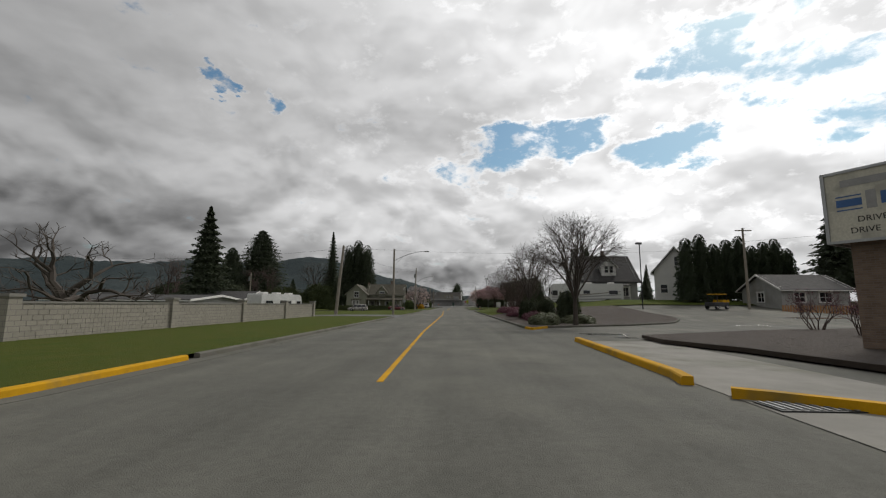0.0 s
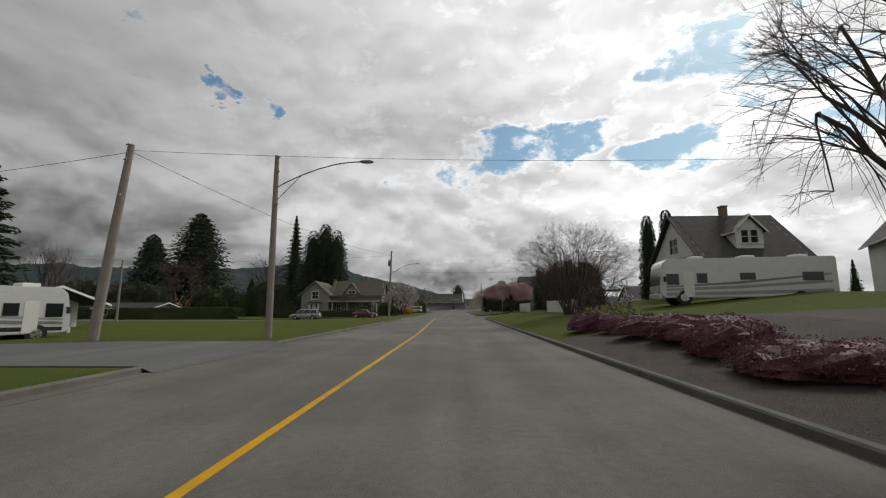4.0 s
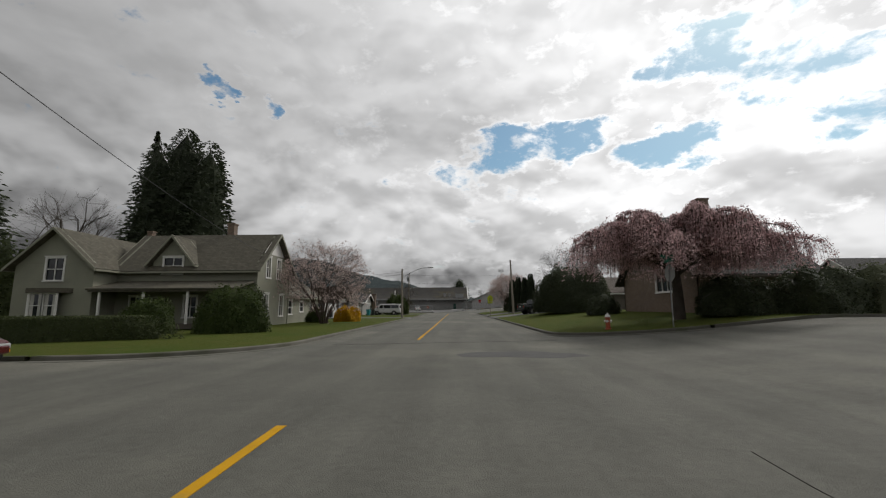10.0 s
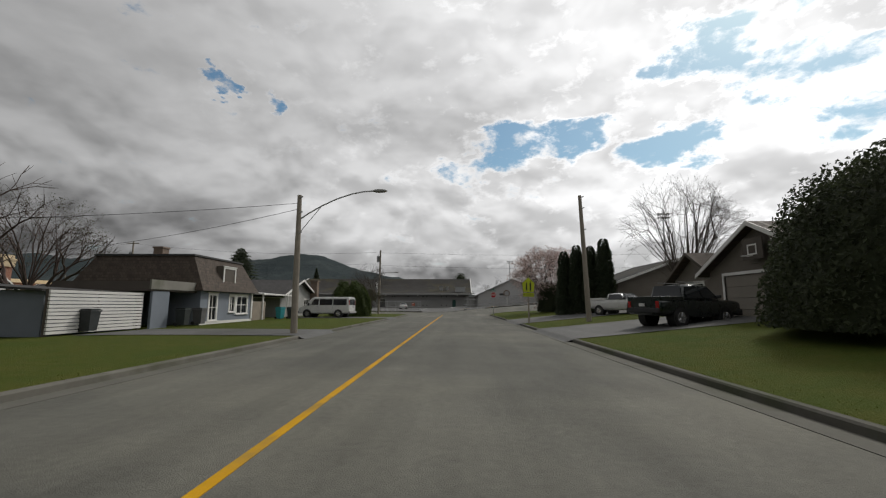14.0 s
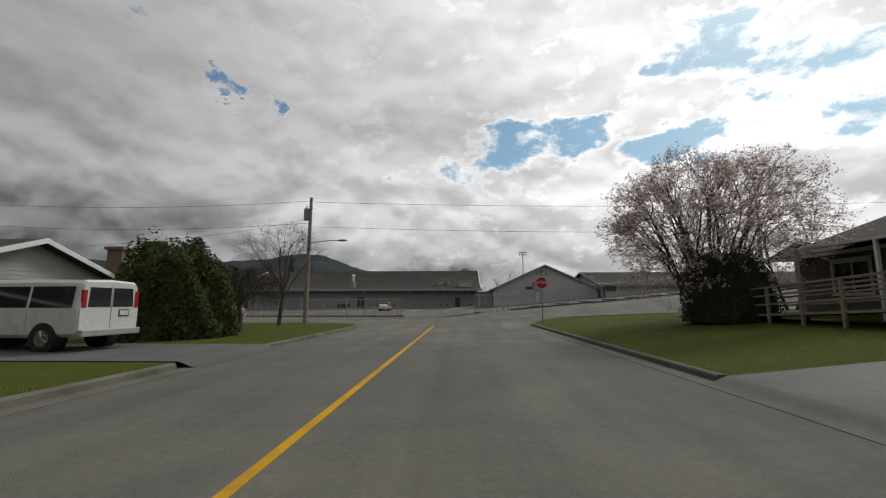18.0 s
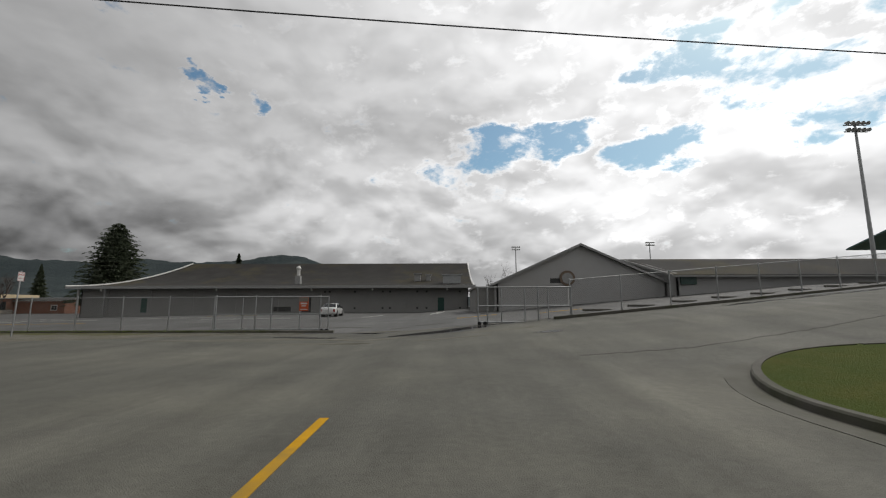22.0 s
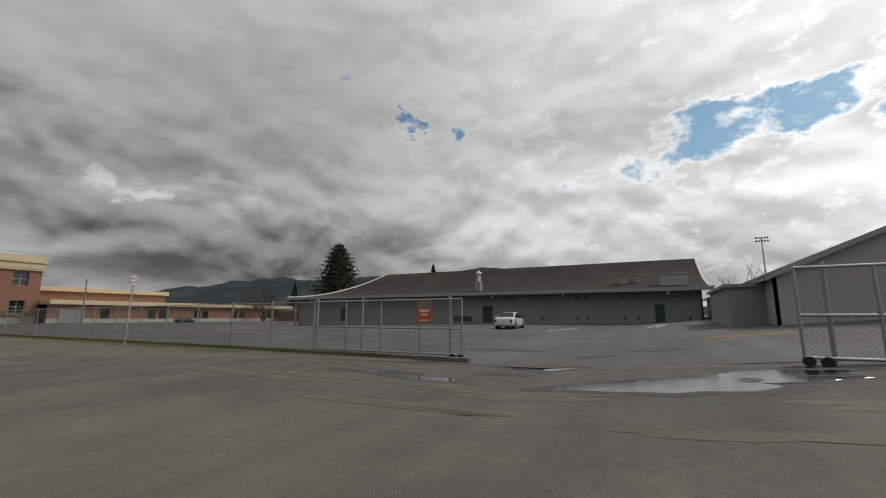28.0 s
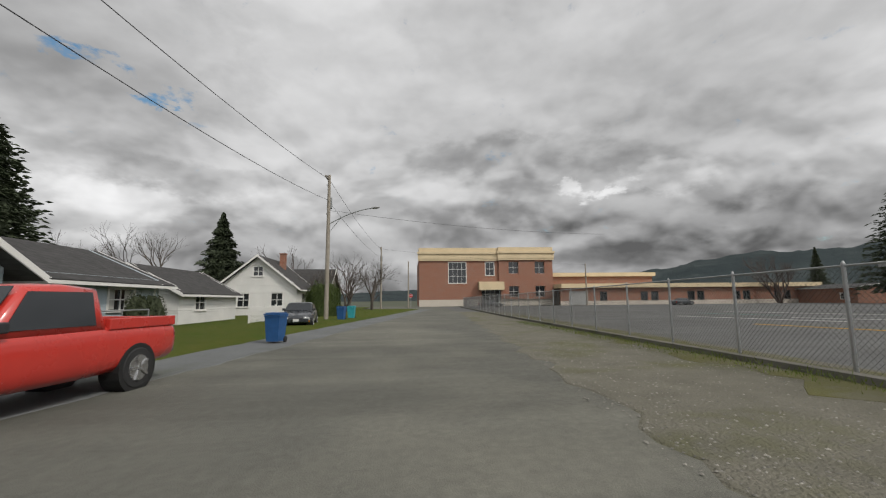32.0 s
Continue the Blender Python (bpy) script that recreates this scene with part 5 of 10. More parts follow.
def ramp_house():
    z = G(16, 182)
    h = thing("house", pose(0, 0, z), "low house with a covered porch behind the wooden ramp", "house")
    f = four_walls(h, 15.5, 28.0, 176.5, 187.0, -0.2, 2.9, M["siding_brown"], 5.2, "y", 0.2, 0.02, west=[(2.0, 3.6, 0.9, 2.2), (5.0, 6.0, 0.0, 2.1)])
    window(h, f["west"], (2.0, 3.6, 0.9, 2.2))
    door(h, f["west"], (5.0, 6.0, 0.0, 2.1), M["trim"], "white door")
    gable_roof(h, 15.5, 28.0, 176.5, 187.0, 2.9, 5.2, "y", M["roof_moss"], 0.6)
    bm = bmesh.new()
    slab(bm, (15.6, 177.0, 3.0), (15.6, 184.0, 3.0), (12.9, 184.0, 2.65), (12.9, 177.0, 2.65), 0.1)
    part("porch_roof", bm, M["trim"], h)
    for y in (177.3, 180.5, 183.7):
        part("porch_post", boxes((12.95, 13.05, y - 0.05, y + 0.05, -0.1, 2.6)), M["trim"], h)
    r = thing("ramp", pose(0, 0, z - 0.1), "weathered wooden wheelchair ramp with rails", "ramp")
    y0, y1 = 176.8, 184.5
    bm = bmesh.new()
    slab(bm, (11.2, y0, 0.55), (11.2, y1, 0.15), (12.6, y1, 0.15), (12.6, y0, 0.55), 0.08)
    part("deck", bm, M["fence_wood"], r)
    for side in (11.2, 12.6):
        for k in range(6):
            y = y0 + (y1 - y0) * k / 5
            zz = 0.55 - 0.4 * k / 5
            part("post", boxes((side - 0.045, side + 0.045, y - 0.045, y + 0.045, -0.2, zz + 1.0)), M["fence_wood"], r)
        for dz in (0.35, 0.68, 0.98):
            bm = bmesh.new()
            tube(bm, [(side, y0, 0.55 + dz), (side, y1, 0.15 + dz)], 0.045, 4)
            part("rail", bm, M["fence_wood"], r)


ramp_house()


# mansard house
def mansard():
    h = thing("house", pose(0, 0, 0.02), "slate-blue house with a brown shingled mansard roof and carport", "house")
    x0, x1, y0, y1 = -26.0, -17.3, 163.0, 170.0
    f = four_walls(h, x0, x1, y0, y1, 0, 2.4, M["siding_slate"], None, "x", 0.3, 0.01, east=[(1.0, 1.9, 0.35, 2.1), (3.6, 4.3, 0.9, 2.05), (4.6, 6.2, 0.75, 2.05)])
    for o in ((1.0, 1.9, 0.35, 2.1), (3.6, 4.3, 0.9, 2.05), (4.6, 6.2, 0.75, 2.05)):
        window(h, f["east"], o, trim=0.13)
    part("plinth", boxes((x1 + 0.01, x1 + 0.06, y0, y1, 0.0, 0.28)), M["trim"], h)
    part("corner_board", boxes((x1 + 0.01, x1 + 0.08, y1 - 0.2, y1 + 0.02, 0.28, 2.4)), M["trim"], h)
    # mansard: four leaning shingle faces, flat top
    ins = 0.9
    lo = [(x0 - 0.4, y0 - 0.4, 2.35), (x1 + 0.4, y0 - 0.4, 2.35), (x1 + 0.4, y1 + 0.4, 2.35), (x0 - 0.4, y1 + 0.4, 2.35)]
    hi = [(x0 + ins, y0 + ins * 0.4, 4.75), (x1 - ins, y0 + ins * 0.4, 4.75), (x1 - ins, y1 - ins * 0.4, 4.75), (x0 + ins, y1 - ins * 0.4, 4.75)]
    bm = bmesh.new()
    a, b = [bm.verts.new(p) for p in lo], [bm.verts.new(p) for p in hi]
    for k in range(4):
        bm.faces.new((a[k], a[(k + 1) % 4], b[(k + 1) % 4], b[k]))
    bm.faces.new(b)
    bm.faces.new(a[::-1])
    r = part("mansard_roof", bm, M["shingle_brown"], h, "brown shingled mansard roof")
    part("roof_edge", boxes((x0 + ins - 0.1, x1 - ins + 0.1, y0 + 0.26, y1 - 0.26, 4.75, 4.87)), M["trim_dark"], r)
    # window set into the leaning face
    mw = Matrix.Translation((x1 - 0.1, y0 + 2.6, 2.9)) @ pose(0, 0, 0, 0, -28, 0) @ facing(0, 0, 0, 0, 1)
    bm = boxes((-0.1, 1.7, -0.3, 0.22, -0.1, 1.35))
    bmesh.ops.transform(bm, matrix=Matrix.Translation((x1 - 0.25, y0 + 2.6, 2.9)) @ facing(0, 0, 0, 0, 1), verts=bm.verts)
    part("dormer_box", bm, M["siding_dark"], h)
    window(h, Matrix.Translation((x1 - 0.02, y0 + 2.6, 2.9)) @ facing(0, 0, 0, 0, 1), (0.05, 1.55, 0.05, 1.2), bars=1, rails=0)
    chimney(h, -22.5, 166, 4.8, 5.6, 0.7)
    # carport and slatted white screen
    bm = boxes((-23.5, -17.6, 158.8, 163.0, 2.2, 2.75))
    part("carport_roof", bm, M["siding_dark"], h)
    part("carport_fascia", boxes((-17.6, -17.5, 158.7, 163.0, 2.3, 2.85)), M["concrete"], h)
    part("carport_wall", boxes((-17.75, -17.6, 159.0, 160.4, 0, 2.2)), M["siding_slate"], h)
    part("carport_back", boxes((-23.5, -23.3, 158.9, 163.0, 0, 2.2)), M["siding_dark"], h)
    for side in range(12):
        z = 0.12 + side * 0.165
        part("slat", boxes((-17.9, -17.82, 153.2, 158.6, z, z + 0.13)), M["siding_white"], h)
    for y in (153.25, 155.9, 158.5):
        part("screen_post", boxes((-18.02, -17.9, y - 0.06, y + 0.06, 0, 2.1)), M["siding_dark"], h)
    part("garage_wing", boxes((-26.5, -18.3, 153.4, 158.6, 0, 2.05)), M["siding_slate"], h)
    bm = bmesh.new()
    slab(bm, (-26.8, 153.1, 2.6), (-26.8, 158.8, 2.6), (-18.1, 158.8, 2.1), (-18.1, 153.1, 2.1), 0.1)
    part("garage_wing_roof", bm, M["shingle"], h)


mansard()


def carport_house():
    h = thing("house", pose(0, 0, 0.02), "low dark-roofed house with a white gable and an open carport", "house")
    x0, x1, y0, y1 = -31.0, -18.6, 178.6, 188.6
    f = four_walls(h, x0, x1, y0, y1, 0, 2.5, M["siding_grey"], 4.3, "x", 0.18, 0.015, east=[(6.8, 8.4, 0.8, 2.0)], south=[(3, 4.6, 0.9, 2.0)])
    window(h, f["east"], (6.8, 8.4, 0.8, 2.0))
    window(h, f["south"], (3, 4.6, 0.9, 2.0))
    gable_roof(h, x0, x1, y0, y1, 2.5, 4.3, "x", M["shingle"], 0.6)
    for x, y in ((-26, 180.6), (-23, 180.6)):
        bm = bmesh.new()
        bmesh.ops.create_uvsphere(bm, u_segments=16, v_segments=8, radius=0.5, matrix=Matrix.Translation((x, y, 3.15)) @ Matrix.Diagonal((1, 1, 0.45, 1)))
        part("skylight", bm, M["trim"], h, "white domed skylight", True)
    # carport on the street side
    bm = bmesh.new()
    slab(bm, (-22.0, 172.0, 2.75), (-22.0, 179.5, 2.75), (-17.2, 179.5, 2.4), (-17.2, 172.0, 2.4), 0.12)
    part("carport_roof", bm, M["trim"], h, "flat white-edged carport roof")
    for y in (172.3, 177.7):
        part("carport_post", boxes((-17.5, -17.38, y - 0.06, y + 0.06, 0, 2.5)), M["trim"], h)
    part("carport_wall", boxes((-24.0, -18.6, 171.6, 171.8, 0, 2.4)), M["siding_dark"], h)
    bm = boxes((-18.5, -17.7, 187.2, 188.0, 0, 4.3), (-18.6, -17.6, 187.1, 188.1, 4.3, 4.45))
    part("chimney", bm, M["brick_tan"], h, "tan brick chimney")
    part("fence_panel", boxes((-17.6, -17.5, 170.6, 173.0, 0, 1.7)), M["fence_wood"], h)


carport_house()


# long grey building with the swept roof
def long_building():
    z = 0.75
    h = thing("building", pose(0, 0, z), "long grey single-storey school building with a swept dark roof", "building")
    x0, x1, y0, y1 = -55.0, 3.2, 253.0, 285.0
    # eaves are level: the left end stands on lower ground
    ops = [(x - x0, x - x0 + 1.0, 0.0, 2.15) for x in (-46.0, -1.4)] + [(33.2, 34.6, 0.0, 2.2)]
    f = four_walls(h, x0, x1, y0, y1, -1.4, 3.8, M["grey_wall"], None, "x", 2.6, 0.0, south=ops)
    door(h, f["south"], ops[0], M["green_door"], "dark green door", M["grey_wall"])
    door(h, f["south"], ops[1], M["green_door"], "dark green door", M["grey_wall"])
    bm = boxes((33.2, 34.6, -0.12, -0.05, 0, 2.2))
    bmesh.ops.transform(bm, matrix=f["south"], verts=bm.verts)
    part("recess", bm, M["trim_dark"], h)
    # pilaster joints and vents in the long wall
    for k in range(9):
        u = 4 + k * 6.4
        bm = boxes((u, u + 0.12, 0.0, 0.05, -1.2, 3.7))
        bmesh.ops.transform(bm, matrix=f["south"], verts=bm.verts)
        part("pilaster", bm, M["grey_wall"], h)
    for u in (36.5, 37.2, 41.0, 45.2, 46.3, 50.4, 51.8, 56.8):
        for zz in (0.45, 2.9):
            bm = boxes((u, u + 0.28, 0.0, 0.04, zz, zz + 0.26))
            bmesh.ops.transform(bm, matrix=f["south"], verts=bm.verts)
            part("vent", bm, M["trim_dark"], h)
    bm = boxes((29.0, 31.6, 0.0, 0.05, 0.1, 0.8))
    bmesh.ops.transform(bm, matrix=f["south"], verts=bm.verts)
    part("louvre", bm, M["trim_dark"], h)
    # swept roof: concave slopes from eave to ridge
    mid, n = (y0 + y1) / 2, 14
    prof = []
    for k in range(n + 1):
        s = k / n
        prof.append((y0 - 1.7 + (mid - y0 + 1.7) * s, 3.85 + 0.35 * s + 4.75 * s ** 1.9))
    bm = bmesh.new()
    full = prof + [(2 * mid - y, zz) for y, zz in prof[-2::-1]]
    for xa, xb in ((x0 - 1.0, x1 + 0.9),):
        top0, top1 = [bm.verts.new((xa + 0.45 * 9.0 * (1 - 0) * max(0, (zz - 3.9) / 5.0) ** 0.55 * 1.9, y, zz - 0.9 * max(0, (zz - 3.9) / 5.0) * 0.0)) for y, zz in full], [bm.verts.new((xb, y, zz)) for y, zz in full]
        lo0, lo1 = [bm.verts.new(v.co + Vector((0, 0, -0.3))) for v in top0], [bm.verts.new(v.co + Vector((0, 0, -0.3))) for v in top1]
        for k in range(len(full) - 1):
            bm.faces.new((top0[k], top0[k + 1], top1[k + 1], top1[k]))
            bm.faces.new((lo0[k + 1], lo0[k], lo1[k], lo1[k + 1]))
            bm.faces.new((top0[k], lo0[k], lo0[k + 1], top0[k + 1]))
            bm.faces.new((top1[k + 1], lo1[k + 1], lo1[k], top1[k]))
        bm.faces.new((top0[0], top1[0], lo1[0], lo0[0]))
    r = part("roof", bm, M["roof_moss"], h, "dark mossy roof with swept eaves")
    part("fascia", boxes((x0 - 1.0, x1 + 0.95, y0 - 1.8, y0 - 1.7, 3.5, 3.88)), M["gutter"], r)
    bm = bmesh.new()
    sw = [(v[0], v[1]) for v in prof]
    pts = [(x0 - 1.05 + 4.05 * max(0, (zz - 3.9) / 5.0) ** 0.55 * 1.9, y, zz + 0.06) for y, zz in prof]
    tube(bm, pts, 0.13, 6)
    part("barge", bm, M["trim"], r, "white swept barge board")
    bm = bmesh.new()
    tube(bm, [(x1 + 0.95, y, zz + 0.02) for y, zz in full], 0.14, 6)
    part("barge", bm, M["trim"], r)
    # gable end filling
    bm = bmesh.new()
    poly = [(y, zz - 0.2) for y, zz in full[1:-1]] + [(y1, 3.7), (y0, 3.7)]
    prism(bm, poly[::-1], 0, 0.2, Matrix(((0, 0, 1, x1 - 0.25), (1, 0, 0, 0), (0, 1, 0, 0), (0, 0, 0, 1))))
    part("gable", bm, M["grey_wall"], h)
    for x, y, w_, hh in ((-23.6, 256.2, 0.8, 1.1), (-4.8, 259.0, 1.0, 0.7), (-3.0, 259.6, 0.7, 0.6)):
        zz = 3.9 + 0.5 + (1.0 if hh < 1 else 0.2)
        vent = part("roof_vent", boxes((x - w_ / 2, x + w_ / 2, y - w_ / 2, y + w_ / 2, zz - 0.5, zz + hh)), M["gutter"], r, "sheet-metal roof vent")
        if hh > 1:
            bm = bmesh.new()
            tube(bm, [(x, y, zz + hh), (x, y, zz + 2.1)], 0.26, 12)
            tube(bm, [(x, y, zz + 2.2), (x, y, zz + 2.32), (x, y, zz + 2.7)], [0.42, 0.42, 0.05], 12)
            part("flue", bm, M["trim"], vent)
        else:
            part("hood", boxes((x - w_ * 0.7, x + w_ * 0.7, y - w_ * 0.7, y + w_ * 0.7, zz + hh, zz + hh + 0.14)), M["gutter"], vent)
    part("roof_unit", boxes((-0.6, 2.3, 256.6, 257.9, 4.2, 5.75), (-0.8, 2.5, 256.4, 258.1, 5.75, 5.9)), M["steel"], r, "long rooftop fan unit")
    for x in (-51.0, -34.0, -20.0, -11.0, 0.0):
        bm = bmesh.new()
        tube(bm, [(x, y0 - 1.4, 3.5), (x, y0 - 1.4, 3.15)], 0.12, 8)
        part("eave_lamp", bm, M["trim"], h)
    # covered walk at the left end
    for x in (-54.4, -50.5):
        part("walk_post", boxes((x - 0.1, x + 0.1, 251.6, 251.8, -1.4, 3.55)), M["gutter"], h)


long_building()


def hall():
    z = 1.35
    h = thing("building", pose(0, 0, z), "pale grey stucco hall with a steep front gable", "building")
    x0, x1, y0, y1 = 4.4, 20.2, 229.0, 262.0
    f = four_walls(h, x0, x1, y0, y1, -1.6, 2.45, M["hall_wall"], 6.0, "y", 0.9, 0.0, south=[(5.0, 6.0, 2.3, 2.75)])
    bm = boxes((5.0, 6.0, -0.1, -0.05, 2.3, 2.75))
    bmesh.ops.transform(bm, matrix=f["south"], verts=bm.verts)
    part("vent", bm, M["trim_dark"], h)
    gable_roof(h, x0, x1, y0, y1, 2.45, 6.0, "y", M["roof_moss"], 0.35, M["gutter"])
    # round gable window, blocked up
    bm = bmesh.new()
    tube(bm, [(11.0, 228.98, 2.75), (11.0, 228.88, 2.75)], 0.72, 24)
    rw = part("round_vent", bm, M["brick_tan"], h, "bricked-up round window")
    bm = bmesh.new()
    tube(bm, [(11.0, 228.96, 2.75), (11.0, 228.85, 2.75)], [0.5, 0.5], 24)
    part("infill", bm, M["gutter"], rw)
    part("joint", boxes((11.0, 11.15, 228.94, 229.0, -1.0, 2.2)), M["trim"], h)
    # low flat annex at the left
    bm = boxes((2.6, 4.4, 231.0, 240.0, -1.4, 1.9), (2.4, 4.4, 230.8, 240.2, 1.9, 2.1))
    part("annex", bm, M["grey_wall"], h)
    # long wing to the right
    w = thing("building", pose(0, 0, 1.5), "long low grey hall with a shallow dark roof", "building")
    wx0, wx1, wy0, wy1 = 20.3, 62.0, 227.4, 247.0
    four_walls(w, wx0, wx1, wy0, wy1, -1.8, 2.9, M["hall_wall"], 5.3, "x", 1.0, 0.0)
    gable_roof(w, wx0, wx1, wy0, wy1, 2.9, 5.3, "x", M["roof_moss"], 0.6, M["gutter"])
    part("green_box", boxes((20.6, 22.0, 227.2, 227.4, 1.9, 2.7)), M["green_door"], w)
    for k in range(8):
        u = 23 + k * 4.7
        part("downpipe", boxes((u, u + 0.16, 227.28, 227.4, -1.4, 0.6)), M["gutter"], w)


hall()


def school():
    h = thing("school", Matrix.Diagonal((1, 1, 1.3, 1)), "red brick school with cream cornice and plinth", "school")
    X, Y0, Y1 = -118.0, 208.5, 240.8
    top = 9.2
    # main block, facing the street's end; u runs towards -y on the east face
    ops = []
    f = facing(X, Y0, 0, 0, 1)

    def y_(y):
        return y - Y0
    ops = [(y_(215.5), y_(219.7), 4.2, 8.0), (y_(224.4), y_(226.5), 5.6, 8.0), (y_(230.0), y_(232.4), 5.9, 8.1), (y_(236.4), y_(238.8), 5.9, 8.1), (y_(230.0), y_(232.4), 1.6, 3.6), (y_(236.4), y_(238.8), 1.6, 3.6), (y_(223.4), y_(228.0), 0.0, 2.9)]
    bm = bmesh.new()
    wall_mesh(bm, f, Y1 - Y0, top, ops, None, 1.2, 0.0, 0.4, 1.2)
    part("wall", bm, M["brick"], h)
    bm = bmesh.new()
    wall_mesh(bm, facing(X + 0.06, Y0 - 0.06, 0, 0, 1), Y1 - Y0 + 0.12, 1.2, [(y_(223.4), y_(228.0), 0.0, 2.9)], None, 1.2, 0.0, 0.4, 0.0)
    part("plinth", bm, M["stone_trim"], h)
    for o in ops[:6]:
        window(h, f, o, bars=3 if o[1] - o[0] > 3 else 1, rails=2 if o[1] - o[0] > 3 else 1, trim=0.12, head=False)
    bm = boxes((y_(223.4), y_(228.0), -1.6, -1.5, 0, 2.9))
    bmesh.ops.transform(bm, matrix=f, verts=bm.verts)
    ent = part("entrance", bm, M["glass"], h)
    bm = boxes(*[(y_(223.4) + k * 1.13, y_(223.4) + k * 1.13 + 0.1, -1.48, -1.4, 0, 2.9) for k in range(5)], (y_(223.4), y_(228.0), -1.48, -1.4, 2.1, 2.22))
    bmesh.ops.transform(bm, matrix=f, verts=bm.verts)
    part("entrance_frame", bm, M["trim"], ent)
    bm = boxes((y_(222.6), y_(228.6), 0.0, 1.6, 2.9, 4.4))
    bmesh.ops.transform(bm, matrix=f, verts=bm.verts)
    part("canopy", bm, M["cream"], h, "cream entrance canopy")
    for (ya, yb, fwd, zt) in ((Y0, 227.6, 0.0, top), (227.6, Y1, 0.45, top + 0.1)):
        bm = boxes((y_(ya) - 0.25, y_(yb) + 0.25, fwd, fwd + 0.35, zt - 0.9, zt - 0.6), (y_(ya) - 0.45, y_(yb) + 0.45, fwd, fwd + 0.7, zt + 0.35, zt + 0.75), (y_(ya) - 0.3, y_(yb) + 0.3, fwd - 0.4, fwd + 0.45, zt - 0.6, zt + 0.35), (y_(ya) - 0.1, y_(yb) + 0.1, -14.0, fwd + 0.2, zt + 0.75, zt + 1.5))
        bmesh.ops.transform(bm, matrix=f, verts=bm.verts)
        part("cornice", bm, M["cream"], h, "cream moulded cornice")
    bm = bmesh.new()
    wall_mesh(bm, facing(X + 0.45, 227.6, 0, 0, 1), Y1 - 227.6, top, [(230.0 - 227.6, 232.4 - 227.6, 5.9, 8.1), (236.4 - 227.6, 238.8 - 227.6, 5.9, 8.1), (230.0 - 227.6, 232.4 - 227.6, 1.6, 3.6), (236.4 - 227.6, 238.8 - 227.6, 1.6, 3.6), (0, 0.4, 0, 4.4)], None, 1.2, 0.0, 0.44, 1.2)
    part("bay_wall", bm, M["brick"], h)
    part("roof", boxes((X - 30, X - 0.3, Y0, Y1, top - 0.3, top)), M["gutter"], h)
    for y in (Y0, Y1 - 0.4):
        part("side_wall", boxes((X - 30, X - 0.42, y, y + 0.4, 0, top)), M["brick"], h)
    # two-storey rear wing and the long low wing
    w = thing("school_wing", pose(0, 0, 0), "low red brick school wing with a cream roof edge", "school")
    bm = boxes((-150, -126, 240.9, 271.0, 0, 7.3))
    part("upper_wall", bm, M["brick"], w)
    part("upper_fascia", boxes((-150.4, -125.3, 240.9, 271.6, 7.3, 8.3)), M["cream"], w)
    LX, a, b = -113.5, 241.0, 305.0
    wins = [(y - a, y - a + 1.6, 1.0, 3.0) for y in (250.5, 260.4, 263.0, 272.0, 274.4, 283.5, 286, 294, 296.4)]
    f = facing(LX, a, 0, 0, 1)
    bm = bmesh.new()
    wall_mesh(bm, f, b - a, 4.0, wins, None, 1.0, 0.0, 0.35, 1.0)
    part("lower_wall", bm, M["brick"], w)
    bm = bmesh.new()
    wall_mesh(bm, facing(LX + 0.05, a, 0, 0, 1), b - a, 1.0, (), None, 1.0, 0.0, 0.35, 0.0)
    part("plinth", bm, M["stone_trim"], w)
    for o in wins:
        window(w, f, o, M["trim_dark"], bars=1, rails=0, head=False)
    part("lower_fascia", boxes((LX - 14, LX + 0.9, a, b + 0.8, 4.0, 4.95)), M["cream"], w, "deep cream roof edge")
    part("end_wall", boxes((LX - 14, LX - 0.36, b - 0.4, b, 0, 4.0)), M["brick"], w)
    part("garage_door", boxes((LX + 0.06, LX + 0.1, 243.0, 247.5, 0.1, 3.2)), M["gutter"], w)


school()


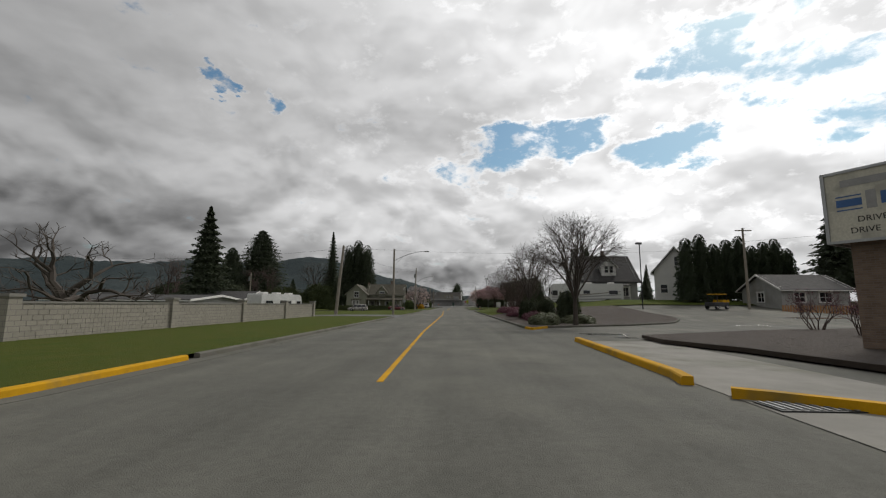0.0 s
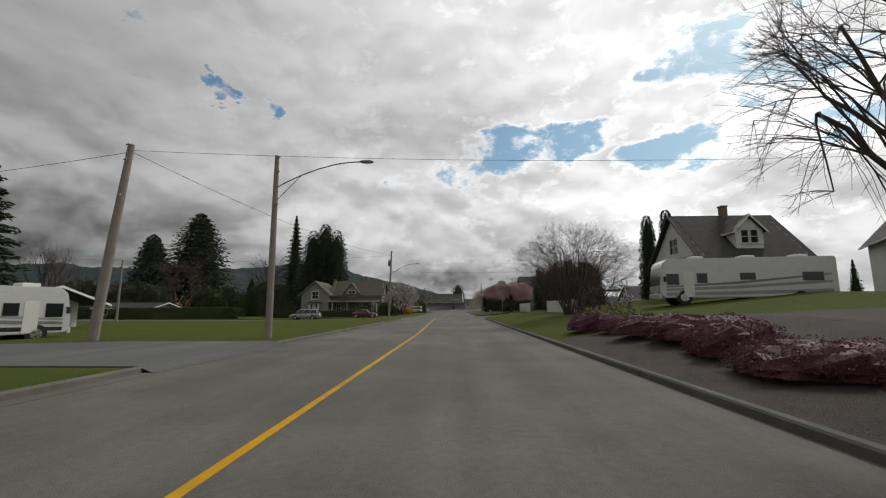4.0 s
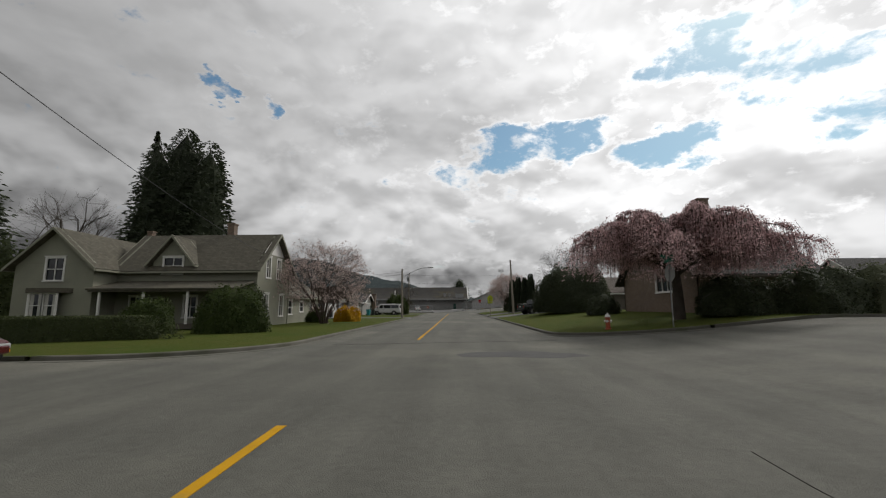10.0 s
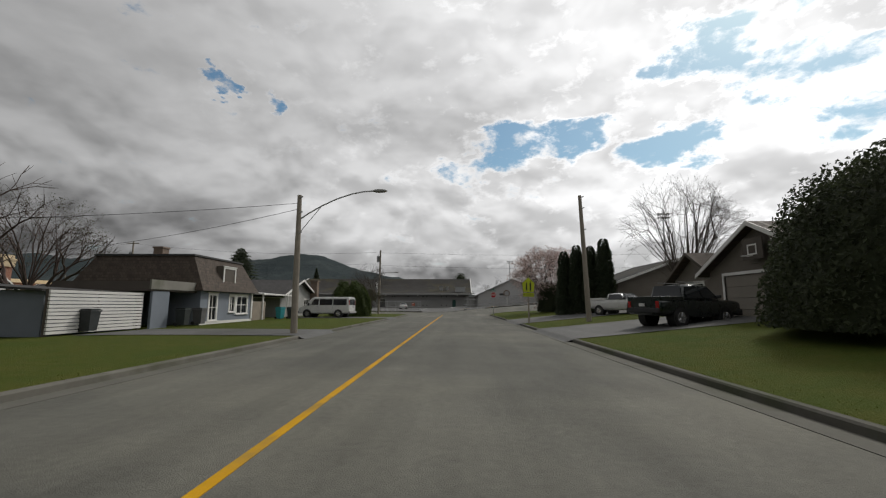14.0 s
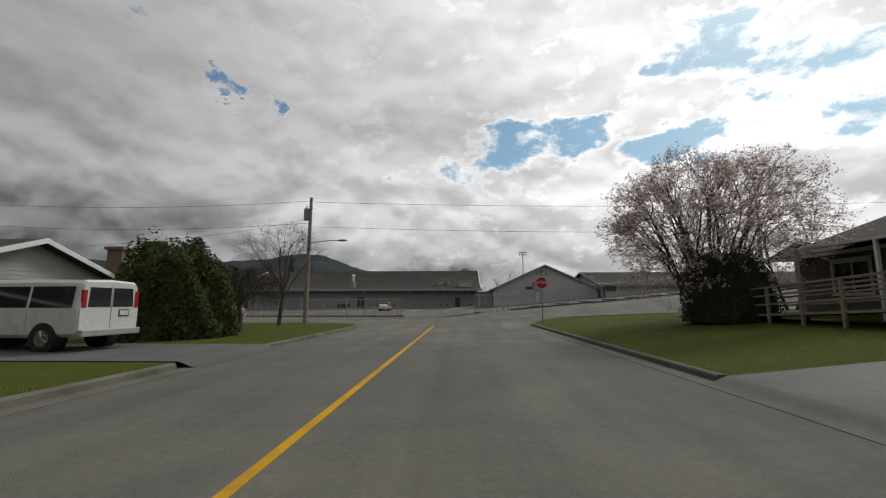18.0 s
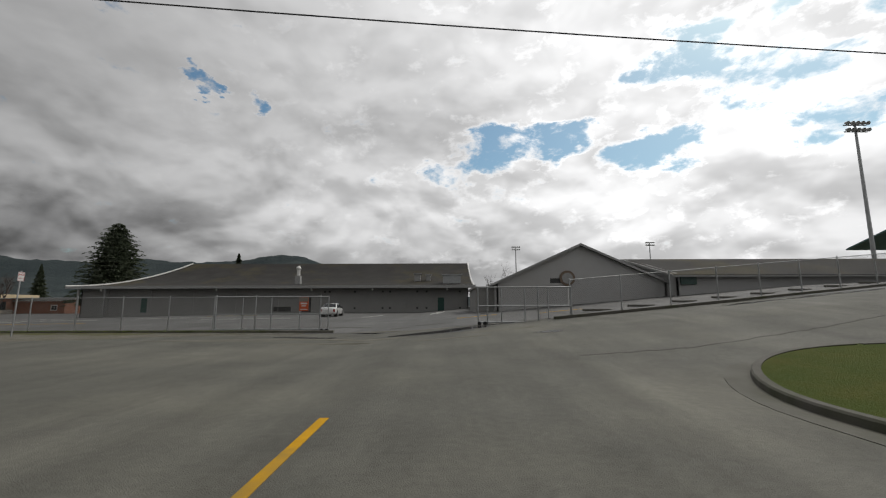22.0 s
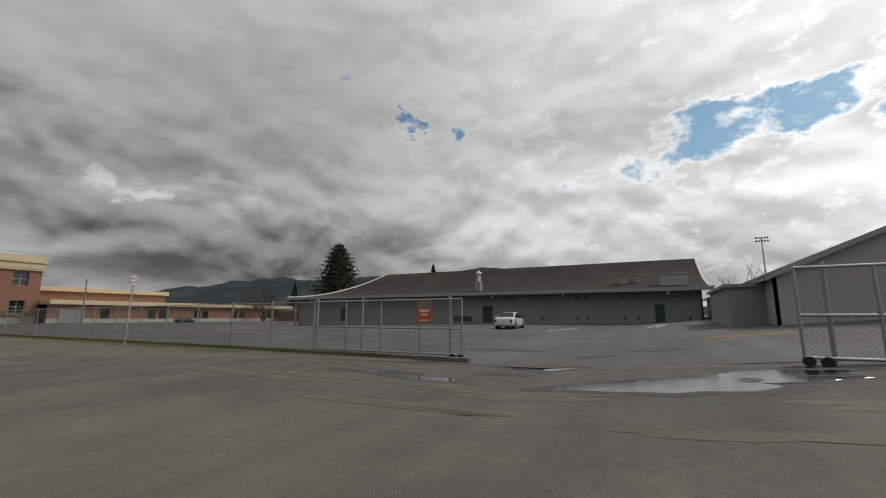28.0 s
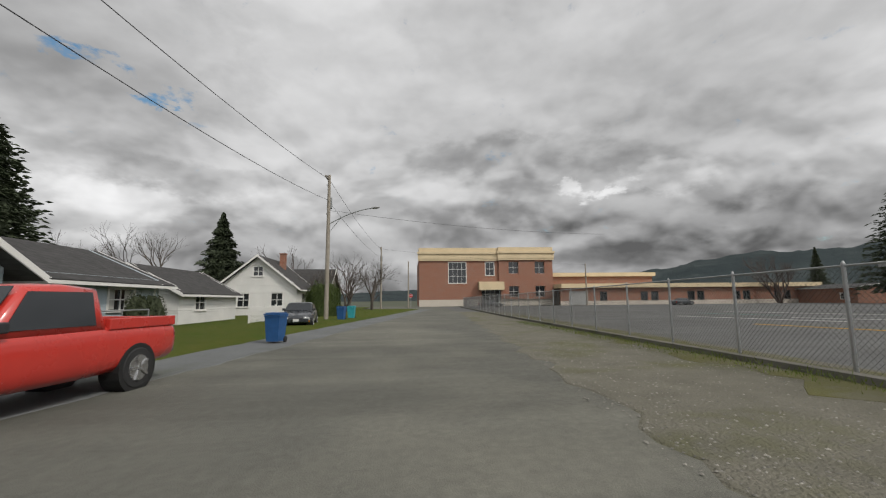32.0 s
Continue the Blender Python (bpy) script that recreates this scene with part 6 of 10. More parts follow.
# houses on the side street
def blue_house():
    h = thing("house", pose(0, 0, 0.0), "pale blue clapboard house with a grey shingle roof", "house")
    x0, x1, y0, y1 = -44.5, -33.0, 184.5, 192.2
    f = four_walls(h, x0, x1, y0, y1, 0, 2.75, M["siding_blue"], None, "x", 0.17, 0.02, north=[(1.0, 2.0, 0.3, 2.3), (3.2, 5.0, 1.15, 2.3), (7.6, 9.4, 1.15, 2.2)])
    door(h, f["north"], (1.0, 2.0, 0.3, 2.3), M["siding_dark"], "dark screen door")
    window(h, f["north"], (3.2, 5.0, 1.15, 2.3), curtain=True)
    window(h, f["north"], (7.6, 9.4, 1.15, 2.2), curtain=True)
    four_walls(h, x0 + 0.01, x1 - 0.01, y0 + 0.01, y1 - 0.01, 2.75, 2.76, M["siding_blue"], 4.5, "x", 0.17, 0.02)
    gable_roof(h, x0, x1, y0, y1, 2.75, 4.5, "x", M["shingle"], 0.6)
    # street gable wing
    gx0, gx1, gy1 = -33.0, -25.5, 194.4
    f2 = four_walls(h, gx0, gx1, y0, gy1, 0, 2.75, M["siding_blue"], 4.9, "y", 0.17, 0.02, north=[(2.0, 5.4, 0.9, 2.4)])
    window(h, f2["north"], (2.0, 5.4, 0.9, 2.4), bars=2, rails=0)
    gable_roof(h, gx0, gx1, y0, gy1, 2.75, 4.9, "y", M["shingle"], 0.7)
    for x in (-36.7, -43.9):
        bm = bmesh.new()
        tube(bm, [(x, 192.75, 2.5), (x, 192.35, 2.2), (x, 192.3, 0.2)], 0.05, 8)
        part("downpipe", bm, M["trim"], h, "white downpipe")
    # front deck with pipe railing
    d = thing("deck", pose(0, 0, 0), "low wooden front deck with a metal pipe railing", "deck")
    part("deck_floor", boxes((-36.6, -26.0, 194.5, 196.6, 0.15, 0.42)), M["concrete"], d)
    for k in range(8):
        x = -36.5 + k * 1.48
        bm = bmesh.new()
        tube(bm, [(x, 196.5, 0.3), (x, 196.5, 1.25)], 0.025, 6)
        part("post", bm, M["steel"], d)
    for z in (0.8, 1.25):
        bm = bmesh.new()
        tube(bm, [(-36.5, 196.5, z), (-26.1, 196.5, z)], 0.025, 6)
        part("rail", bm, M["steel"], d)
    # white garage beyond
    g = thing("garage", pose(0, 0, 0), "white wooden garage with a dark shingle roof", "garage")
    f = four_walls(g, -55.5, -47.0, 186.0, 192.0, 0, 2.3, M["siding_white"], 4.0, "x", 0.17, 0.02, east=[(2.4, 3.6, 1.0, 2.0)], north=[(2, 3.4, 1.0, 2.0)])
    window(g, f["east"], (2.4, 3.6, 1.0, 2.0))
    window(g, f["north"], (2, 3.4, 1.0, 2.0))
    gable_roof(g, -55.5, -47.0, 186.0, 192.0, 2.3, 4.0, "x", M["shingle"], 0.4)
    # blue-white gabled house
    b = thing("house", pose(0, 0, 0), "white-painted gabled house with a steep roof", "house")
    f = four_walls(b, -72.0, -64.5, 186.5, 194.5, 0, 3.2, M["siding_white"], 6.4, "x", 0.17, 0.02, east=[(2.0, 3.2, 1.0, 2.4), (3.5, 4.5, 4.2, 5.2), (5.4, 6.6, 1.0, 2.4)], north=[(2, 3.4, 1.0, 2.4), (5, 6.4, 1.0, 2.4)])
    for o in ((2.0, 3.2, 1.0, 2.4), (3.5, 4.5, 4.2, 5.2), (5.4, 6.6, 1.0, 2.4)):
        window(b, f["east"], o)
    for o in ((2, 3.4, 1.0, 2.4), (5, 6.4, 1.0, 2.4)):
        window(b, f["north"], o)
    gable_roof(b, -72.0, -64.5, 186.5, 194.5, 3.2, 6.4, "x", M["shingle"], 0.5)
    chimney(b, -68.5, 191.8, 5.0, 6.9, 0.6, M["brick"])
    b2 = thing("house", pose(0, 0, 0), "dark red gabled house among the trees", "house")
    four_walls(b2, -86, -78, 186, 195, 0, 3.2, M["siding_brown"], 6.2, "y", 0.2, 0.02)
    gable_roof(b2, -86, -78, 186, 195, 3.2, 6.2, "y", M["shingle"], 0.5)


blue_house()


# block wall on the left at the start
def block_wall():
    w = thing("block_wall", pose(0, 0, 0), "grey concrete block garden wall with capped pillars", "wall")
    ys = [14.8, 23.6, 31.6, 39.6, 47.4]
    x = -16.3
    rng = random.Random(5)
    for a, b in zip(ys, ys[1:]):
        bm = bmesh.new()
        for row in range(7):
            z0 = -0.1 + row * 0.22
            n = int((b - a) / 0.42)
            for k in range(n + 1):
                u0 = a + max(0, (k - (row % 2) * 0.5)) * 0.42
                u1 = min(b, a + (k + 1 - (row % 2) * 0.5) * 0.42)
                if u1 - u0 < 0.05:
                    continue
                j = rng.uniform(-0.006, 0.006)
                box(bm, x - 0.1, x + 0.1 + j, u0 + 0.006, u1 - 0.006, z0 + 0.006, z0 + 0.214)
        box(bm, x - 0.08, x + 0.085, a, b, -0.15, 1.44)
        part("panel", bm, M["block"], w)
        part("coping", boxes((x - 0.14, x + 0.14, a, b, 1.44, 1.52)), M["concrete"], w)
    for y in ys:
        p = part("pillar", boxes((x - 0.24, x + 0.24, y - 0.24, y + 0.24, -0.15, 1.68)), M["block"], w)
        part("cap", boxes((x - 0.3, x + 0.3, y - 0.3, y + 0.3, 1.68, 1.80)), M["concrete"], p)
    # return along the drive at the near end
    bm = boxes((-40.0, x - 0.24, 14.7, 14.9, -0.3, 1.44), (-40.0, x - 0.24, 14.66, 14.94, 1.44, 1.52))
    part("return_panel", bm, M["block"], w)
    # low roofs behind the wall
    r = thing("house", pose(0, 0, -0.3), "low flat-roofed building behind the block wall", "house")
    four_walls(r, -40, -26, 40, 50, 0, 2.2, M["siding_grey"], 2.7, "x", 0.3, 0.01)
    gable_roof(r, -40, -26, 40, 50, 2.2, 2.7, "x", M["shingle"], 0.5)
    p = thing("porch_house", pose(0, 0, -0.3), "white bungalow with a porch on square posts", "house")
    four_walls(p, -46, -38, 70, 79, 0, 2.5, M["siding_white"], 4.0, "x", 0.2, 0.015)
    gable_roof(p, -46, -36, 69.4, 79.6, 2.5, 4.0, "x", M["shingle"], 0.5)
    for y in (69.8, 72.5, 75.5, 79):
        part("porch_post", boxes((-36.2, -36.0, y - 0.1, y + 0.1, 0, 2.45)), M["trim"], p)


block_wall()


def far_houses():
    for x, y, w_, d, e, r, mat, al, lab in ((46, 146, 10, 9, 3.2, 6.4, "siding_white", "x", "white gabled house up the side street"), (-72, 119, 12, 8, 2.4, 3.4, "siding_brown", "x", "low brown house across the field"),
                                            (-95, 105, 12, 9, 2.8, 4.6, "siding_brown", "x", "low brown house across the field"), (52, 36, 14, 10, 4.5, 5.0, "siding_dark", "x", "flat-roofed dark brick building by the lot"), (40, 52, 8, 7, 2.8, 4.6, "siding_grey", "x", "small grey house behind the cedar fence"),
                                            (-140, 160, 12, 10, 3, 5.5, "siding_grey", "y", "grey house among the trees"), (-130, 300, 30, 12, 3.6, 4.4, "brick", "x", "low brick building beyond the lot")):
        z = G(x, y) - 0.1
        h = thing("house", pose(x, y, z), lab, "house")
        f = four_walls(h, 0, w_, 0, d, -0.2, e, M[mat], r, al, 0.2, 0.015, south=[(1.5, 2.8, 1.0, 2.2), (w_ - 3.5, w_ - 2.0, 1.0, 2.2)], west=[(d / 2 - 0.6, d / 2 + 0.6, 1.0, 2.2)])
        for o in ((1.5, 2.8, 1.0, 2.2), (w_ - 3.5, w_ - 2.0, 1.0, 2.2)):
            window(h, f["south"], o)
        window(h, f["west"], (d / 2 - 0.6, d / 2 + 0.6, 1.0, 2.2))
        gable_roof(h, 0, w_, 0, d, e, r, al, M["shingle"], 0.5)


far_houses()


# covered grandstand and floodlight masts behind the hall
def grandstand():
    h = thing("grandstand", pose(0, 0, 2.0), "covered grandstand with a green metal roof", "grandstand")
    part("stand_body", boxes((64, 110, 238, 252, -1.5, 5.0)), M["hall_wall"], h)
    bm = bmesh.new()
    slab(bm, (62, 245, 11.0), (112, 245, 11.0), (112, 235, 8.2), (62, 235, 8.2), 0.2)
    slab(bm, (62, 245, 11.0), (112, 245, 11.0), (112, 254, 8.2), (62, 254, 8.2), 0.2)
    part("roof", bm, M["roof_green"], h, "green metal roof")
    for k in range(9):
        x = 64 + k * 5.6
        bm = bmesh.new()
        tube(bm, [(x, 238.3, 5.0), (x, 238.3, 8.9)], 0.14, 6)
        tube(bm, [(x, 238.3, 7.4), (x + 1.6, 238.3, 9.0)], 0.09, 6)
        tube(bm, [(x, 238.3, 7.4), (x - 1.6, 238.3, 9.0)], 0.09, 6)
        part("truss_post", bm, M["fence_wood"], h)
    for x, y, ht in ((52.4, 240.8, 23.6), (70, 330, 22), (26, 340, 22)):
        m_ = thing("floodlight_mast", pose(x, y, 1.0), "tall steel mast with a rack of floodlights", "floodlight", "field floodlights")
        bm = bmesh.new()
        tube(bm, [(0, 0, 0), (0, 0, ht)], [0.28, 0.14], 10)
        part("mast", bm, M["steel"], m_)
        for row in range(2):
            part("crossarm", boxes((-1.5, 1.5, -0.06, 0.06, ht - 0.2 - row * 0.9, ht - 0.08 - row * 0.9)), M["steel"], m_)
            for k in range(5):
                bm = bmesh.new()
                u = -1.3 + k * 0.65
                tube(bm, [(u, -0.1, ht + 0.1 - row * 0.9), (u, -0.5, ht - 0.05 - row * 0.9)], [0.12, 0.26], 10)
                part("lamp", bm, M["gutter"], m_)


grandstand()

# ---- poles, wires, signs, fences ----
def utility_pole(x, y, h, label, lean=(0, 0), lamp=None, can=None, arms=0, r=0.15):
    z = G(x, y) + 0.05
    p = thing("utility_pole", pose(x, y, z), label, "utility pole", "wooden utility poles")
    tip = (lean[0], lean[1], h)
    bm = bmesh.new()
    tube(bm, [(0, 0, -0.3), (lean[0] * 0.5, lean[1] * 0.5, h * 0.5), tip], [r * 1.15, r, r * 0.72], 12)
    part("pole", bm, M["wood"], p)
    if lamp:
        zl, (dx, dy), rise = lamp[0], lamp[1], lamp[2]
        b = Vector((lean[0] * zl / h, lean[1] * zl / h, zl))
        pts = [b + Vector((dx * s, dy * s, rise * math.sin(s * math.pi / 2) ** 0.9)) for s in (0, 0.12, 0.3, 0.5, 0.7, 0.85, 1.0)]
        bm = bmesh.new()
        tube(bm, pts, 0.035, 8)
        tube(bm, [b + Vector((0, 0, -0.7)), pts[2]], 0.018, 6)
        arm = part("lamp_arm", bm, M["steel"], p, "curved steel lamp arm")
        d = Vector((dx, dy, 0)).normalized()
        bm = bmesh.new()
        bmesh.ops.create_uvsphere(bm, u_segments=14, v_segments=8, radius=1.0, matrix=Matrix.LocRotScale(pts[-1] + d * 0.25, d.to_track_quat("X", "Z"), (0.38, 0.16, 0.09)))
        head = part("lamp_head", bm, M["gutter"], arm, "cobra-head street lamp", True)
    if can:
        bm = bmesh.new()
        cx = -0.32
        tube(bm, [(cx + lean[0], lean[1], can - 0.45), (cx + lean[0], lean[1], can + 0.4), (cx + lean[0], lean[1], can + 0.48)], [0.2, 0.2, 0.12], 14)
        t = part("transformer", bm, M["transformer"], p, "grey transformer can")
        bm = bmesh.new()
        tube(bm, [(cx + lean[0], lean[1], can + 0.48), (cx + lean[0], lean[1], can + 0.7)], 0.04, 6)
        part("bushing", bm, M["gutter"], t)
        part("bracket", boxes((cx + lean[0] + 0.15, lean[0], -0.04 + lean[1], 0.04 + lean[1], can - 0.1, can + 0.1)), M["steel"], t)
    for k in range(arms):
        za = h - 0.4 - k * 0.9
        bm = boxes((-1.0, 1.0, -0.16, -0.05, za, za + 0.12))
        bmesh.ops.translate(bm, verts=bm.verts, vec=(lean[0] * za / h, lean[1] * za / h, 0))
        arm = part("crossarm", bm, M["wood"], p)
    for zz in (h - 0.15, h - 0.9, h * 0.72):
        bm = bmesh.new()
        tube(bm, [(0.05 + lean[0] * zz / h, -r * 0.8, zz), (0.22 + lean[0] * zz / h, -r * 0.9, zz + 0.05)], 0.035, 6)
        part("insulator", bm, M["gutter"], p)
    return p


utility_pole(-16.2, 56.5, 9.6, "thick leaning wooden utility pole at the lawn's edge", (0.7, 0.2), r=0.2)
utility_pole(-8.5, 57.6, 9.2, "wooden street-lamp pole beside the drive", (-0.05, 0), (7.5, (4.3, 0.2), 1.4))
utility_pole(-9.7, 100.9, 10.3, "wooden utility pole with transformer and street lamp at the corner", (0.25, 0.1), (6.6, (3.9, 0.3), 1.75), 8.4)
utility_pole(-7.8, 155.2, 6.75, "short wooden street-lamp pole beside the driveway", (-0.05, 0), (5.5, (3.7, 0.0), 1.45), r=0.14)
utility_pole(-11.7, 197.0, 9.5, "wooden utility pole with transformer on the corner lawn", (0.1, 0.0), (6.0, (2.2, 0.3), 0.25), 8.2)
utility_pole(-52.3, 200.0, 11.4, "wooden utility pole with street lamp by the shoulder", (0, 0), (7.4, (2.0, 3.6), 0.9), 9.2, 1)
utility_pole(8.4, 163.0, 8.4, "slightly leaning wooden pole beside the driveway", (-0.3, 0))
utility_pole(-48, 96, 9, "distant wooden utility pole across the field", (0, 0), None, 7.5)
utility_pole(-90, 201.5, 10.5, "distant wooden utility pole on the side street", (0, 0), None, 8.5, 1)
utility_pole(-106, 206.0, 9.5, "distant wooden pole before the school", (0, 0))
utility_pole(-106, 244.0, 9.0, "distant wooden pole before the school wing", (0, 0))
utility_pole(36, 52, 10, "wooden utility pole by the parking lot", (0, 0), None, None, 1)


def cable(a, b, sag, r=0.012):
    a, b = Vector(a), Vector(b)
    bm = bmesh.new()
    n = 20
    tube(bm, [a.lerp(b, k / n) - Vector((0, 0, sag * 4 * (k / n) * (1 - k / n))) for k in range(n + 1)], r, 4, False)
    return tagged(part("overhead_cable", bm, M["cable"]), "black overhead cable between poles", "cable", "overhead cables")


for a, b, s, r in (((-15.6, 56.7, 9.3), (-9.5, 101, 9.8), 0.9, 0.014), ((-15.5, 56.7, 9.3), (38, 58.0, 9.6), 0.8, 0.010), ((-15.6, 56.7, 9.2), (-60, 62, 8.5), 0.8, 0.012), ((-9.5, 101, 7.2), (30, 107.5, 8.8), 0.7, 0.012),
                   ((-9.5, 101, 7.4), (-16.5, 133, 6.0), 0.5, 0.012), ((-9.5, 101, 9.7), (-60, 97, 9.2), 0.8, 0.012), ((-7.9, 155.2, 6.4), (-40, 150, 5.2), 0.7, 0.012), ((-7.9, 155.2, 6.1), (-30, 163, 5.0), 0.4, 0.012), 
                   ((-11.4, 197.0, 9.2), (60, 203, 11.0), 0.8, 0.014), ((-11.4, 197.0, 7.3), (60, 203.6, 9.0), 0.9, 0.014), ((-11.4, 197.0, 9.3), (-52.3, 200, 11.1), 0.8, 0.014), ((-11.4, 197.0, 7.6), (-52.3, 200, 9.4), 0.9, 0.014), ((-52.3, 200, 11.1), (-90, 201.5, 10.2), 0.6, 0.014), ((-52.3, 200, 9.3), (-90, 201.5, 8.8), 0.6, 0.014),
                   ((-11.4, 197.0, 8.0), (-17.5, 185, 4.2), 0.3, 0.01), ((-52.3, 200, 8.6), (-60, 226, 8.0), 0.4, 0.012), ((-90, 201.5, 10.2), (-106, 244, 8.8), 0.4, 0.012), ((36, 52, 9.6), (60, 10, 9.6), 0.6, 0.012)):
    cable(a, b, s, r)


lp = thing("lot_lamp", pose(22.7, 51.0, G(22.7, 51.0)), "slender dark parking lot lamp post with a box floodlight", "lamp post")
bm = bmesh.new()
tube(bm, [(0, 0, -0.2), (0, 0, 7.9)], [0.08, 0.06], 8)
part("post", bm, M["black"], lp)
part("floodlight", boxes((-0.45, 0.25, -0.18, 0.18, 7.9, 8.12), bevel=0.03), M["grey_plastic"], lp, "grey box floodlight")


def sign_post(x, y, h, name, label, category, turn=0.0, wood=False, lean=0.0):
    s = thing(name, pose(x, y, G(x, y) + 0.13, 0, lean, turn), label, category)
    bm = boxes((-0.045, 0.045, -0.02, 0.045, -0.2, h)) if wood else boxes((-0.03, 0.03, 0.0, 0.012, -0.2, h), (-0.03, -0.022, 0.012, 0.035, -0.2, h), (0.022, 0.03, 0.012, 0.035, -0.2, h))
    part("post", bm, M["fence_wood"] if wood else M["steel"], s)
    return s


def octagon(r, y0, y1, z):
    bm = bmesh.new()
    prism(bm, [(r * math.cos(radians(22.5 + 45 * k)), r * math.sin(radians(22.5 + 45 * k))) for k in range(8)], -y1, -y0, pose(0, 0, z, 90))
    return bm


def stop_sign(x, y, zc, turn, blades=False, label="red octagonal stop sign on a steel post"):
    s = sign_post(x, y, zc + 0.45, "stop_sign", label, "sign", turn)
    part("panel", octagon(0.41, -0.012, -0.006, zc), M["sign_white"], s)
    part("face", octagon(0.385, -0.018, -0.0121, zc), M["sign_red"], s)
    part("back", octagon(0.41, -0.005, 0.0, zc), M["sign_grey"], s)
    lettering("stop_word", "STOP", 0.285, Matrix.Translation((0, -0.021, zc)), M["sign_white"], s, "white STOP lettering")
    if blades:
        for k, (dz, tr) in enumerate(((0.58, 0), (0.76, 90))):
            bm = boxes((-0.38, 0.38, -0.008, 0.008, -0.085, 0.085))
            bmesh.ops.transform(bm, matrix=pose(0, 0, zc + dz, 0, 0, tr), verts=bm.verts)
            b = part("street_name_blade", bm, M["sign_green"], s, "green street name blade")
            bm = boxes((-0.28, 0.28, -0.012, -0.0085, -0.03, 0.035))
            bmesh.ops.transform(bm, matrix=pose(0, 0, zc + dz, 0, 0, tr), verts=bm.verts)
            part("name_bar", bm, M["sign_white"], b)
    return s


stop_sign(5.0, 194.3, 2.75, 8, True, "red stop sign under two green street name blades")
s = stop_sign(-12.6, 103.4, 2.25, 178, False, "stop sign on the corner, its grey back showing")
stop_sign(9.4, 117.7, 2.45, 95, True, "stop sign with street name blades on the side street corner")
stop_sign(-104, 206.5, 2.3, 90, False, "red stop sign before the school")


def school_sign():
    x, y = 5.1, 166.3
    s = sign_post(x, y, 3.3, "school_sign", "yellow-green pentagon school crossing sign on a wooden post", "sign", 4, True)
    zc = 2.75

    def penta(k):
        return [(0, 0.62 * k), (0.46 * k, 0.2 * k), (0.40 * k, -0.46 * k), (-0.40 * k, -0.46 * k), (-0.46 * k, 0.2 * k)]
    for k, y0, mat, nm in ((1.0, -0.030, "black", "panel"), (0.965, -0.034, "sign_yellow", "face")):
        bm = bmesh.new()
        prism(bm, penta(k), 0, 0.006, Matrix.Translation((0, y0, zc)) @ pose(0, 0, 0, 90))
        part(nm, bm, M[nm == "panel" and "black" or mat], s)
    # two plain walking shapes as upright bars
    bm = boxes((-0.19, -0.09, -0.044, -0.0405, zc - 0.33, zc + 0.12), (-0.175, -0.105, -0.044, -0.0405, zc + 0.15, zc + 0.23), (0.09, 0.21, -0.044, -0.0405, zc - 0.36, zc + 0.20), (0.11, 0.19, -0.044, -0.0405, zc + 0.23, zc + 0.32))
    part("symbol", bm, M["black"], s, "plain black symbol bars")
    bm = boxes((-0.42, 0.42, -0.036, -0.030, zc - 0.80, zc - 0.50))
    p = part("plaque", bm, M["black"], s)
    part("plaque_face", boxes((-0.405, 0.405, -0.0395, -0.0362, zc - 0.785, zc - 0.515)), M["sign_yellow"], p)
    lettering("school_word", "SCHOOL", 0.2, Matrix.Translation((0, -0.043, zc - 0.65)), M["black"], s, "black SCHOOL lettering")


school_sign()


def no_parking():
    x, y = -21.9, 211.2
    s = sign_post(x, y, 3.15, "no_parking_sign", "white no-parking sign on a steel post", "sign", 86, False, 1.2)
    part("panel", boxes((-0.155, 0.155, -0.012, -0.004, 2.62, 3.08), bevel=0.0), M["sign_white"], s)
    bm = boxes((-0.145, 0.145, -0.0145, -0.0122, 2.63, 2.642), (-0.145, 0.145, -0.0145, -0.0122, 3.058, 3.07), (-0.145, -0.133, -0.0145, -0.0122, 2.642, 3.058), (0.133, 0.145, -0.0145, -0.0122, 2.642, 3.058))
    part("border", bm, M["sign_red"], s)
    lettering("word", "NO", 0.145, Matrix.Translation((0, -0.016, 2.945)), M["sign_red"], s, "red NO lettering")
    lettering("word", "PARKING", 0.066, Matrix.Translation((0, -0.016, 2.76)), M["sign_red"], s, "red PARKING lettering")


no_parking()


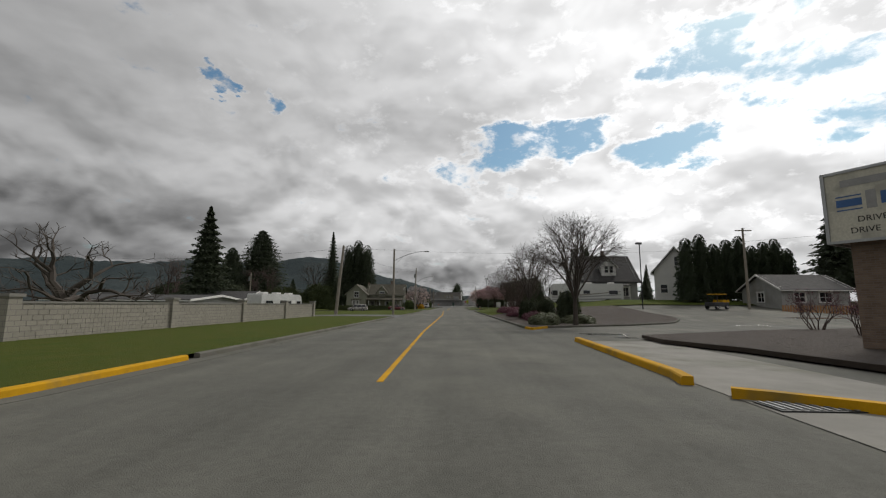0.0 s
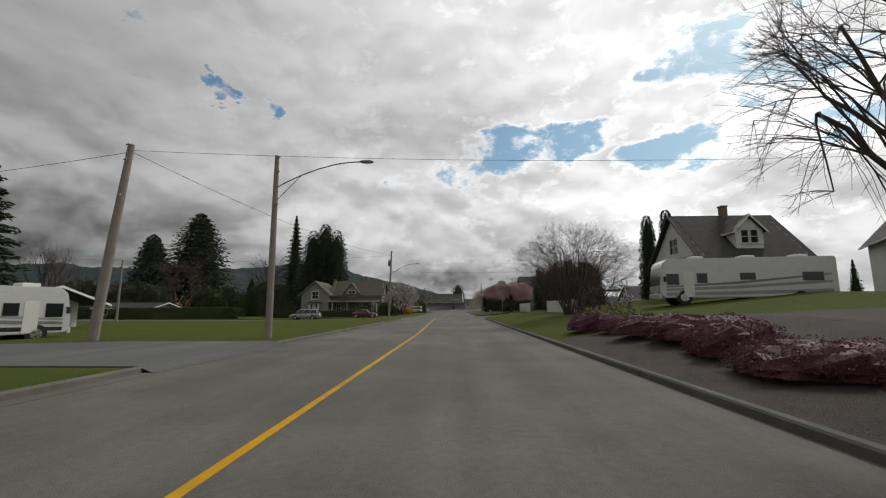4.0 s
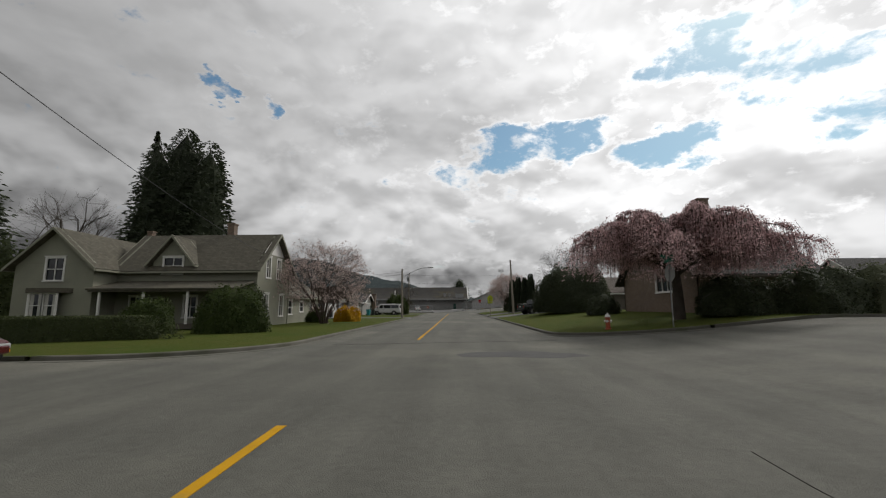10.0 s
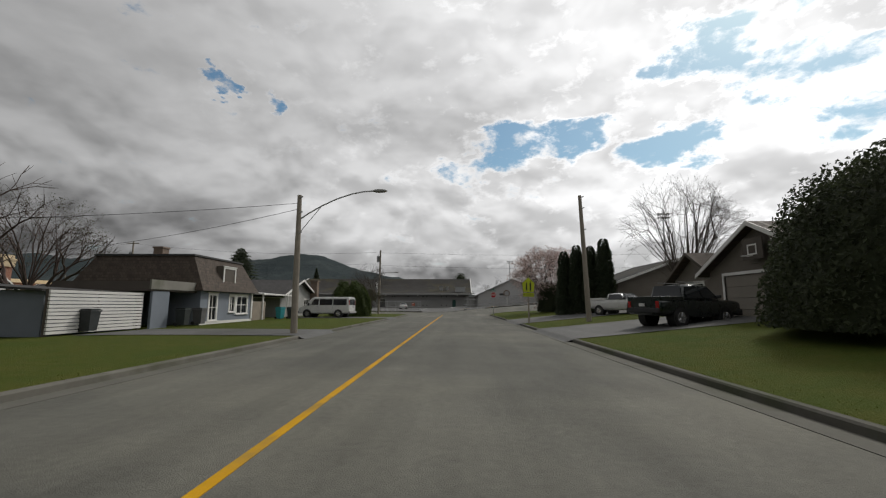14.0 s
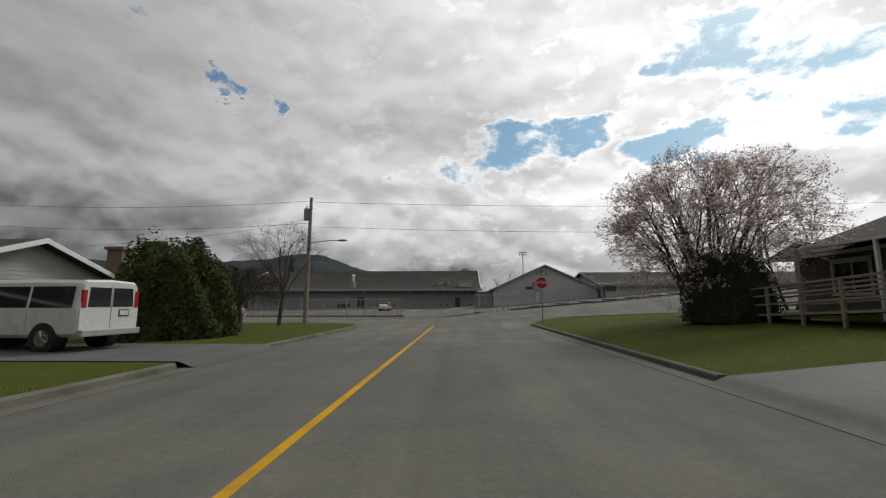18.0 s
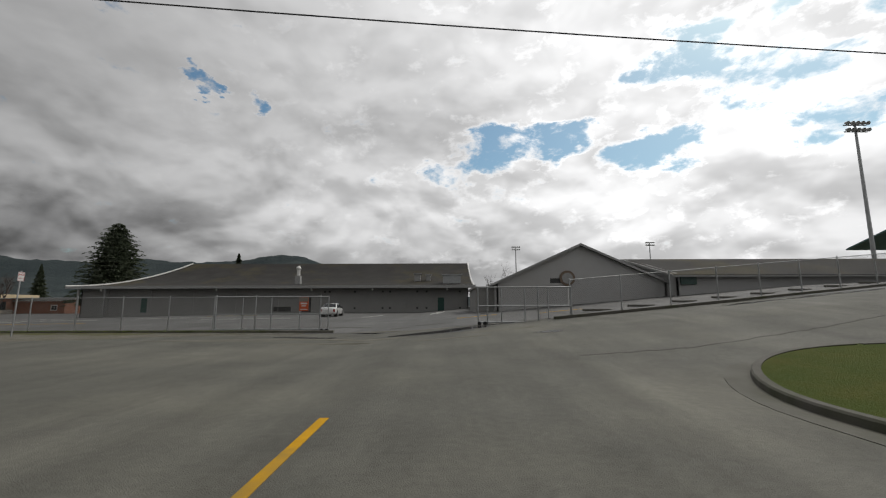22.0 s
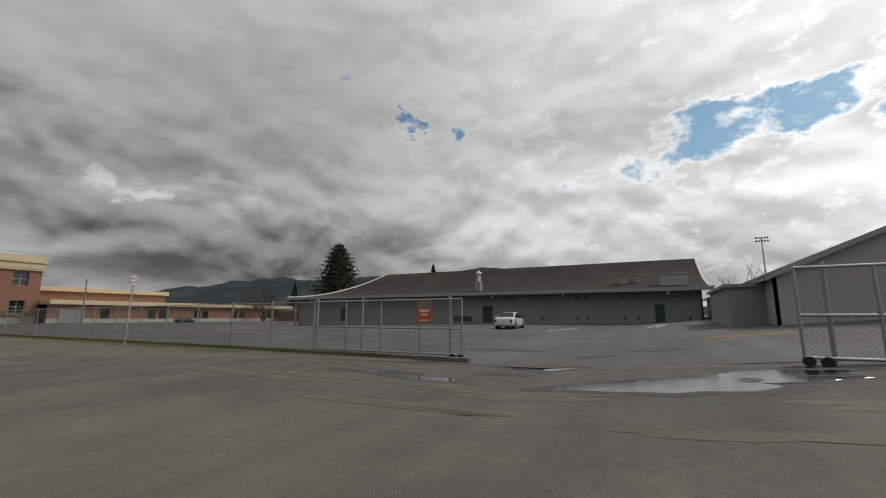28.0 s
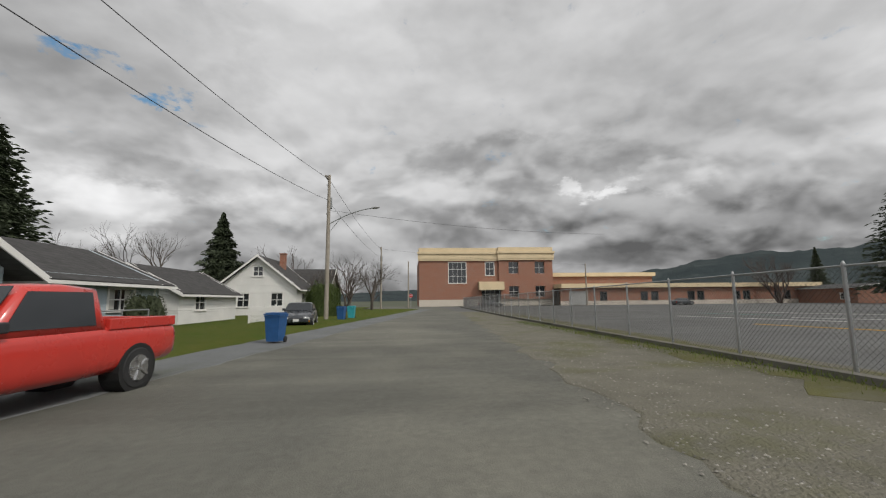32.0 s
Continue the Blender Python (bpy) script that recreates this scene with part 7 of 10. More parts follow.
def lightbox_sign():
    s = thing("lightbox_sign", pose(14.4, 13.9, 0.1, 0, 0, 28), "weathered cube lightbox sign on a dark brick pier", "sign")
    part("pier", boxes((-0.75, 0.75, -0.75, 0.75, -0.2, 3.6)), M["brick_tan"], s, "dark brick pier")
    b = part("lightbox", boxes((-1.15, 1.15, -1.15, 1.15, 3.6, 5.95)), M["sign_box"], s, "yellowed translucent lightbox")
    bm = bmesh.new()
    for u in (-1.15, 1.15):
        for v in (-1.15, 1.15):
            box(bm, u - 0.05, u + 0.05, v - 0.05, v + 0.05, 3.55, 6.0)
    for z in (3.58, 5.95):
        for u in (-1.15, 1.15):
            box(bm, u - 0.045, u + 0.045, -1.1, 1.1, z - 0.045, z + 0.045)
            box(bm, -1.1, 1.1, u - 0.045, u + 0.045, z - 0.045, z + 0.045)
    part("frame", bm, M["steel"], b)
    for tr in (0, -90):
        t = pose(0, 0, 0, 0, 0, tr)
        for x0, x1, z0, z1, mat, name, label in ((-0.85, -0.2, 4.75, 5.0, "sign_blue", "logo_block", "faded blue logo block"), (-0.85, -0.2, 4.62, 4.66, "sign_blue", "logo_stripe", "faded blue stripe"),
                                                 (-0.85, -0.2, 5.08, 5.12, "sign_blue", "logo_stripe", "faded blue stripe"), (0.25, 0.85, 4.7, 5.1, "sign_blue", "logo_block", "faded blue logo block"),
                                                 (-0.7, 0.7, 5.42, 5.66, "gutter", "name_bar", "faded grey name bar"), (-0.1, 0.15, 4.6, 5.2, "gutter", "name_bar", "faded grey name bar")):
            bm = boxes((x0, x1, -1.158, -1.151, z0, z1))
            bmesh.ops.transform(bm, matrix=t, verts=bm.verts)
            part(name, bm, M[mat], b, label)
        lettering("words", "MEMBERSHIP" if tr == 0 else "DRIVE", 0.27, t @ Matrix.Translation((0, -1.156, 4.28)), M["black"], b)
        lettering("words", "DRIVE" if tr == 0 else "DRIVE", 0.27, t @ Matrix.Translation((-0.2, -1.156, 3.92)), M["black"], b)


lightbox_sign()


# ---- chain-link fences ----
def chain_link(name, pts, h, label, pitch=0.10, post_gap=3.0, top_rail=True, r_post=0.035, gate=False, lift=0.08):
    f = thing(name, pose(0, 0, 0), label, "fence")
    line = line_pts(pts, post_gap)
    bm_wire = []
    verts, faces = [], []

    def strand(p, q, t=0.0035):
        p, q = Vector(p), Vector(q)
        d = (q - p).normalized()
        a = d.orthogonal().normalized() * t
        b = d.cross(a)
        k = len(verts)
        for c in (p, q):
            verts.extend([tuple(c + a), tuple(c - a * 0.5 + b * 0.87), tuple(c - a * 0.5 - b * 0.87)])
        for i in range(3):
            j = (i + 1) % 3
            faces.append((k + i, k + j, k + 3 + j, k + 3 + i))
    for a, b in zip(line, line[1:]):
        za, zb = G(*a), G(*b)
        L_ = math.dist(a, b)

        def P(u, v):
            s = u / L_
            return (a[0] + (b[0] - a[0]) * s, a[1] + (b[1] - a[1]) * s, za + (zb - za) * s + lift + v)
        n = int(L_ / pitch)
        for sgn in (1, -1):
            for k in range(-int(h / pitch) - 1, n + int(h / pitch) + 2):
                u0, u1 = k * pitch, k * pitch + sgn * h
                v0, v1 = 0.0, h
                if u0 < 0:
                    if sgn < 0 or u1 <= 0:
                        continue
                    v0, u0 = -u0, 0.0
                if u0 > L_:
                    if sgn > 0 or u1 >= L_:
                        continue
                    v0, u0 = u0 - L_, L_
                if u1 > L_:
                    v1, u1 = v0 + (L_ - u0), L_
                if u1 < 0:
                    v1, u1 = v0 + u0, 0.0
                if v1 - v0 > 0.03:
                    strand(P(u0, v0), P(u1, v1))
        if top_rail:
            bm = bmesh.new()
            tube(bm, [P(0, h), P(L_, h)], 0.02, 6, False)
            part("top_rail", bm, M["steel"], f)
    w = raw("wire_mesh", verts, faces, M["dull_steel"], f, "galvanised diamond wire mesh")
    w["kind"] = "stuff"
    for x, y in line:
        bm = bmesh.new()
        z = G(x, y)
        tube(bm, [(x, y, z - 0.1), (x, y, z + h + 0.12), (x, y, z + h + 0.17)], [r_post, r_post, r_post * 0.4], 8)
        part("post", bm, M["steel"], f)
    return f


chain_link("chain_link_fence", [(-13.2, 213.6), (-34.6, 214.4), (-70, 215.6), (-104, 217.2)], 1.85, "grey chain-link fence along the school lot", 0.11)
# cantilever gate leaf, slid half open
def gate_leaf(xa, xb, y, label, sign=False, h=1.95):
    f = thing("sliding_gate", pose(0, 0, 0), label, "gate")
    za, zb = G(xa, y), G(xb, y)
    z = min(za, zb)

    def bar(p, q, r=0.032):
        bm = bmesh.new()
        tube(bm, [p, q], r, 8)
        return bm
    for v in (0.18, 1.0, h):
        part("rail", bar((xa, y, z + v), (xb, y, z + v)), M["steel"], f)
    n = 4
    for k in range(n + 1):
        x = xa + (xb - xa) * k / n
        part("upright", bar((x, y, z + 0.18), (x, y, z + h)), M["steel"], f)
    for x in (xa, xa + (xb - xa) * 0.35, xb - 0.5 * (1 if xb > xa else -1)):
        part("guide_post", bar((x, y + 0.16, G(x, y) - 0.1), (x, y + 0.16, z + h + 0.12), 0.045), M["steel"], f)
    verts, faces = [], []
    bm = bmesh.new()
    L_, pitch, hh = abs(xb - xa), 0.11, h - 0.18
    s = 1 if xb > xa else -1
    for sgn in (1, -1):
        for k in range(-int(hh / pitch) - 1, int(L_ / pitch) + int(hh / pitch) + 2):
            u0, u1, v0, v1 = k * pitch, k * pitch + sgn * hh, 0.0, hh
            if u0 < 0:
                if sgn < 0 or u1 <= 0:
                    continue
                v0, u0 = -u0, 0.0
            if u0 > L_:
                if sgn > 0 or u1 >= L_:
                    continue
                v0, u0 = u0 - L_, L_
            if u1 > L_:
                v1, u1 = v0 + L_ - u0, L_
            if u1 < 0:
                v1, u1 = v0 + u0, 0.0
            if v1 - v0 > 0.03:
                tube(bm, [(xa + s * u0, y, z + 0.18 + v0), (xa + s * u1, y, z + 0.18 + v1)], 0.0025, 3, False)
    w = part("wire_mesh", bm, M["dull_steel"], f, "galvanised diamond wire mesh")
    w["kind"] = "stuff"
    for dx in (-0.14, 0.14):
        bm = bmesh.new()
        tube(bm, [(xb - 0.2 * s + dx, y - 0.05, G(xb, y) + 0.11), (xb - 0.2 * s + dx, y + 0.05, G(xb, y) + 0.11)], 0.1, 12)
        part("wheel", bm, M["rubber"], f, "small rubber gate wheel")
    if sign:
        sx = xb - 1.35 * s
        p = part("warning_sign", boxes((sx - 0.25, sx + 0.25, y - 0.06, y - 0.045, z + 1.18, z + 1.92)), M["sign_orange"], f, "orange-red warning sign")
        part("sign_header", boxes((sx - 0.24, sx + 0.24, y - 0.066, y - 0.061, z + 1.68, z + 1.91)), M["door_tan"], p)
        part("text_bar", boxes((sx - 0.18, sx + 0.18, y - 0.068, y - 0.061, z + 1.54, z + 1.62)), M["sign_white"], p)
        part("text_bar", boxes((sx - 0.12, sx + 0.12, y - 0.068, y - 0.061, z + 1.42, z + 1.48)), M["sign_white"], p)
        part("text_bar", boxes((sx - 0.19, sx + 0.19, y - 0.068, y - 0.061, z + 1.24, z + 1.28)), M["sign_white"], p)
    return f


gate_leaf(-13.2, -6.9, 213.4, "chain-link sliding gate leaf with an orange warning sign", True)
gate_leaf(6.0, 1.2, 211.8, "chain-link sliding gate leaf on small wheels at the entrance")
chain_link("chain_link_fence", [(6.0, 212.0), (14.5, 213.2), (34, 217.0), (66, 224)], 1.85, "grey chain-link fence before the hall", 0.12)


def picket_fence(x0, y0, x1, y1, h, label, gap=0.155, mat=None, wide=0.075):
    f = thing("picket_fence", pose(0, 0, 0), label, "fence", "picket fences")
    mat = mat or M["siding_white"]
    L_ = math.dist((x0, y0), (x1, y1))
    d = Vector(((x1 - x0) / L_, (y1 - y0) / L_))
    turn = math.degrees(math.atan2(d.y, d.x))
    bm = bmesh.new()
    prism(bm, [(-wide / 2, 0.04), (wide / 2, 0.04), (wide / 2, h - 0.06), (0, h), (-wide / 2, h - 0.06)], -0.012, 0.012, pose(0, 0, 0, 90))
    me = finish(bm, "picket", mat)
    n = int(L_ / gap)
    for k in range(n + 1):
        x, y = x0 + d.x * k * gap, y0 + d.y * k * gap
        ob = new("picket", me)
        ob.matrix_world = pose(x, y, G(x, y) + 0.12 + random.Random(k).uniform(-0.012, 0.012), 0, random.Random(k + 7).uniform(-0.8, 0.8), turn)
        ob.parent = f
    for k in range(int(L_ / 2.4) + 1):
        s = min(L_, k * 2.4)
        x, y = x0 + d.x * s, y0 + d.y * s
        bm = boxes((-0.055, 0.055, 0.02, 0.13, -0.1, h + 0.08))
        bmesh.ops.transform(bm, matrix=pose(x, y, G(x, y) + 0.12, 0, 0, turn), verts=bm.verts)
        part("post", bm, mat, f)
    for zz in (0.28, h - 0.3):
        bm = bmesh.new()
        tube(bm, [(x0 - d.y * 0.03, y0 + d.x * 0.03, G(x0, y0) + 0.12 + zz), (x1 - d.y * 0.03, y1 + d.x * 0.03, G(x1, y1) + 0.12 + zz)], 0.035, 4)
        part("rail", bm, mat, f)
    return f


picket_fence(10.0, 91.2, 10.0, 100.2, 1.15, "white picket fence on the corner lawn")
picket_fence(10.4, 83.3, 10.6, 72.5, 1.15, "white picket fence behind the big shrub")
picket_fence(12.0, 101.0, 24.0, 103.0, 1.15, "white picket fence beside the side street")
picket_fence(-48.0, 196.0, -60.0, 196.4, 1.1, "white picket fence before the garage", 0.16)
# cedar board fence by the parking lot
f = thing("board_fence", pose(0, 0, 0), "orange cedar board fence behind the parking lot", "fence")
for k in range(60):
    x, y = 38 + k * 0.2, 49.5 - k * 0.12
    part("board", boxes((x, x + 0.19, y - 0.02, y + 0.02, 0.0, 1.75)), M["cedar_wood"], f)


def hydrant():
    x, y = 7.2, 119.8
    h = thing("fire_hydrant", pose(x, y, G(x, y) + 0.12), "red fire hydrant with a white bonnet on the lawn", "fire hydrant")
    bm = bmesh.new()
    tube(bm, [(0, 0, 0), (0, 0, 0.06), (0, 0, 0.07), (0, 0, 0.56), (0, 0, 0.58), (0, 0, 0.62)], [0.16, 0.16, 0.11, 0.11, 0.15, 0.15], 16)
    b = part("barrel", bm, M["hydrant_red"], h)
    bm = bmesh.new()
    tube(bm, [(0, 0, 0.62), (0, 0, 0.70), (0, 0, 0.77), (0, 0, 0.78), (0, 0, 0.84)], [0.135, 0.12, 0.05, 0.03, 0.03], 16)
    part("bonnet", bm, M["trim"], h, "white painted bonnet")
    for a in (0, 120, 240):
        bm = bmesh.new()
        tube(bm, [(0.08 * math.cos(radians(a)), 0.08 * math.sin(radians(a)), 0.42), (0.19 * math.cos(radians(a)), 0.19 * math.sin(radians(a)), 0.42)], 0.065, 10)
        part("nozzle", bm, M["trim"], b)


hydrant()


def wheeled_bin(x, y, turn, mat, label, lid=None, z=None):
    b = thing("wheeled_bin", pose(x, y, (G(x, y) + 0.02) if z is None else z, 0, 0, turn), label, "bin", "wheeled bins")
    bm = bmesh.new()
    lo = [(-0.22, -0.25), (0.22, -0.25), (0.22, 0.25), (-0.22, 0.25)]
    a = [bm.verts.new((x_, y_, 0.06)) for x_, y_ in lo]
    c = [bm.verts.new((x_ * 1.28, y_ * 1.25, 0.98)) for x_, y_ in lo]
    for k in range(4):
        bm.faces.new((a[k], a[(k + 1) % 4], c[(k + 1) % 4], c[k]))
    bm.faces.new(a[::-1])
    bm.faces.new(c)
    box(bm, -0.3, 0.3, -0.33, 0.33, 0.93, 0.99)
    part("body", bm, mat, b)
    bm = boxes((-0.31, 0.31, -0.35, 0.33, 1.0, 1.05), (-0.26, 0.26, -0.30, 0.28, 1.05, 1.09))
    part("lid", bm, lid or mat, b)
    for s in (-1, 1):
        bm = bmesh.new()
        tube(bm, [(s * 0.20, 0.27, 0.11), (s * 0.27, 0.27, 0.11)], 0.11, 12)
        part("wheel", bm, M["rubber"], b)
    bm = bmesh.new()
    tube(bm, [(-0.25, 0.38, 0.99), (0.25, 0.38, 0.99)], 0.018, 6)
    part("handle", bm, mat, b)


wheeled_bin(-35.6, 201.5, 80, M["bin_blue"], "blue wheeled recycling bin on the shoulder")
wheeled_bin(-52.0, 201.2, 80, M["bin_blue"], "blue wheeled bin beside the pole")
wheeled_bin(-54.5, 201.6, 85, M["teal"], "teal wheeled bin further along the shoulder")
wheeled_bin(-17.0, 160.9, 90, M["bin_dark"], "dark wheeled bin by the carport", z=0.15)
wheeled_bin(-16.9, 162.4, 90, M["grey_plastic"], "grey wheeled bin by the house wall", z=0.15)
wheeled_bin(-17.6, 155.0, 90, M["bin_dark"], "dark wheeled bin before the slatted screen", z=0.15)
wheeled_bin(-15.5, 174.0, 90, M["bin_dark"], "dark bin beside the carport", z=0.15)
wheeled_bin(-16.2, 173.2, 70, M["teal"], "teal plastic tub stacked by the carport", z=0.15)

# storm drain, manhole, wheel stops
d = thing("storm_drain", pose(5.3, 6.6, 0.02), "dark cast-iron storm drain grate in the gutter", "drain")
part("grate_frame", boxes((-0.6, 0.6, -0.3, 0.3, 0.0, 0.015)), M["black"], d)
for k in range(9):
    part("grate_bar", boxes((-0.56 + k * 0.13, -0.51 + k * 0.13, -0.26, 0.26, 0.015, 0.03)), M["transformer"], d)
for k in range(9):
    x = 8.5 + k * 2.9
    y = 214.6 + (x - 6) * 0.19
    ob = part("wheel_stop", boxes((-0.9, 0.9, -0.08, 0.08, 0.0, 0.13), bevel=0.02), M["kerb_dark"])
    ob.matrix_world = pose(x, y, G(x, y) + 0.01, 0, 0, 11)
    tagged(ob, "dark concrete wheel stop in the lot", "wheel stop", "wheel stops")
# painted bays in the school lot
for i, (xa, ya, xb, yb, mat) in enumerate(((-2, 238, -1, 245, "white_paint"), (-1.4, 238, -0.4, 245, "white_paint"), (-9, 234, -7.6, 240, "white_paint"), (-24, 231, -16, 232.5, "white_paint"), (-34, 236, -26, 237, "white_paint"), (-46, 232, -36, 233.5, "white_paint"), (-52, 228, -40, 229.5, "white_paint"), (-62, 240, -46, 242, "white_paint"),
                                               (-40, 224, -30, 224.8, "yellow"), (0.5, 222, 3.5, 222.5, "yellow"), (6, 219, 9, 219.5, "yellow"), (-30, 242, -24, 243, "yellow"), (-58, 234, -50, 235, "sign_green"), (-27, 241, -23, 242, "sign_green"))):
    paint("bay_line", [(xa, ya), (xb, yb)], 0.14 if i < 3 else 0.3, M[mat], "painted line in the school lot", z=0.022)
# pale concrete kerb in front of the fence
bm = bmesh.new()
sweep(bm, line_pts([(-6.5, 213.1), (-34.6, 213.9), (-104, 216.6)], 2.0), [(-0.12, -0.05), (-0.12, 0.14), (0.12, 0.14), (0.12, -0.05)])
tagged(part("kerb_fence", bm, M["kerb"]), "mossy concrete kerb under the fence", "kerb", kind="structure")
bm = bmesh.new()
sweep(bm, line_pts([(5.0, 211.4), (14.5, 212.6), (34, 216.4), (66, 223.4)], 2.0), [(-0.15, -0.05), (-0.15, 0.14), (0.15, 0.14), (0.15, -0.05)])
tagged(part("kerb_fence", bm, M["kerb_dark"]), "mossy concrete kerb under the fence", "kerb", kind="structure")

# ---- vehicles: x forward, origin on the ground under the middle ----
def wheel(parent, x, y, r, w=0.2, rim=None):
    s = 1 if y > 0 else -1
    bm = bmesh.new()
    tube(bm, [(x, y - s * w, r), (x, y - s * w + s * 0.03, r), (x, y - s * 0.03, r), (x, y, r)], [r * 0.94, r, r, r * 0.92], 22)
    t = part("wheel", bm, M["rubber"], parent)
    bm = bmesh.new()
    tube(bm, [(x, y - s * 0.02, r), (x, y + s * 0.008, r), (x, y + s * 0.012, r)], [r * 0.64, r * 0.62, r * 0.2], 18)
    for k in range(5):
        a = 2 * math.pi * k / 5
        tube(bm, [(x, y + s * 0.014, r), (x + math.cos(a) * r * 0.6, y + s * 0.016, r + math.sin(a) * r * 0.6)], 0.03, 4)
    part("rim", bm, rim or M["chrome"], t, "bright wheel rim")


def loft(stations, rows, smooth=1):
    """Skin through stations; rows(station) gives half-section points (y, z) from the bottom centre to the top centre."""
    bm = bmesh.new()
    rings = []
    fine = []
    for i in range(len(stations) - 1):
        p0, p1, p2, p3 = stations[max(i - 1, 0)], stations[i], stations[i + 1], stations[min(i + 2, len(stations) - 1)]
        for k in range(smooth):
            u = k / smooth
            fine.append(tuple(0.5 * (2 * b + (c - a) * u + (2 * a - 5 * b + 4 * c - d) * u * u + (3 * b - a - 3 * c + d) * u ** 3) if j else b + (c - b) * u for j, (a, b, c, d) in enumerate(zip(p0, p1, p2, p3))))
    for s in (fine + [stations[-1]] if smooth > 1 else stations):
        half = rows(s)
        ring = [bm.verts.new((s[0], y, z)) for y, z in half] + [bm.verts.new((s[0], -y, z)) for y, z in half[::-1]]
        rings.append(ring)
    n = len(rings[0])
    for a, b in zip(rings, rings[1:]):
        for k in range(n):
            bm.faces.new((a[k], a[(k + 1) % n], b[(k + 1) % n], b[k]))
    bm.faces.new(rings[0][::-1])
    bm.faces.new(rings[-1])
    return bm


def panel(pts, t=0.012):
    """A flat panel through four corners, thickened."""
    bm = bmesh.new()
    v = [Vector(p) for p in pts]
    n = (v[1] - v[0]).cross(v[-1] - v[0]).normalized() * t
    a = [bm.verts.new(p) for p in v]
    b = [bm.verts.new(p + n) for p in v]
    k = len(v)
    bm.faces.new(a[::-1])
    bm.faces.new(b)
    for i in range(k):
        bm.faces.new((a[i], a[(i + 1) % k], b[(i + 1) % k], b[i]))
    return bm


def car(name, m, label, paint, W, body, cabin, axles, r=0.33, category="car", sides=((0.06, 0.46), (0.52, 0.94)), bumper="grey_plastic", pickup=None, rim=None, split=True, pick=False):
    """body: rows of (x, z bottom, z top, width factor). cabin: (x front foot, x front top, x rear top, x rear foot, z belt, z roof)."""
    v = thing(name, m, label, category)
    hw = W / 2

    def rows(s):
        x, zb, zt, f = s
        w_ = hw * f
        zm = zb + (zt - zb) * 0.55
        return [(0, zb), (w_ * 0.86, zb), (w_ * 0.96, zb + (zt - zb) * 0.12), (w_ * 0.99, zb + (zt - zb) * 0.3), (w_, zm), (w_ * 0.985, zt - 0.14), (w_ * 0.955, zt - 0.06), (w_ * 0.90, zt - 0.012), (w_ * 0.8, zt + 0.008), (w_ * 0.4, zt + 0.028), (0, zt + 0.035)]
    bm = loft(sorted(body), rows, 4)
    part("body", bm, paint, v, smooth=True)
    x0, x1, x2, x3, zb, zr = cabin
    wb, wt = hw * 0.95, hw * (0.80 if pick else 0.76)
    zs = zb - 0.05
    cab = [(x0, zs, zs + 0.02, wb, wb), (x1, zs, zr - 0.04, wb, wt), ((x1 + x2) / 2, zs, zr, wb, wt), (x2, zs, zr - 0.05, wb, wt), (x3, zs, zs + 0.02, wb, wb)]

    def crow(s):
        x, lo, hi, wl, wh = s
        return [(0, lo), (wl, lo), (wl + (wh - wl) * 0.5, (lo + hi) / 2), (wh, hi - 0.05 * (hi - lo)), (wh * 0.9, hi), (0, hi + 0.02)]
    part("cabin", loft(cab, crow), paint, v, smooth=True)
    # side glass
    def edge(s_, t_):
        xa = x0 + (x1 - x0) * t_
        xb = x3 + (x2 - x3) * t_
        return xa + (xb - xa) * s_
    lo, hi = 0.12, 0.84
    for sgn in (1, -1):
        for a, b in sides:
            pts = []
            for s_, t_ in ((a, lo), (b, lo), (b, hi), (a, hi)):
                yw = wb + (wt - wb) * t_ + 0.008
                pts.append((edge(s_, t_), sgn * yw, zs + (zr - zs) * t_))
            part("side_window", panel(pts if sgn < 0 else pts[::-1], -0.012), M["glass"], v)
        bm = boxes((edge(0.0, 0.1) + (-0.12), edge(0.0, 0.1) + 0.02, sgn * (wb + 0.03) - 0.09, sgn * (wb + 0.03) + 0.09, zb + 0.02, zb + 0.16), bevel=0.02)
        part("mirror", bm, M["black_plastic"], v)
    for nm, xa, xb in (("windscreen", x0, x1), ("rear_window", x3, x2)):
        d = 1 if nm == "windscreen" else -1
        pts = [(xa + (xb - xa) * t_ + d * 0.03, s_ * (wb + (wt - wb) * t_) * 0.88, zs + (zr - zs) * t_ + 0.03) for t_, s_ in ((0.12, 1), (0.12, -1), (0.9, -1), (0.9, 1))]
        part(nm, panel(pts, 0.012 * d), M["glass"], v)
    xf, xr = max(b[0] for b in body), min(b[0] for b in body)
    zf = [b for b in body if b[0] == xf][0]
    zq = [b for b in body if b[0] == xr][0]
    part("front_bumper", boxes((xf - 0.22 if pick else xf - 0.1, xf + (0.12 if pick else 0.06), -hw * (1.0 if pick else zf[3] * 0.95), hw * (1.0 if pick else zf[3] * 0.95), zf[1] - (0.06 if pick else -0.02), zf[1] + 0.24), bevel=0.04 if pick else 0.03), M[bumper] if bumper else paint, v)
    part("rear_bumper", boxes((xr - 0.06, xr + 0.1, -hw * zq[3] * 0.95, hw * zq[3] * 0.95, zq[1] + 0.02, zq[1] + 0.24), bevel=0.03), M[bumper] if bumper else paint, v)
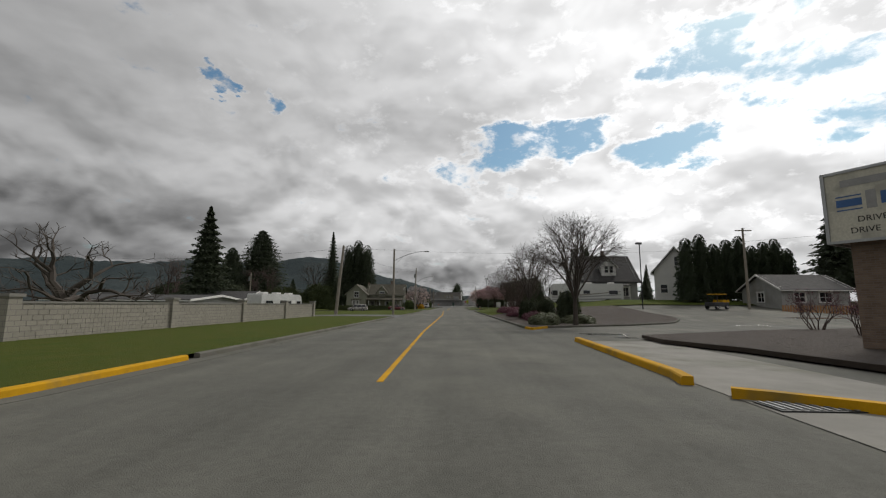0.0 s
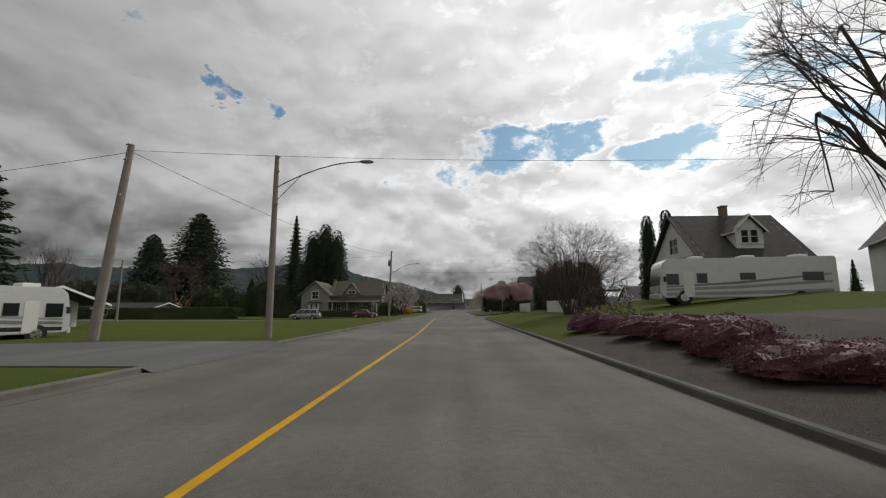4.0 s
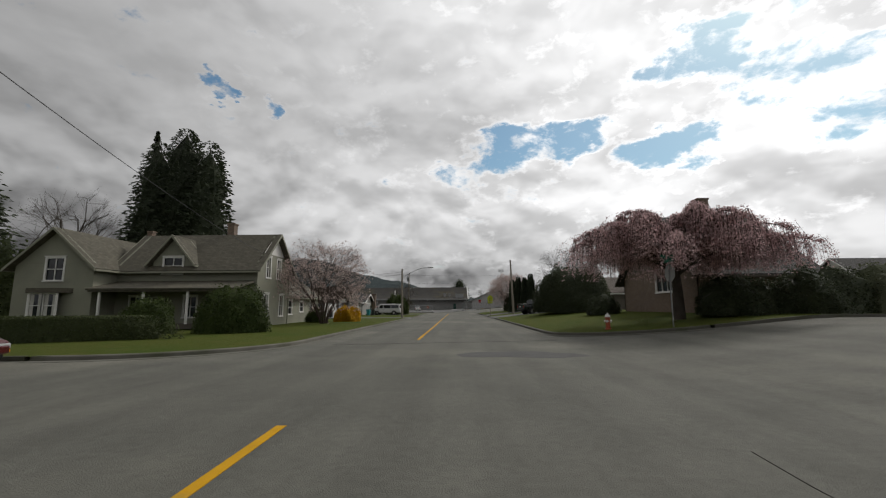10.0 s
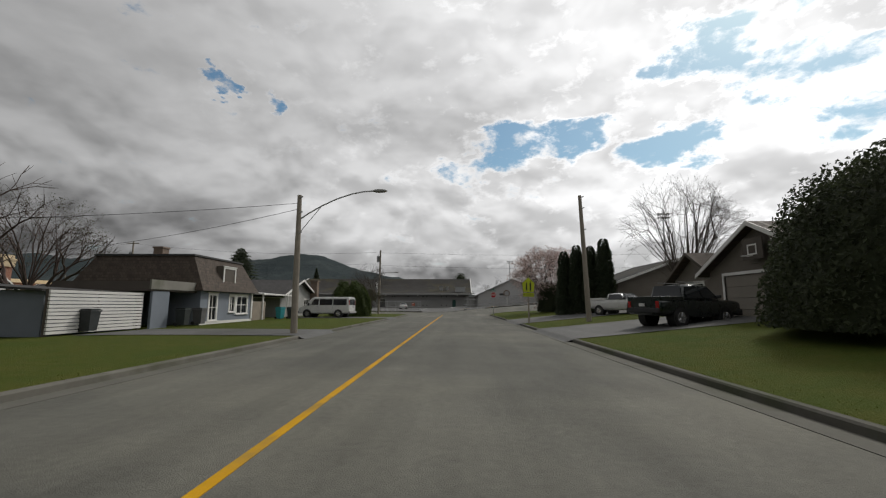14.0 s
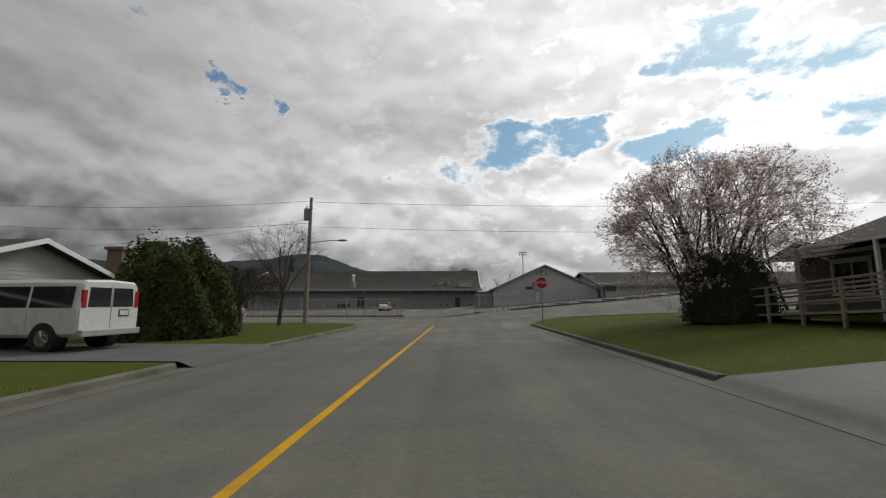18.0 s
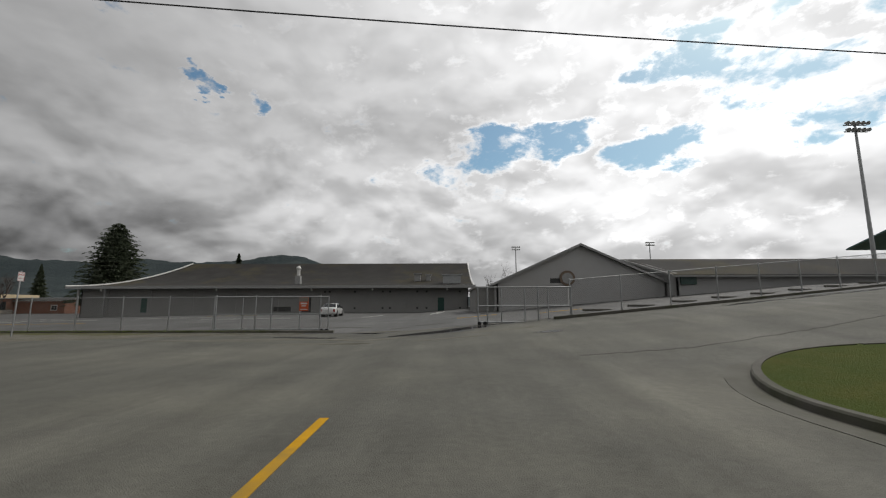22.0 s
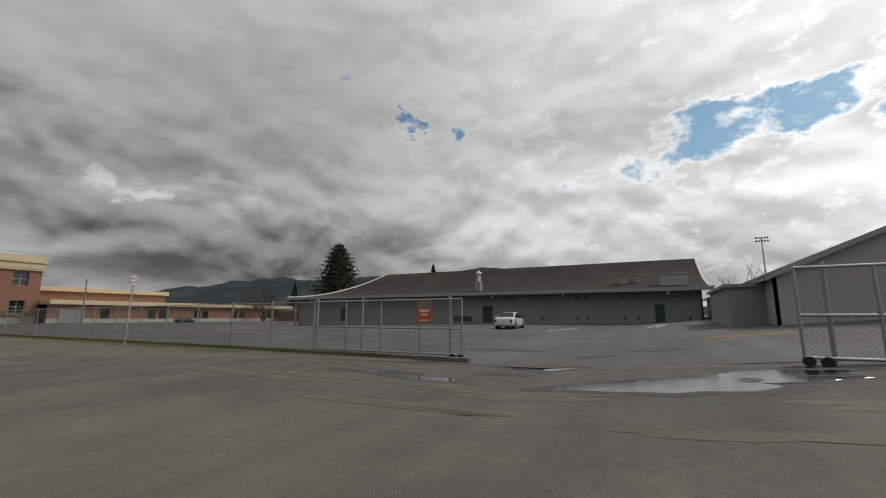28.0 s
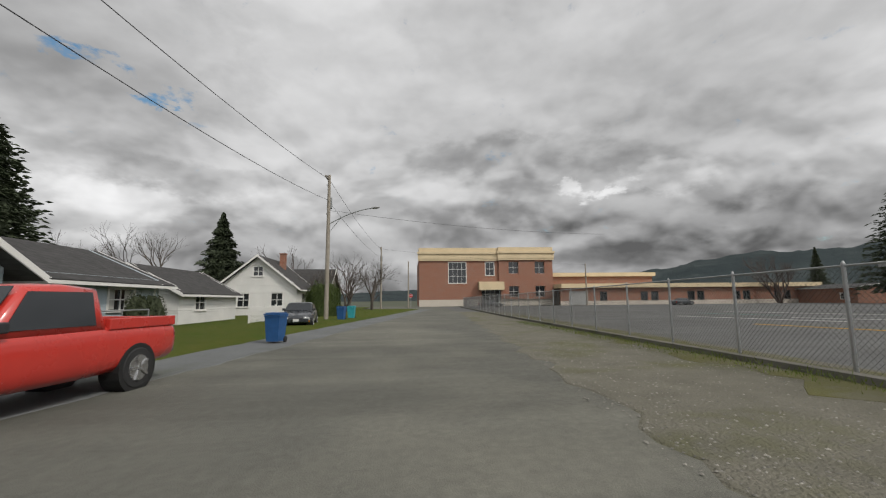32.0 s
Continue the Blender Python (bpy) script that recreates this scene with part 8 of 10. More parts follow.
    if pick:
        part("grille", boxes((xf - 0.02, xf + 0.035, -hw * 0.55, hw * 0.55, zf[2] - 0.33, zf[2] - 0.06), bevel=0.03), M["grey_plastic"], v)
        for k in range(3):
            part("grille_opening", boxes((xf + 0.028, xf + 0.04, -hw * 0.49, hw * 0.49, zf[2] - 0.30 + 0.08 * k, zf[2] - 0.25 + 0.08 * k)), M["black"], v)
    else:
        part("grille", boxes((xf - 0.02, xf + 0.025, -hw * 0.45, hw * 0.45, zf[2] - 0.3, zf[2] - 0.1)), M["black_plastic"], v)
    for sgn in (1, -1):
        yl = sgn * hw * (0.75 if pick else 0.66)
        wl = 0.15 if pick else 0.17
        part("headlight", boxes((xf - 0.05, xf + 0.03, yl - wl, yl + wl, zf[2] - 0.24, zf[2] - 0.08), bevel=0.025), M["lamp_clear"], v)
        part("turn_lamp", boxes((xf - 0.06, xf + 0.026, yl - wl, yl + wl, zf[2] - 0.33, zf[2] - 0.25), bevel=0.012), M["lamp_amber"], v)
        part("tail_lamp", boxes((xr - 0.018, xr + 0.04, sgn * hw * 0.8 - 0.09, sgn * hw * 0.8 + 0.09, zq[2] - 0.38, zq[2] - 0.05), bevel=0.015), M["lamp_red"], v)
        for x in axles:
            # dark arch lip and wheel
            bm = bmesh.new()
            ring = [(x + math.cos(radians(a)) * (r + 0.075), sgn * hw * 0.985, r + math.sin(radians(a)) * (r + 0.075)) for a in range(-15, 196, 15)]
            tube(bm, ring, 0.04, 5)
            bm2 = bmesh.new()
            tube(bm2, [(x, sgn * hw * 0.6, r), (x, sgn * (hw + 0.004), r)], r + 0.07, 22)
            a_ = part("wheel_arch", bm2, M["black"], v)
            wheel(v, x, sgn * (hw + 0.02), r, rim=rim)
            bm.free()
    part("plate", boxes((xf + (0.115 if pick else 0.055), xf + (0.13 if pick else 0.07), -0.16, 0.16, zf[1] + 0.08, zf[1] + 0.22)), M["plate"], v, "blank number plate")
    part("plate", boxes((xr - 0.075, xr - 0.055, -0.16, 0.16, zq[1] + 0.3, zq[1] + 0.44)), M["plate"], v, "blank number plate")
    return v


def sedan(x, y, turn, paint, label, L=4.6, z=None):
    h = L / 2
    return car("car", pose(x, y, (G(x, y) + 0.01) if z is None else z, 0, 0, turn), label, paint, 1.76, [(-h, 0.3, 0.86, 0.86), (-h + 0.25, 0.24, 0.98, 0.97), (-h + 1.0, 0.2, 0.98, 1), (0.3, 0.2, 0.95, 1), (h - 1.2, 0.2, 0.9, 1), (h - 0.4, 0.22, 0.78, 0.96), (h, 0.28, 0.66, 0.84)],
               (h - 1.25, 0.35, -0.95, -h + 0.75, 0.93, 1.43), (-1.33, 1.38), 0.32, bumper=None)


def minivan(x, y, turn, paint, label, z=None):
    h = 2.5
    return car("minivan", pose(x, y, (G(x, y) + 0.01) if z is None else z, 0, 0, turn), label, paint, 1.95, [(-h, 0.32, 1.05, 0.9), (-h + 0.2, 0.26, 1.1, 0.98), (-1, 0.22, 1.08, 1), (1.1, 0.22, 1.02, 1), (h - 0.45, 0.24, 0.9, 0.97), (h, 0.3, 0.74, 0.84)],
               (h - 0.95, 0.75, -h + 0.35, -h + 0.05, 1.04, 1.76), (-1.5, 1.5), 0.33, "car", ((0.05, 0.3), (0.33, 0.62), (0.65, 0.95)))


sedan(-15.2, 109.2, 3, M["paint_maroon"], "maroon sedan parked along the side street", 4.1)
minivan(-25.4, 108.9, 182, M["paint_silver"], "champagne minivan parked along the side street")
sedan(-13.2, 238.0, 92, M["paint_white"], "white sedan parked before the long building", 4.6)
sedan(-46.4, 199.6, 8, M["paint_navy"], "dark hatchback parked by the picket fence", 4.3)
sedan(-100, 222, 100, M["paint_navy"], "dark car parked before the school", 4.5)
sedan(-101, 262, 100, M["paint_navy"], "dark car parked by the school wing", 4.5)
sedan(-29.2, 172.6, 90, M["paint_silver"], "silver car under the carport", 4.5, 0.1)


def pickup(x, y, turn, paint, label, W=1.75, h=2.45, up=0.0, belt=1.05, roof=1.62, r=0.36, bumper="grey_plastic", rack=False, crew=False, z=None, rim=None):
    q = up
    belt += 0.03
    xf0, xt0, xt1, xf1 = (1.05, 0.52, -0.62, -0.70) if not crew else (1.25, 0.55, -1.02, -1.12)
    v = car("pickup_truck", pose(x, y, (G(x, y) + 0.01) if z is None else z, 0, 0, turn), label, paint, W, [(-h, 0.46 + q, 1.04 + q, 0.96), (-h + 0.1, 0.40 + q, 1.06 + q, 1), (-0.8, 0.32 + q * 0.7, 1.08 + q, 1), (0.95, 0.32 + q * 0.7, 1.07 + q, 1), (1.15, 0.32 + q * 0.7, 1.07 + q, 1), (h - 0.45, 0.36 + q * 0.8, 1.05 + q, 0.99), (h - 0.12, 0.40 + q * 0.8, 1.02 + q, 0.98), (h - 0.02, 0.42 + q * 0.8, 0.99 + q, 0.97), (h, 0.44 + q * 0.8, 0.93 + q, 0.95)],
            (xf0, xt0, xt1, xf1, belt + q, roof + q), (-1.42, 1.5), r, "pickup truck", ((0.08, 0.9),) if not crew else ((0.06, 0.46), (0.5, 0.94)), bumper, rim=rim, pick=True)
    # open bed: dark floor set into the deck with raised rails
    b0, b1 = xf1 - 0.06, -h + 0.06
    part("bed_floor", boxes((b1, b0, -W / 2 * 0.84, W / 2 * 0.84, 1.10 + q, 1.115 + q)), M["black_plastic"], v, "dark pickup bed floor")
    for s in (-1, 1):
        part("bed_rail", boxes((b1, b0, s * W / 2 * 0.94 - 0.045, s * W / 2 * 0.94 + 0.045, 1.02 + q, 1.20 + q), bevel=0.015), paint, v)
    part("tailgate", boxes((-h - 0.01, -h + 0.07, -W / 2 * 0.9, W / 2 * 0.9, 0.62 + q, 1.19 + q), bevel=0.015), paint, v)
    part("bulkhead", boxes((b0 - 0.05, b0 + 0.03, -W / 2 * 0.88, W / 2 * 0.88, 1.04 + q, 1.20 + q)), paint, v)
    if rack:
        for s in (-1, 1):
            bm = bmesh.new()
            tube(bm, [(xt1, s * 0.55, roof + q + 0.1), (xt0, s * 0.55, roof + q + 0.1)], 0.02, 6)
            part("roof_rail", bm, M["black_plastic"], v)
    return v


pk = pickup(-26.4, 200.6, -5.5, M["paint_red"], "red compact pickup truck parked on the shoulder", 1.72, 2.42, 0.04, 1.04, 1.74, 0.36)
# spare tyre lying in the bed
t_ = thing("spare_tyre", pose(-27.4, 200.68, 1.19 + 0.3, 90, 0, 20), "spare tyre standing in the pickup bed", "tyre")
bm = bmesh.new()
for k in range(20):
    a, b = 2 * math.pi * k / 20, 2 * math.pi * (k + 1) / 20
    tube(bm, [(0.24 * math.cos(a), 0.24 * math.sin(a), 0), (0.24 * math.cos(b), 0.24 * math.sin(b), 0)], 0.085, 8, False)
part("tyre", bm, M["rubber"], t_)
pickup(10.6, 155.8, 24, M["paint_dark"], "dark green crew-cab pickup truck before the garage", 1.9, 2.6, 0.12, 1.10, 1.76, 0.40, "black_plastic", True, True)
pickup(12.4, 167.8, -60, M["paint_white"], "old white pickup truck with a flat bed", 1.8, 2.4, 0.1, 1.05, 1.55, 0.35)
pickup(-18.6, 196.0, 20, M["paint_red"], "red pickup truck parked beside the street tree", 1.85, 2.5, 0.1, 1.05, 1.65, 0.37, z=0.12)


def passenger_van(x, y, turn, z):
    """A boxy full-size van: short sloping bonnet, tall flat sides, two rear doors."""
    v = thing("van", pose(x, y, z, 0, 0, turn), "white full-size passenger van with tinted windows on the driveway", "van")
    hw, L2 = 1.0, 2.75
    stations = [(-L2, 0.5, 2.02, 0.95), (-L2 + 0.1, 0.42, 2.09, 0.985), (-1.0, 0.38, 2.12, 1.0), (1.05, 0.38, 2.10, 1.0), (1.35, 0.38, 1.98, 1.0), (1.95, 0.38, 1.30, 0.99), (2.1, 0.38, 1.20, 0.985), (L2 - 0.12, 0.40, 1.06, 0.97), (L2, 0.45, 0.96, 0.94)]

    def rows(s):
        x_, zb, zt, k = s
        w = hw * k
        zw = min(1.22, zt - 0.12)
        return [(0, zb), (w * 0.88, zb), (w * 0.98, zb + 0.10), (w, zb + 0.35), (w, zw), (w - 0.10 * (zt - zw) / 0.9, zt - 0.12), (w - 0.10 * (zt - zw) / 0.9 - 0.07, zt - 0.02), (0, zt + 0.02)]
    part("body", loft(stations, rows), M["paint_white"], v)

    def side(x_, z_):
        return hw - 0.10 * max(0.0, z_ - 1.22) / 0.9 + 0.006
    for s in (-1, 1):
        for xa, xb, slope in ((0.55, 1.42, 0.42), (-0.95, 0.42, 0.0), (-2.5, -1.05, 0.0)):
            pts = [(xa, s * side(xa, 1.26), 1.26), (xb, s * side(xb, 1.26), 1.26), (xb - slope, s * side(xb, 1.88), 1.88), (xa, s * side(xa, 1.88), 1.88)]
            part("side_window", panel(pts if s < 0 else pts[::-1], -0.012), M["glass"], v, "tinted side window")
        for xa in (0.48, -1.0):
            part("door_seam", boxes((xa - 0.006, xa + 0.006, min(s * hw, s * (hw + 0.003)), max(s * hw, s * (hw + 0.003)), 0.55, 1.2)), M["grey_plastic"], v)
        part("door_handle", boxes((0.55, 0.72, min(s * hw, s * (hw + 0.025)), max(s * hw, s * (hw + 0.025)), 1.05, 1.09)), M["black_plastic"], v)
        part("mirror", boxes((1.5, 1.66, s * 1.12 - 0.11, s * 1.12 + 0.11, 1.2, 1.48), bevel=0.03), M["black_plastic"], v)
        part("tail_lamp", boxes((-L2 - 0.015, -L2 + 0.05, s * 0.86 - 0.07, s * 0.86 + 0.07, 1.25, 1.78), bevel=0.012), M["lamp_red"], v, "tall red tail lamp")
        part("headlight", boxes((L2 - 0.06, L2 + 0.02, s * 0.72 - 0.16, s * 0.72 + 0.16, 0.72, 0.9), bevel=0.02), M["lamp_clear"], v)
        yy = sorted((s * 0.04, s * 0.74))
        part("rear_window", panel([(-L2 - 0.012, yy[0], 1.28), (-L2 - 0.012, yy[1], 1.28), (-L2 - 0.006, yy[1] * 0.96, 1.86), (-L2 - 0.006, yy[0] * 0.96, 1.86)], 0.012), M["glass"], v, "rear door window")
        for ax in (-1.62, 1.78):
            bm = bmesh.new()
            tube(bm, [(ax, s * 0.62, 0.38), (ax, s * (hw + 0.005), 0.38)], 0.45, 22)
            part("wheel_arch", bm, M["black"], v)
            wheel(v, ax, s * (hw + 0.015), 0.38, 0.24)
    part("windscreen", panel([(2.0, 0.82, 1.30), (2.0, -0.82, 1.30), (1.42, -0.74, 1.96), (1.42, 0.74, 1.96)], 0.02), M["glass"], v)
    part("door_seam", boxes((-L2 - 0.006, -L2 + 0.01, -0.008, 0.008, 0.62, 1.95)), M["grey_plastic"], v)
    part("rear_bumper", boxes((-L2 - 0.14, -L2 + 0.06, -0.96, 0.96, 0.42, 0.62), bevel=0.03), M["gutter"], v, "grey step bumper")
    part("front_bumper", boxes((L2 - 0.08, L2 + 0.10, -0.95, 0.95, 0.38, 0.62), bevel=0.03), M["grey_plastic"], v)
    part("grille", boxes((L2 - 0.02, L2 + 0.03, -0.5, 0.5, 0.66, 0.92), bevel=0.015), M["grey_plastic"], v)
    plate = part("plate_recess", boxes((-L2 - 0.014, -L2 + 0.02, -0.62, -0.26, 0.98, 1.2)), M["black_plastic"], v)
    part("plate", boxes((-L2 - 0.02, -L2 - 0.0145, -0.59, -0.29, 1.02, 1.17)), M["plate"], plate, "blank number plate")
    return v


passenger_van(-13.9, 179.6, 174, 0.16)


def motorhome(x, y, turn, z, L, H, label, stripes, W=2.5, front="flat"):
    v = thing("motorhome", pose(x, y, z, 0, 0, turn), label, "motorhome")
    h = L / 2
    prof = [(-h, 0.45), (h - 0.25, 0.45), (h, 0.75), (h, 1.35), (h - 0.22, H - 0.35), (h - 0.6, H), (-h + 0.1, H), (-h, H - 0.1)]
    bm = bmesh.new()
    prism(bm, prof, -W / 2, W / 2, Matrix(((1, 0, 0, 0), (0, 0, -1, 0), (0, 1, 0, 0), (0, 0, 0, 1))))
    bmesh.ops.bevel(bm, geom=[e for e in bm.edges], offset=0.06, segments=2, affect="EDGES")
    part("body", bm, M["paint_white"], v)
    part("windscreen", panel([(h + 0.005, -W / 2 * 0.9, 1.38), (h + 0.005, W / 2 * 0.9, 1.38), (h - 0.2, W / 2 * 0.88, H - 0.55), (h - 0.2, -W / 2 * 0.88, H - 0.55)]), M["glass"], v)
    part("front_bumper", boxes((h - 0.1, h + 0.1, -W / 2 * 0.96, W / 2 * 0.96, 0.4, 0.75), bevel=0.04), M["paint_white"], v)
    for s in (-1, 1):
        part("headlight", boxes((h - 0.02, h + 0.03, s * 0.9 - 0.18, s * 0.9 + 0.18, 0.82, 1.04), bevel=0.02), M["lamp_clear"], v)
        yy = s * (W / 2 + 0.004)
        for xa, xb, za, zb in ((h - 1.3, h - 0.45, 1.4, 2.2), (h - 3.2, h - 2.5, 1.5, 2.2), (-0.6, 0.4, 1.7, 2.2), (-h + 0.9, -h + 2.2, 1.6, 2.2)):
            part("side_window", boxes((xa, xb, min(yy, yy + s * 0.02), max(yy, yy + s * 0.02), za, zb), bevel=0.008), M["glass"], v)
        part("door", boxes((h - 2.3, h - 1.6, min(yy, yy + s * 0.015), max(yy, yy + s * 0.015), 0.5, 2.3), bevel=0.006), M["trim"], v)
        for k, (z0, z1, sl) in enumerate(((0.95, 1.12, 0.5), (1.2, 1.3, 0.8), (0.6, 0.82, 0.2))):
            bm = bmesh.new()
            yo = s * (W / 2 + 0.003)
            pts = [(-h + 0.4, z0 + sl), (-h + 0.4, z1 + sl), (h * 0.1, z1 + sl * 0.35), (h - 0.4, z1), (h - 0.4, z0), (h * 0.1, z0 + sl * 0.25)]
            a = [bm.verts.new((p[0], yo, p[1])) for p in pts]
            b = [bm.verts.new((p[0], yo + s * 0.006, p[1])) for p in pts]
            bm.faces.new(a)
            bm.faces.new(b[::-1])
            for i in range(6):
                bm.faces.new((a[i], a[(i + 1) % 6], b[(i + 1) % 6], b[i]))
            part("stripe", bm, M[stripes[k % len(stripes)]], v, "swooping side stripe")
        for ax in (-h + 2.4, h - 1.6):
            bm2 = bmesh.new()
            tube(bm2, [(ax, s * W * 0.3, 0.46), (ax, s * (W / 2 + 0.006), 0.46)], 0.52, 20)
            part("wheel_arch", bm2, M["black"], v)
            wheel(v, ax, s * (W / 2 + 0.01), 0.46, 0.28)
    for k in range(3):
        part("roof_unit", boxes((-h + 1.2 + k * L * 0.3, -h + 2.1 + k * L * 0.3, -0.45, 0.45, H - 0.02, H + 0.24), bevel=0.05), M["trim"], v, "white rooftop air-conditioner")
    for s in (-1, 1):
        part("mirror", boxes((h - 0.35, h - 0.2, s * (W / 2 + 0.22) - 0.08, s * (W / 2 + 0.22) + 0.08, 1.6, 2.0), bevel=0.02), M["black_plastic"], v)
        part("mirror_arm", boxes((h - 0.32, h - 0.27, min(s * W / 2, s * (W / 2 + 0.2)), max(s * W / 2, s * (W / 2 + 0.2)), 1.95, 2.0)), M["black_plastic"], v)
    return v


motorhome(-25.6, 59.0, 72, -0.32, 8.4, 3.15, "white motorhome with grey swooping stripes behind the wall", ("transformer", "gutter", "paint_navy"))
motorhome(21.4, 69.0, 172, G(21.4, 68.5) - 0.25, 11.5, 3.3, "white and beige motorhome parked before the pale house", ("gutter", "door_tan", "gutter"))
# small utility cart by the hedge
c = thing("utility_cart", pose(31.5, 51.0, G(31.5, 51) + 0.02, 0, 0, 200), "small yellow and black utility cart beside the white house", "utility cart")
part("body", boxes((-1.2, 1.2, -0.65, 0.65, 0.35, 0.85), bevel=0.05), M["black_plastic"], c)
part("roof", boxes((-0.9, 0.7, -0.65, 0.65, 1.75, 1.85), bevel=0.03), M["yellow"], c)
part("bed", boxes((-1.3, -0.2, -0.62, 0.62, 0.85, 1.15), bevel=0.02), M["yellow"], c)
for x in (-0.85, 0.65):
    for y in (-0.6, 0.6):
        part("roof_post", boxes((x - 0.03, x + 0.03, y - 0.03, y + 0.03, 0.85, 1.76)), M["black"], c)
for x in (-0.8, 0.8):
    for y in (-0.72, 0.72):
        wheel(c, x, y, 0.28, 0.2)

# ---- trees and shrubs ----
def grow(rng, verts, faces, p, d, length, r, depth, spread, up, n=4, taper=0.62, kids=(2, 3), tips=None, wig=0.18, droop=0.0, limbs=None):
    """Branches of tapering square or pentagonal tubes; ends are kept in tips."""
    pts = [p]
    q = p.copy()
    dd = d.copy()
    segs = 3 if depth > 1 else 2
    for s in range(segs):
        dd = (dd + Vector((rng.uniform(-wig, wig), rng.uniform(-wig, wig), rng.uniform(-wig, wig) + up * 0.12 - droop * 0.25))).normalized()
        q = q + dd * (length / segs)
        pts.append(q.copy())
    rings = []
    for i, c in enumerate(pts):
        rr = r * (1 - (1 - taper) * i / segs)
        a = dd.orthogonal().normalized()
        b = dd.cross(a)
        k0 = len(verts)
        for k in range(n):
            an = 2 * math.pi * k / n
            verts.append(tuple(c + (a * math.cos(an) + b * math.sin(an)) * rr))
        rings.append(k0)
    for a, b in zip(rings, rings[1:]):
        for k in range(n):
            faces.append((a + k, a + (k + 1) % n, b + (k + 1) % n, b + k))
    if tips is not None and depth <= 2:
        tips.extend(pts[1:])
    if depth == 0:
        return
    if limbs is not None:
        verts, faces = limbs
    for k in range(rng.randint(*kids)):
        ax = dd.orthogonal().normalized()
        ax.rotate(Matrix.Rotation(rng.uniform(0, 6.283), 3, dd))
        nd = dd.copy()
        nd.rotate(Matrix.Rotation(radians(rng.uniform(spread * 0.5, spread)), 3, ax))
        nd = (nd + Vector((0, 0, up * 0.25))).normalized()
        start = pts[-1] if k < 2 else pts[rng.randint(1, segs)]
        grow(rng, verts, faces, start, nd, length * rng.uniform(0.66, 0.86), r * taper * rng.uniform(0.75, 0.95), depth - 1, spread, up, 3 if depth < 3 else n, taper, kids, tips, wig, droop)


def leaf_cloud(rng, pts, size, count, spread, flat=0.0):
    """Small folded leaves scattered round points."""
    verts, faces = [], []
    for _ in range(count):
        p = rng.choice(pts)
        c = Vector(p) + Vector((rng.gauss(0, spread), rng.gauss(0, spread), rng.gauss(0, spread * 0.8)))
        a = Vector((rng.gauss(0, 1), rng.gauss(0, 1), rng.gauss(0, 1 - flat))).normalized()
        b = a.orthogonal().normalized()
        s = size * rng.uniform(0.6, 1.4)
        k = len(verts)
        verts += [tuple(c - a * s), tuple(c + b * s * 0.55), tuple(c + a * s), tuple(c - b * s * 0.55 + a.cross(b) * s * 0.3)]
        faces += [(k, k + 1, k + 2), (k, k + 2, k + 3)]
    return verts, faces


def tree(name, x, y, label, height, spread_deg, seed, trunk_h, r, depth=6, kids=(2, 3), up=0.4, stems=1, mat="bark", blossom=None, size=0.07, count=0, cloud=0.25, droop=0.0, category="tree", first=None, wig=0.18, shrink=1.0, z=None, extra=None, spray=None, leanout=(0.25, 0.75), wide=None):
    rng = random.Random(seed)
    z = G(x, y) + 0.05 if z is None else z
    t = thing(name, pose(x, y, z), label, category)
    verts, faces, tips = [], [], []
    bole, bole_f = [], []
    for s in range(stems):
        a = 2 * math.pi * s / stems + rng.uniform(-0.3, 0.3)
        out = 0.0 if stems == 1 else rng.uniform(*leanout)
        d = Vector((math.cos(a) * out, math.sin(a) * out, 1)).normalized()
        grow(rng, bole, bole_f, Vector((math.cos(a) * 0.15 * (stems > 1), math.sin(a) * 0.15 * (stems > 1), -0.2)), d, trunk_h * rng.uniform(0.85, 1.1), r, depth, spread_deg, up, 6, 0.66, kids, tips, wig, droop, (verts, faces))
    top = max(v[2] for v in verts)
    k = height / top
    if wide:
        # crown width over the middle nine tenths of the twigs
        far = sorted(math.hypot(v[0], v[1]) for v in verts)
        shrink = 0.5 * wide / (k * far[int(len(far) * 0.95)])
    verts, bole = ([(v[0] * k * shrink, v[1] * k * shrink, v[2] * k) for v in q] for q in (verts, bole))
    raw("trunk", bole, bole_f, M[mat], t)
    tips = [Vector((v.x * k * shrink, v.y * k * shrink, v.z * k)) for v in tips]
    if spray:
        # fine end twigs: slim three-sided spikes round the branch ends
        per, ln, rad = spray
        mid = Vector((0, 0, height * 0.35))
        for p in tips:
            for _ in range(per):
                out = ((p - mid).normalized() + Vector((rng.gauss(0, 0.55), rng.gauss(0, 0.55), rng.gauss(0.1, 0.5)))).normalized()
                q = p + out * ln * rng.uniform(0.5, 1.3) - Vector((0, 0, droop * ln * 0.5))
                a = out.orthogonal().normalized() * rad
                b = out.cross(a)
                k0 = len(verts)
                verts += [tuple(p + a), tuple(p - a * 0.5 + b), tuple(p - a * 0.5 - b), tuple(q)]
                faces += [(k0, k0 + 1, k0 + 3), (k0 + 1, k0 + 2, k0 + 3), (k0 + 2, k0, k0 + 3)]
    raw("branchwork", verts, faces, M[mat], t)["kind"] = "stuff"
    if blossom and count:
        lo = height * 0.2
        pts = [p for p in tips if p.z > lo] or tips
        raw("crown", *leaf_cloud(rng, pts, size, count, cloud), M[blossom], t)
    if extra:
        raw("foliage", *leaf_cloud(rng, tips, extra[1], extra[2], extra[3]), M[extra[0]], t)
    return t


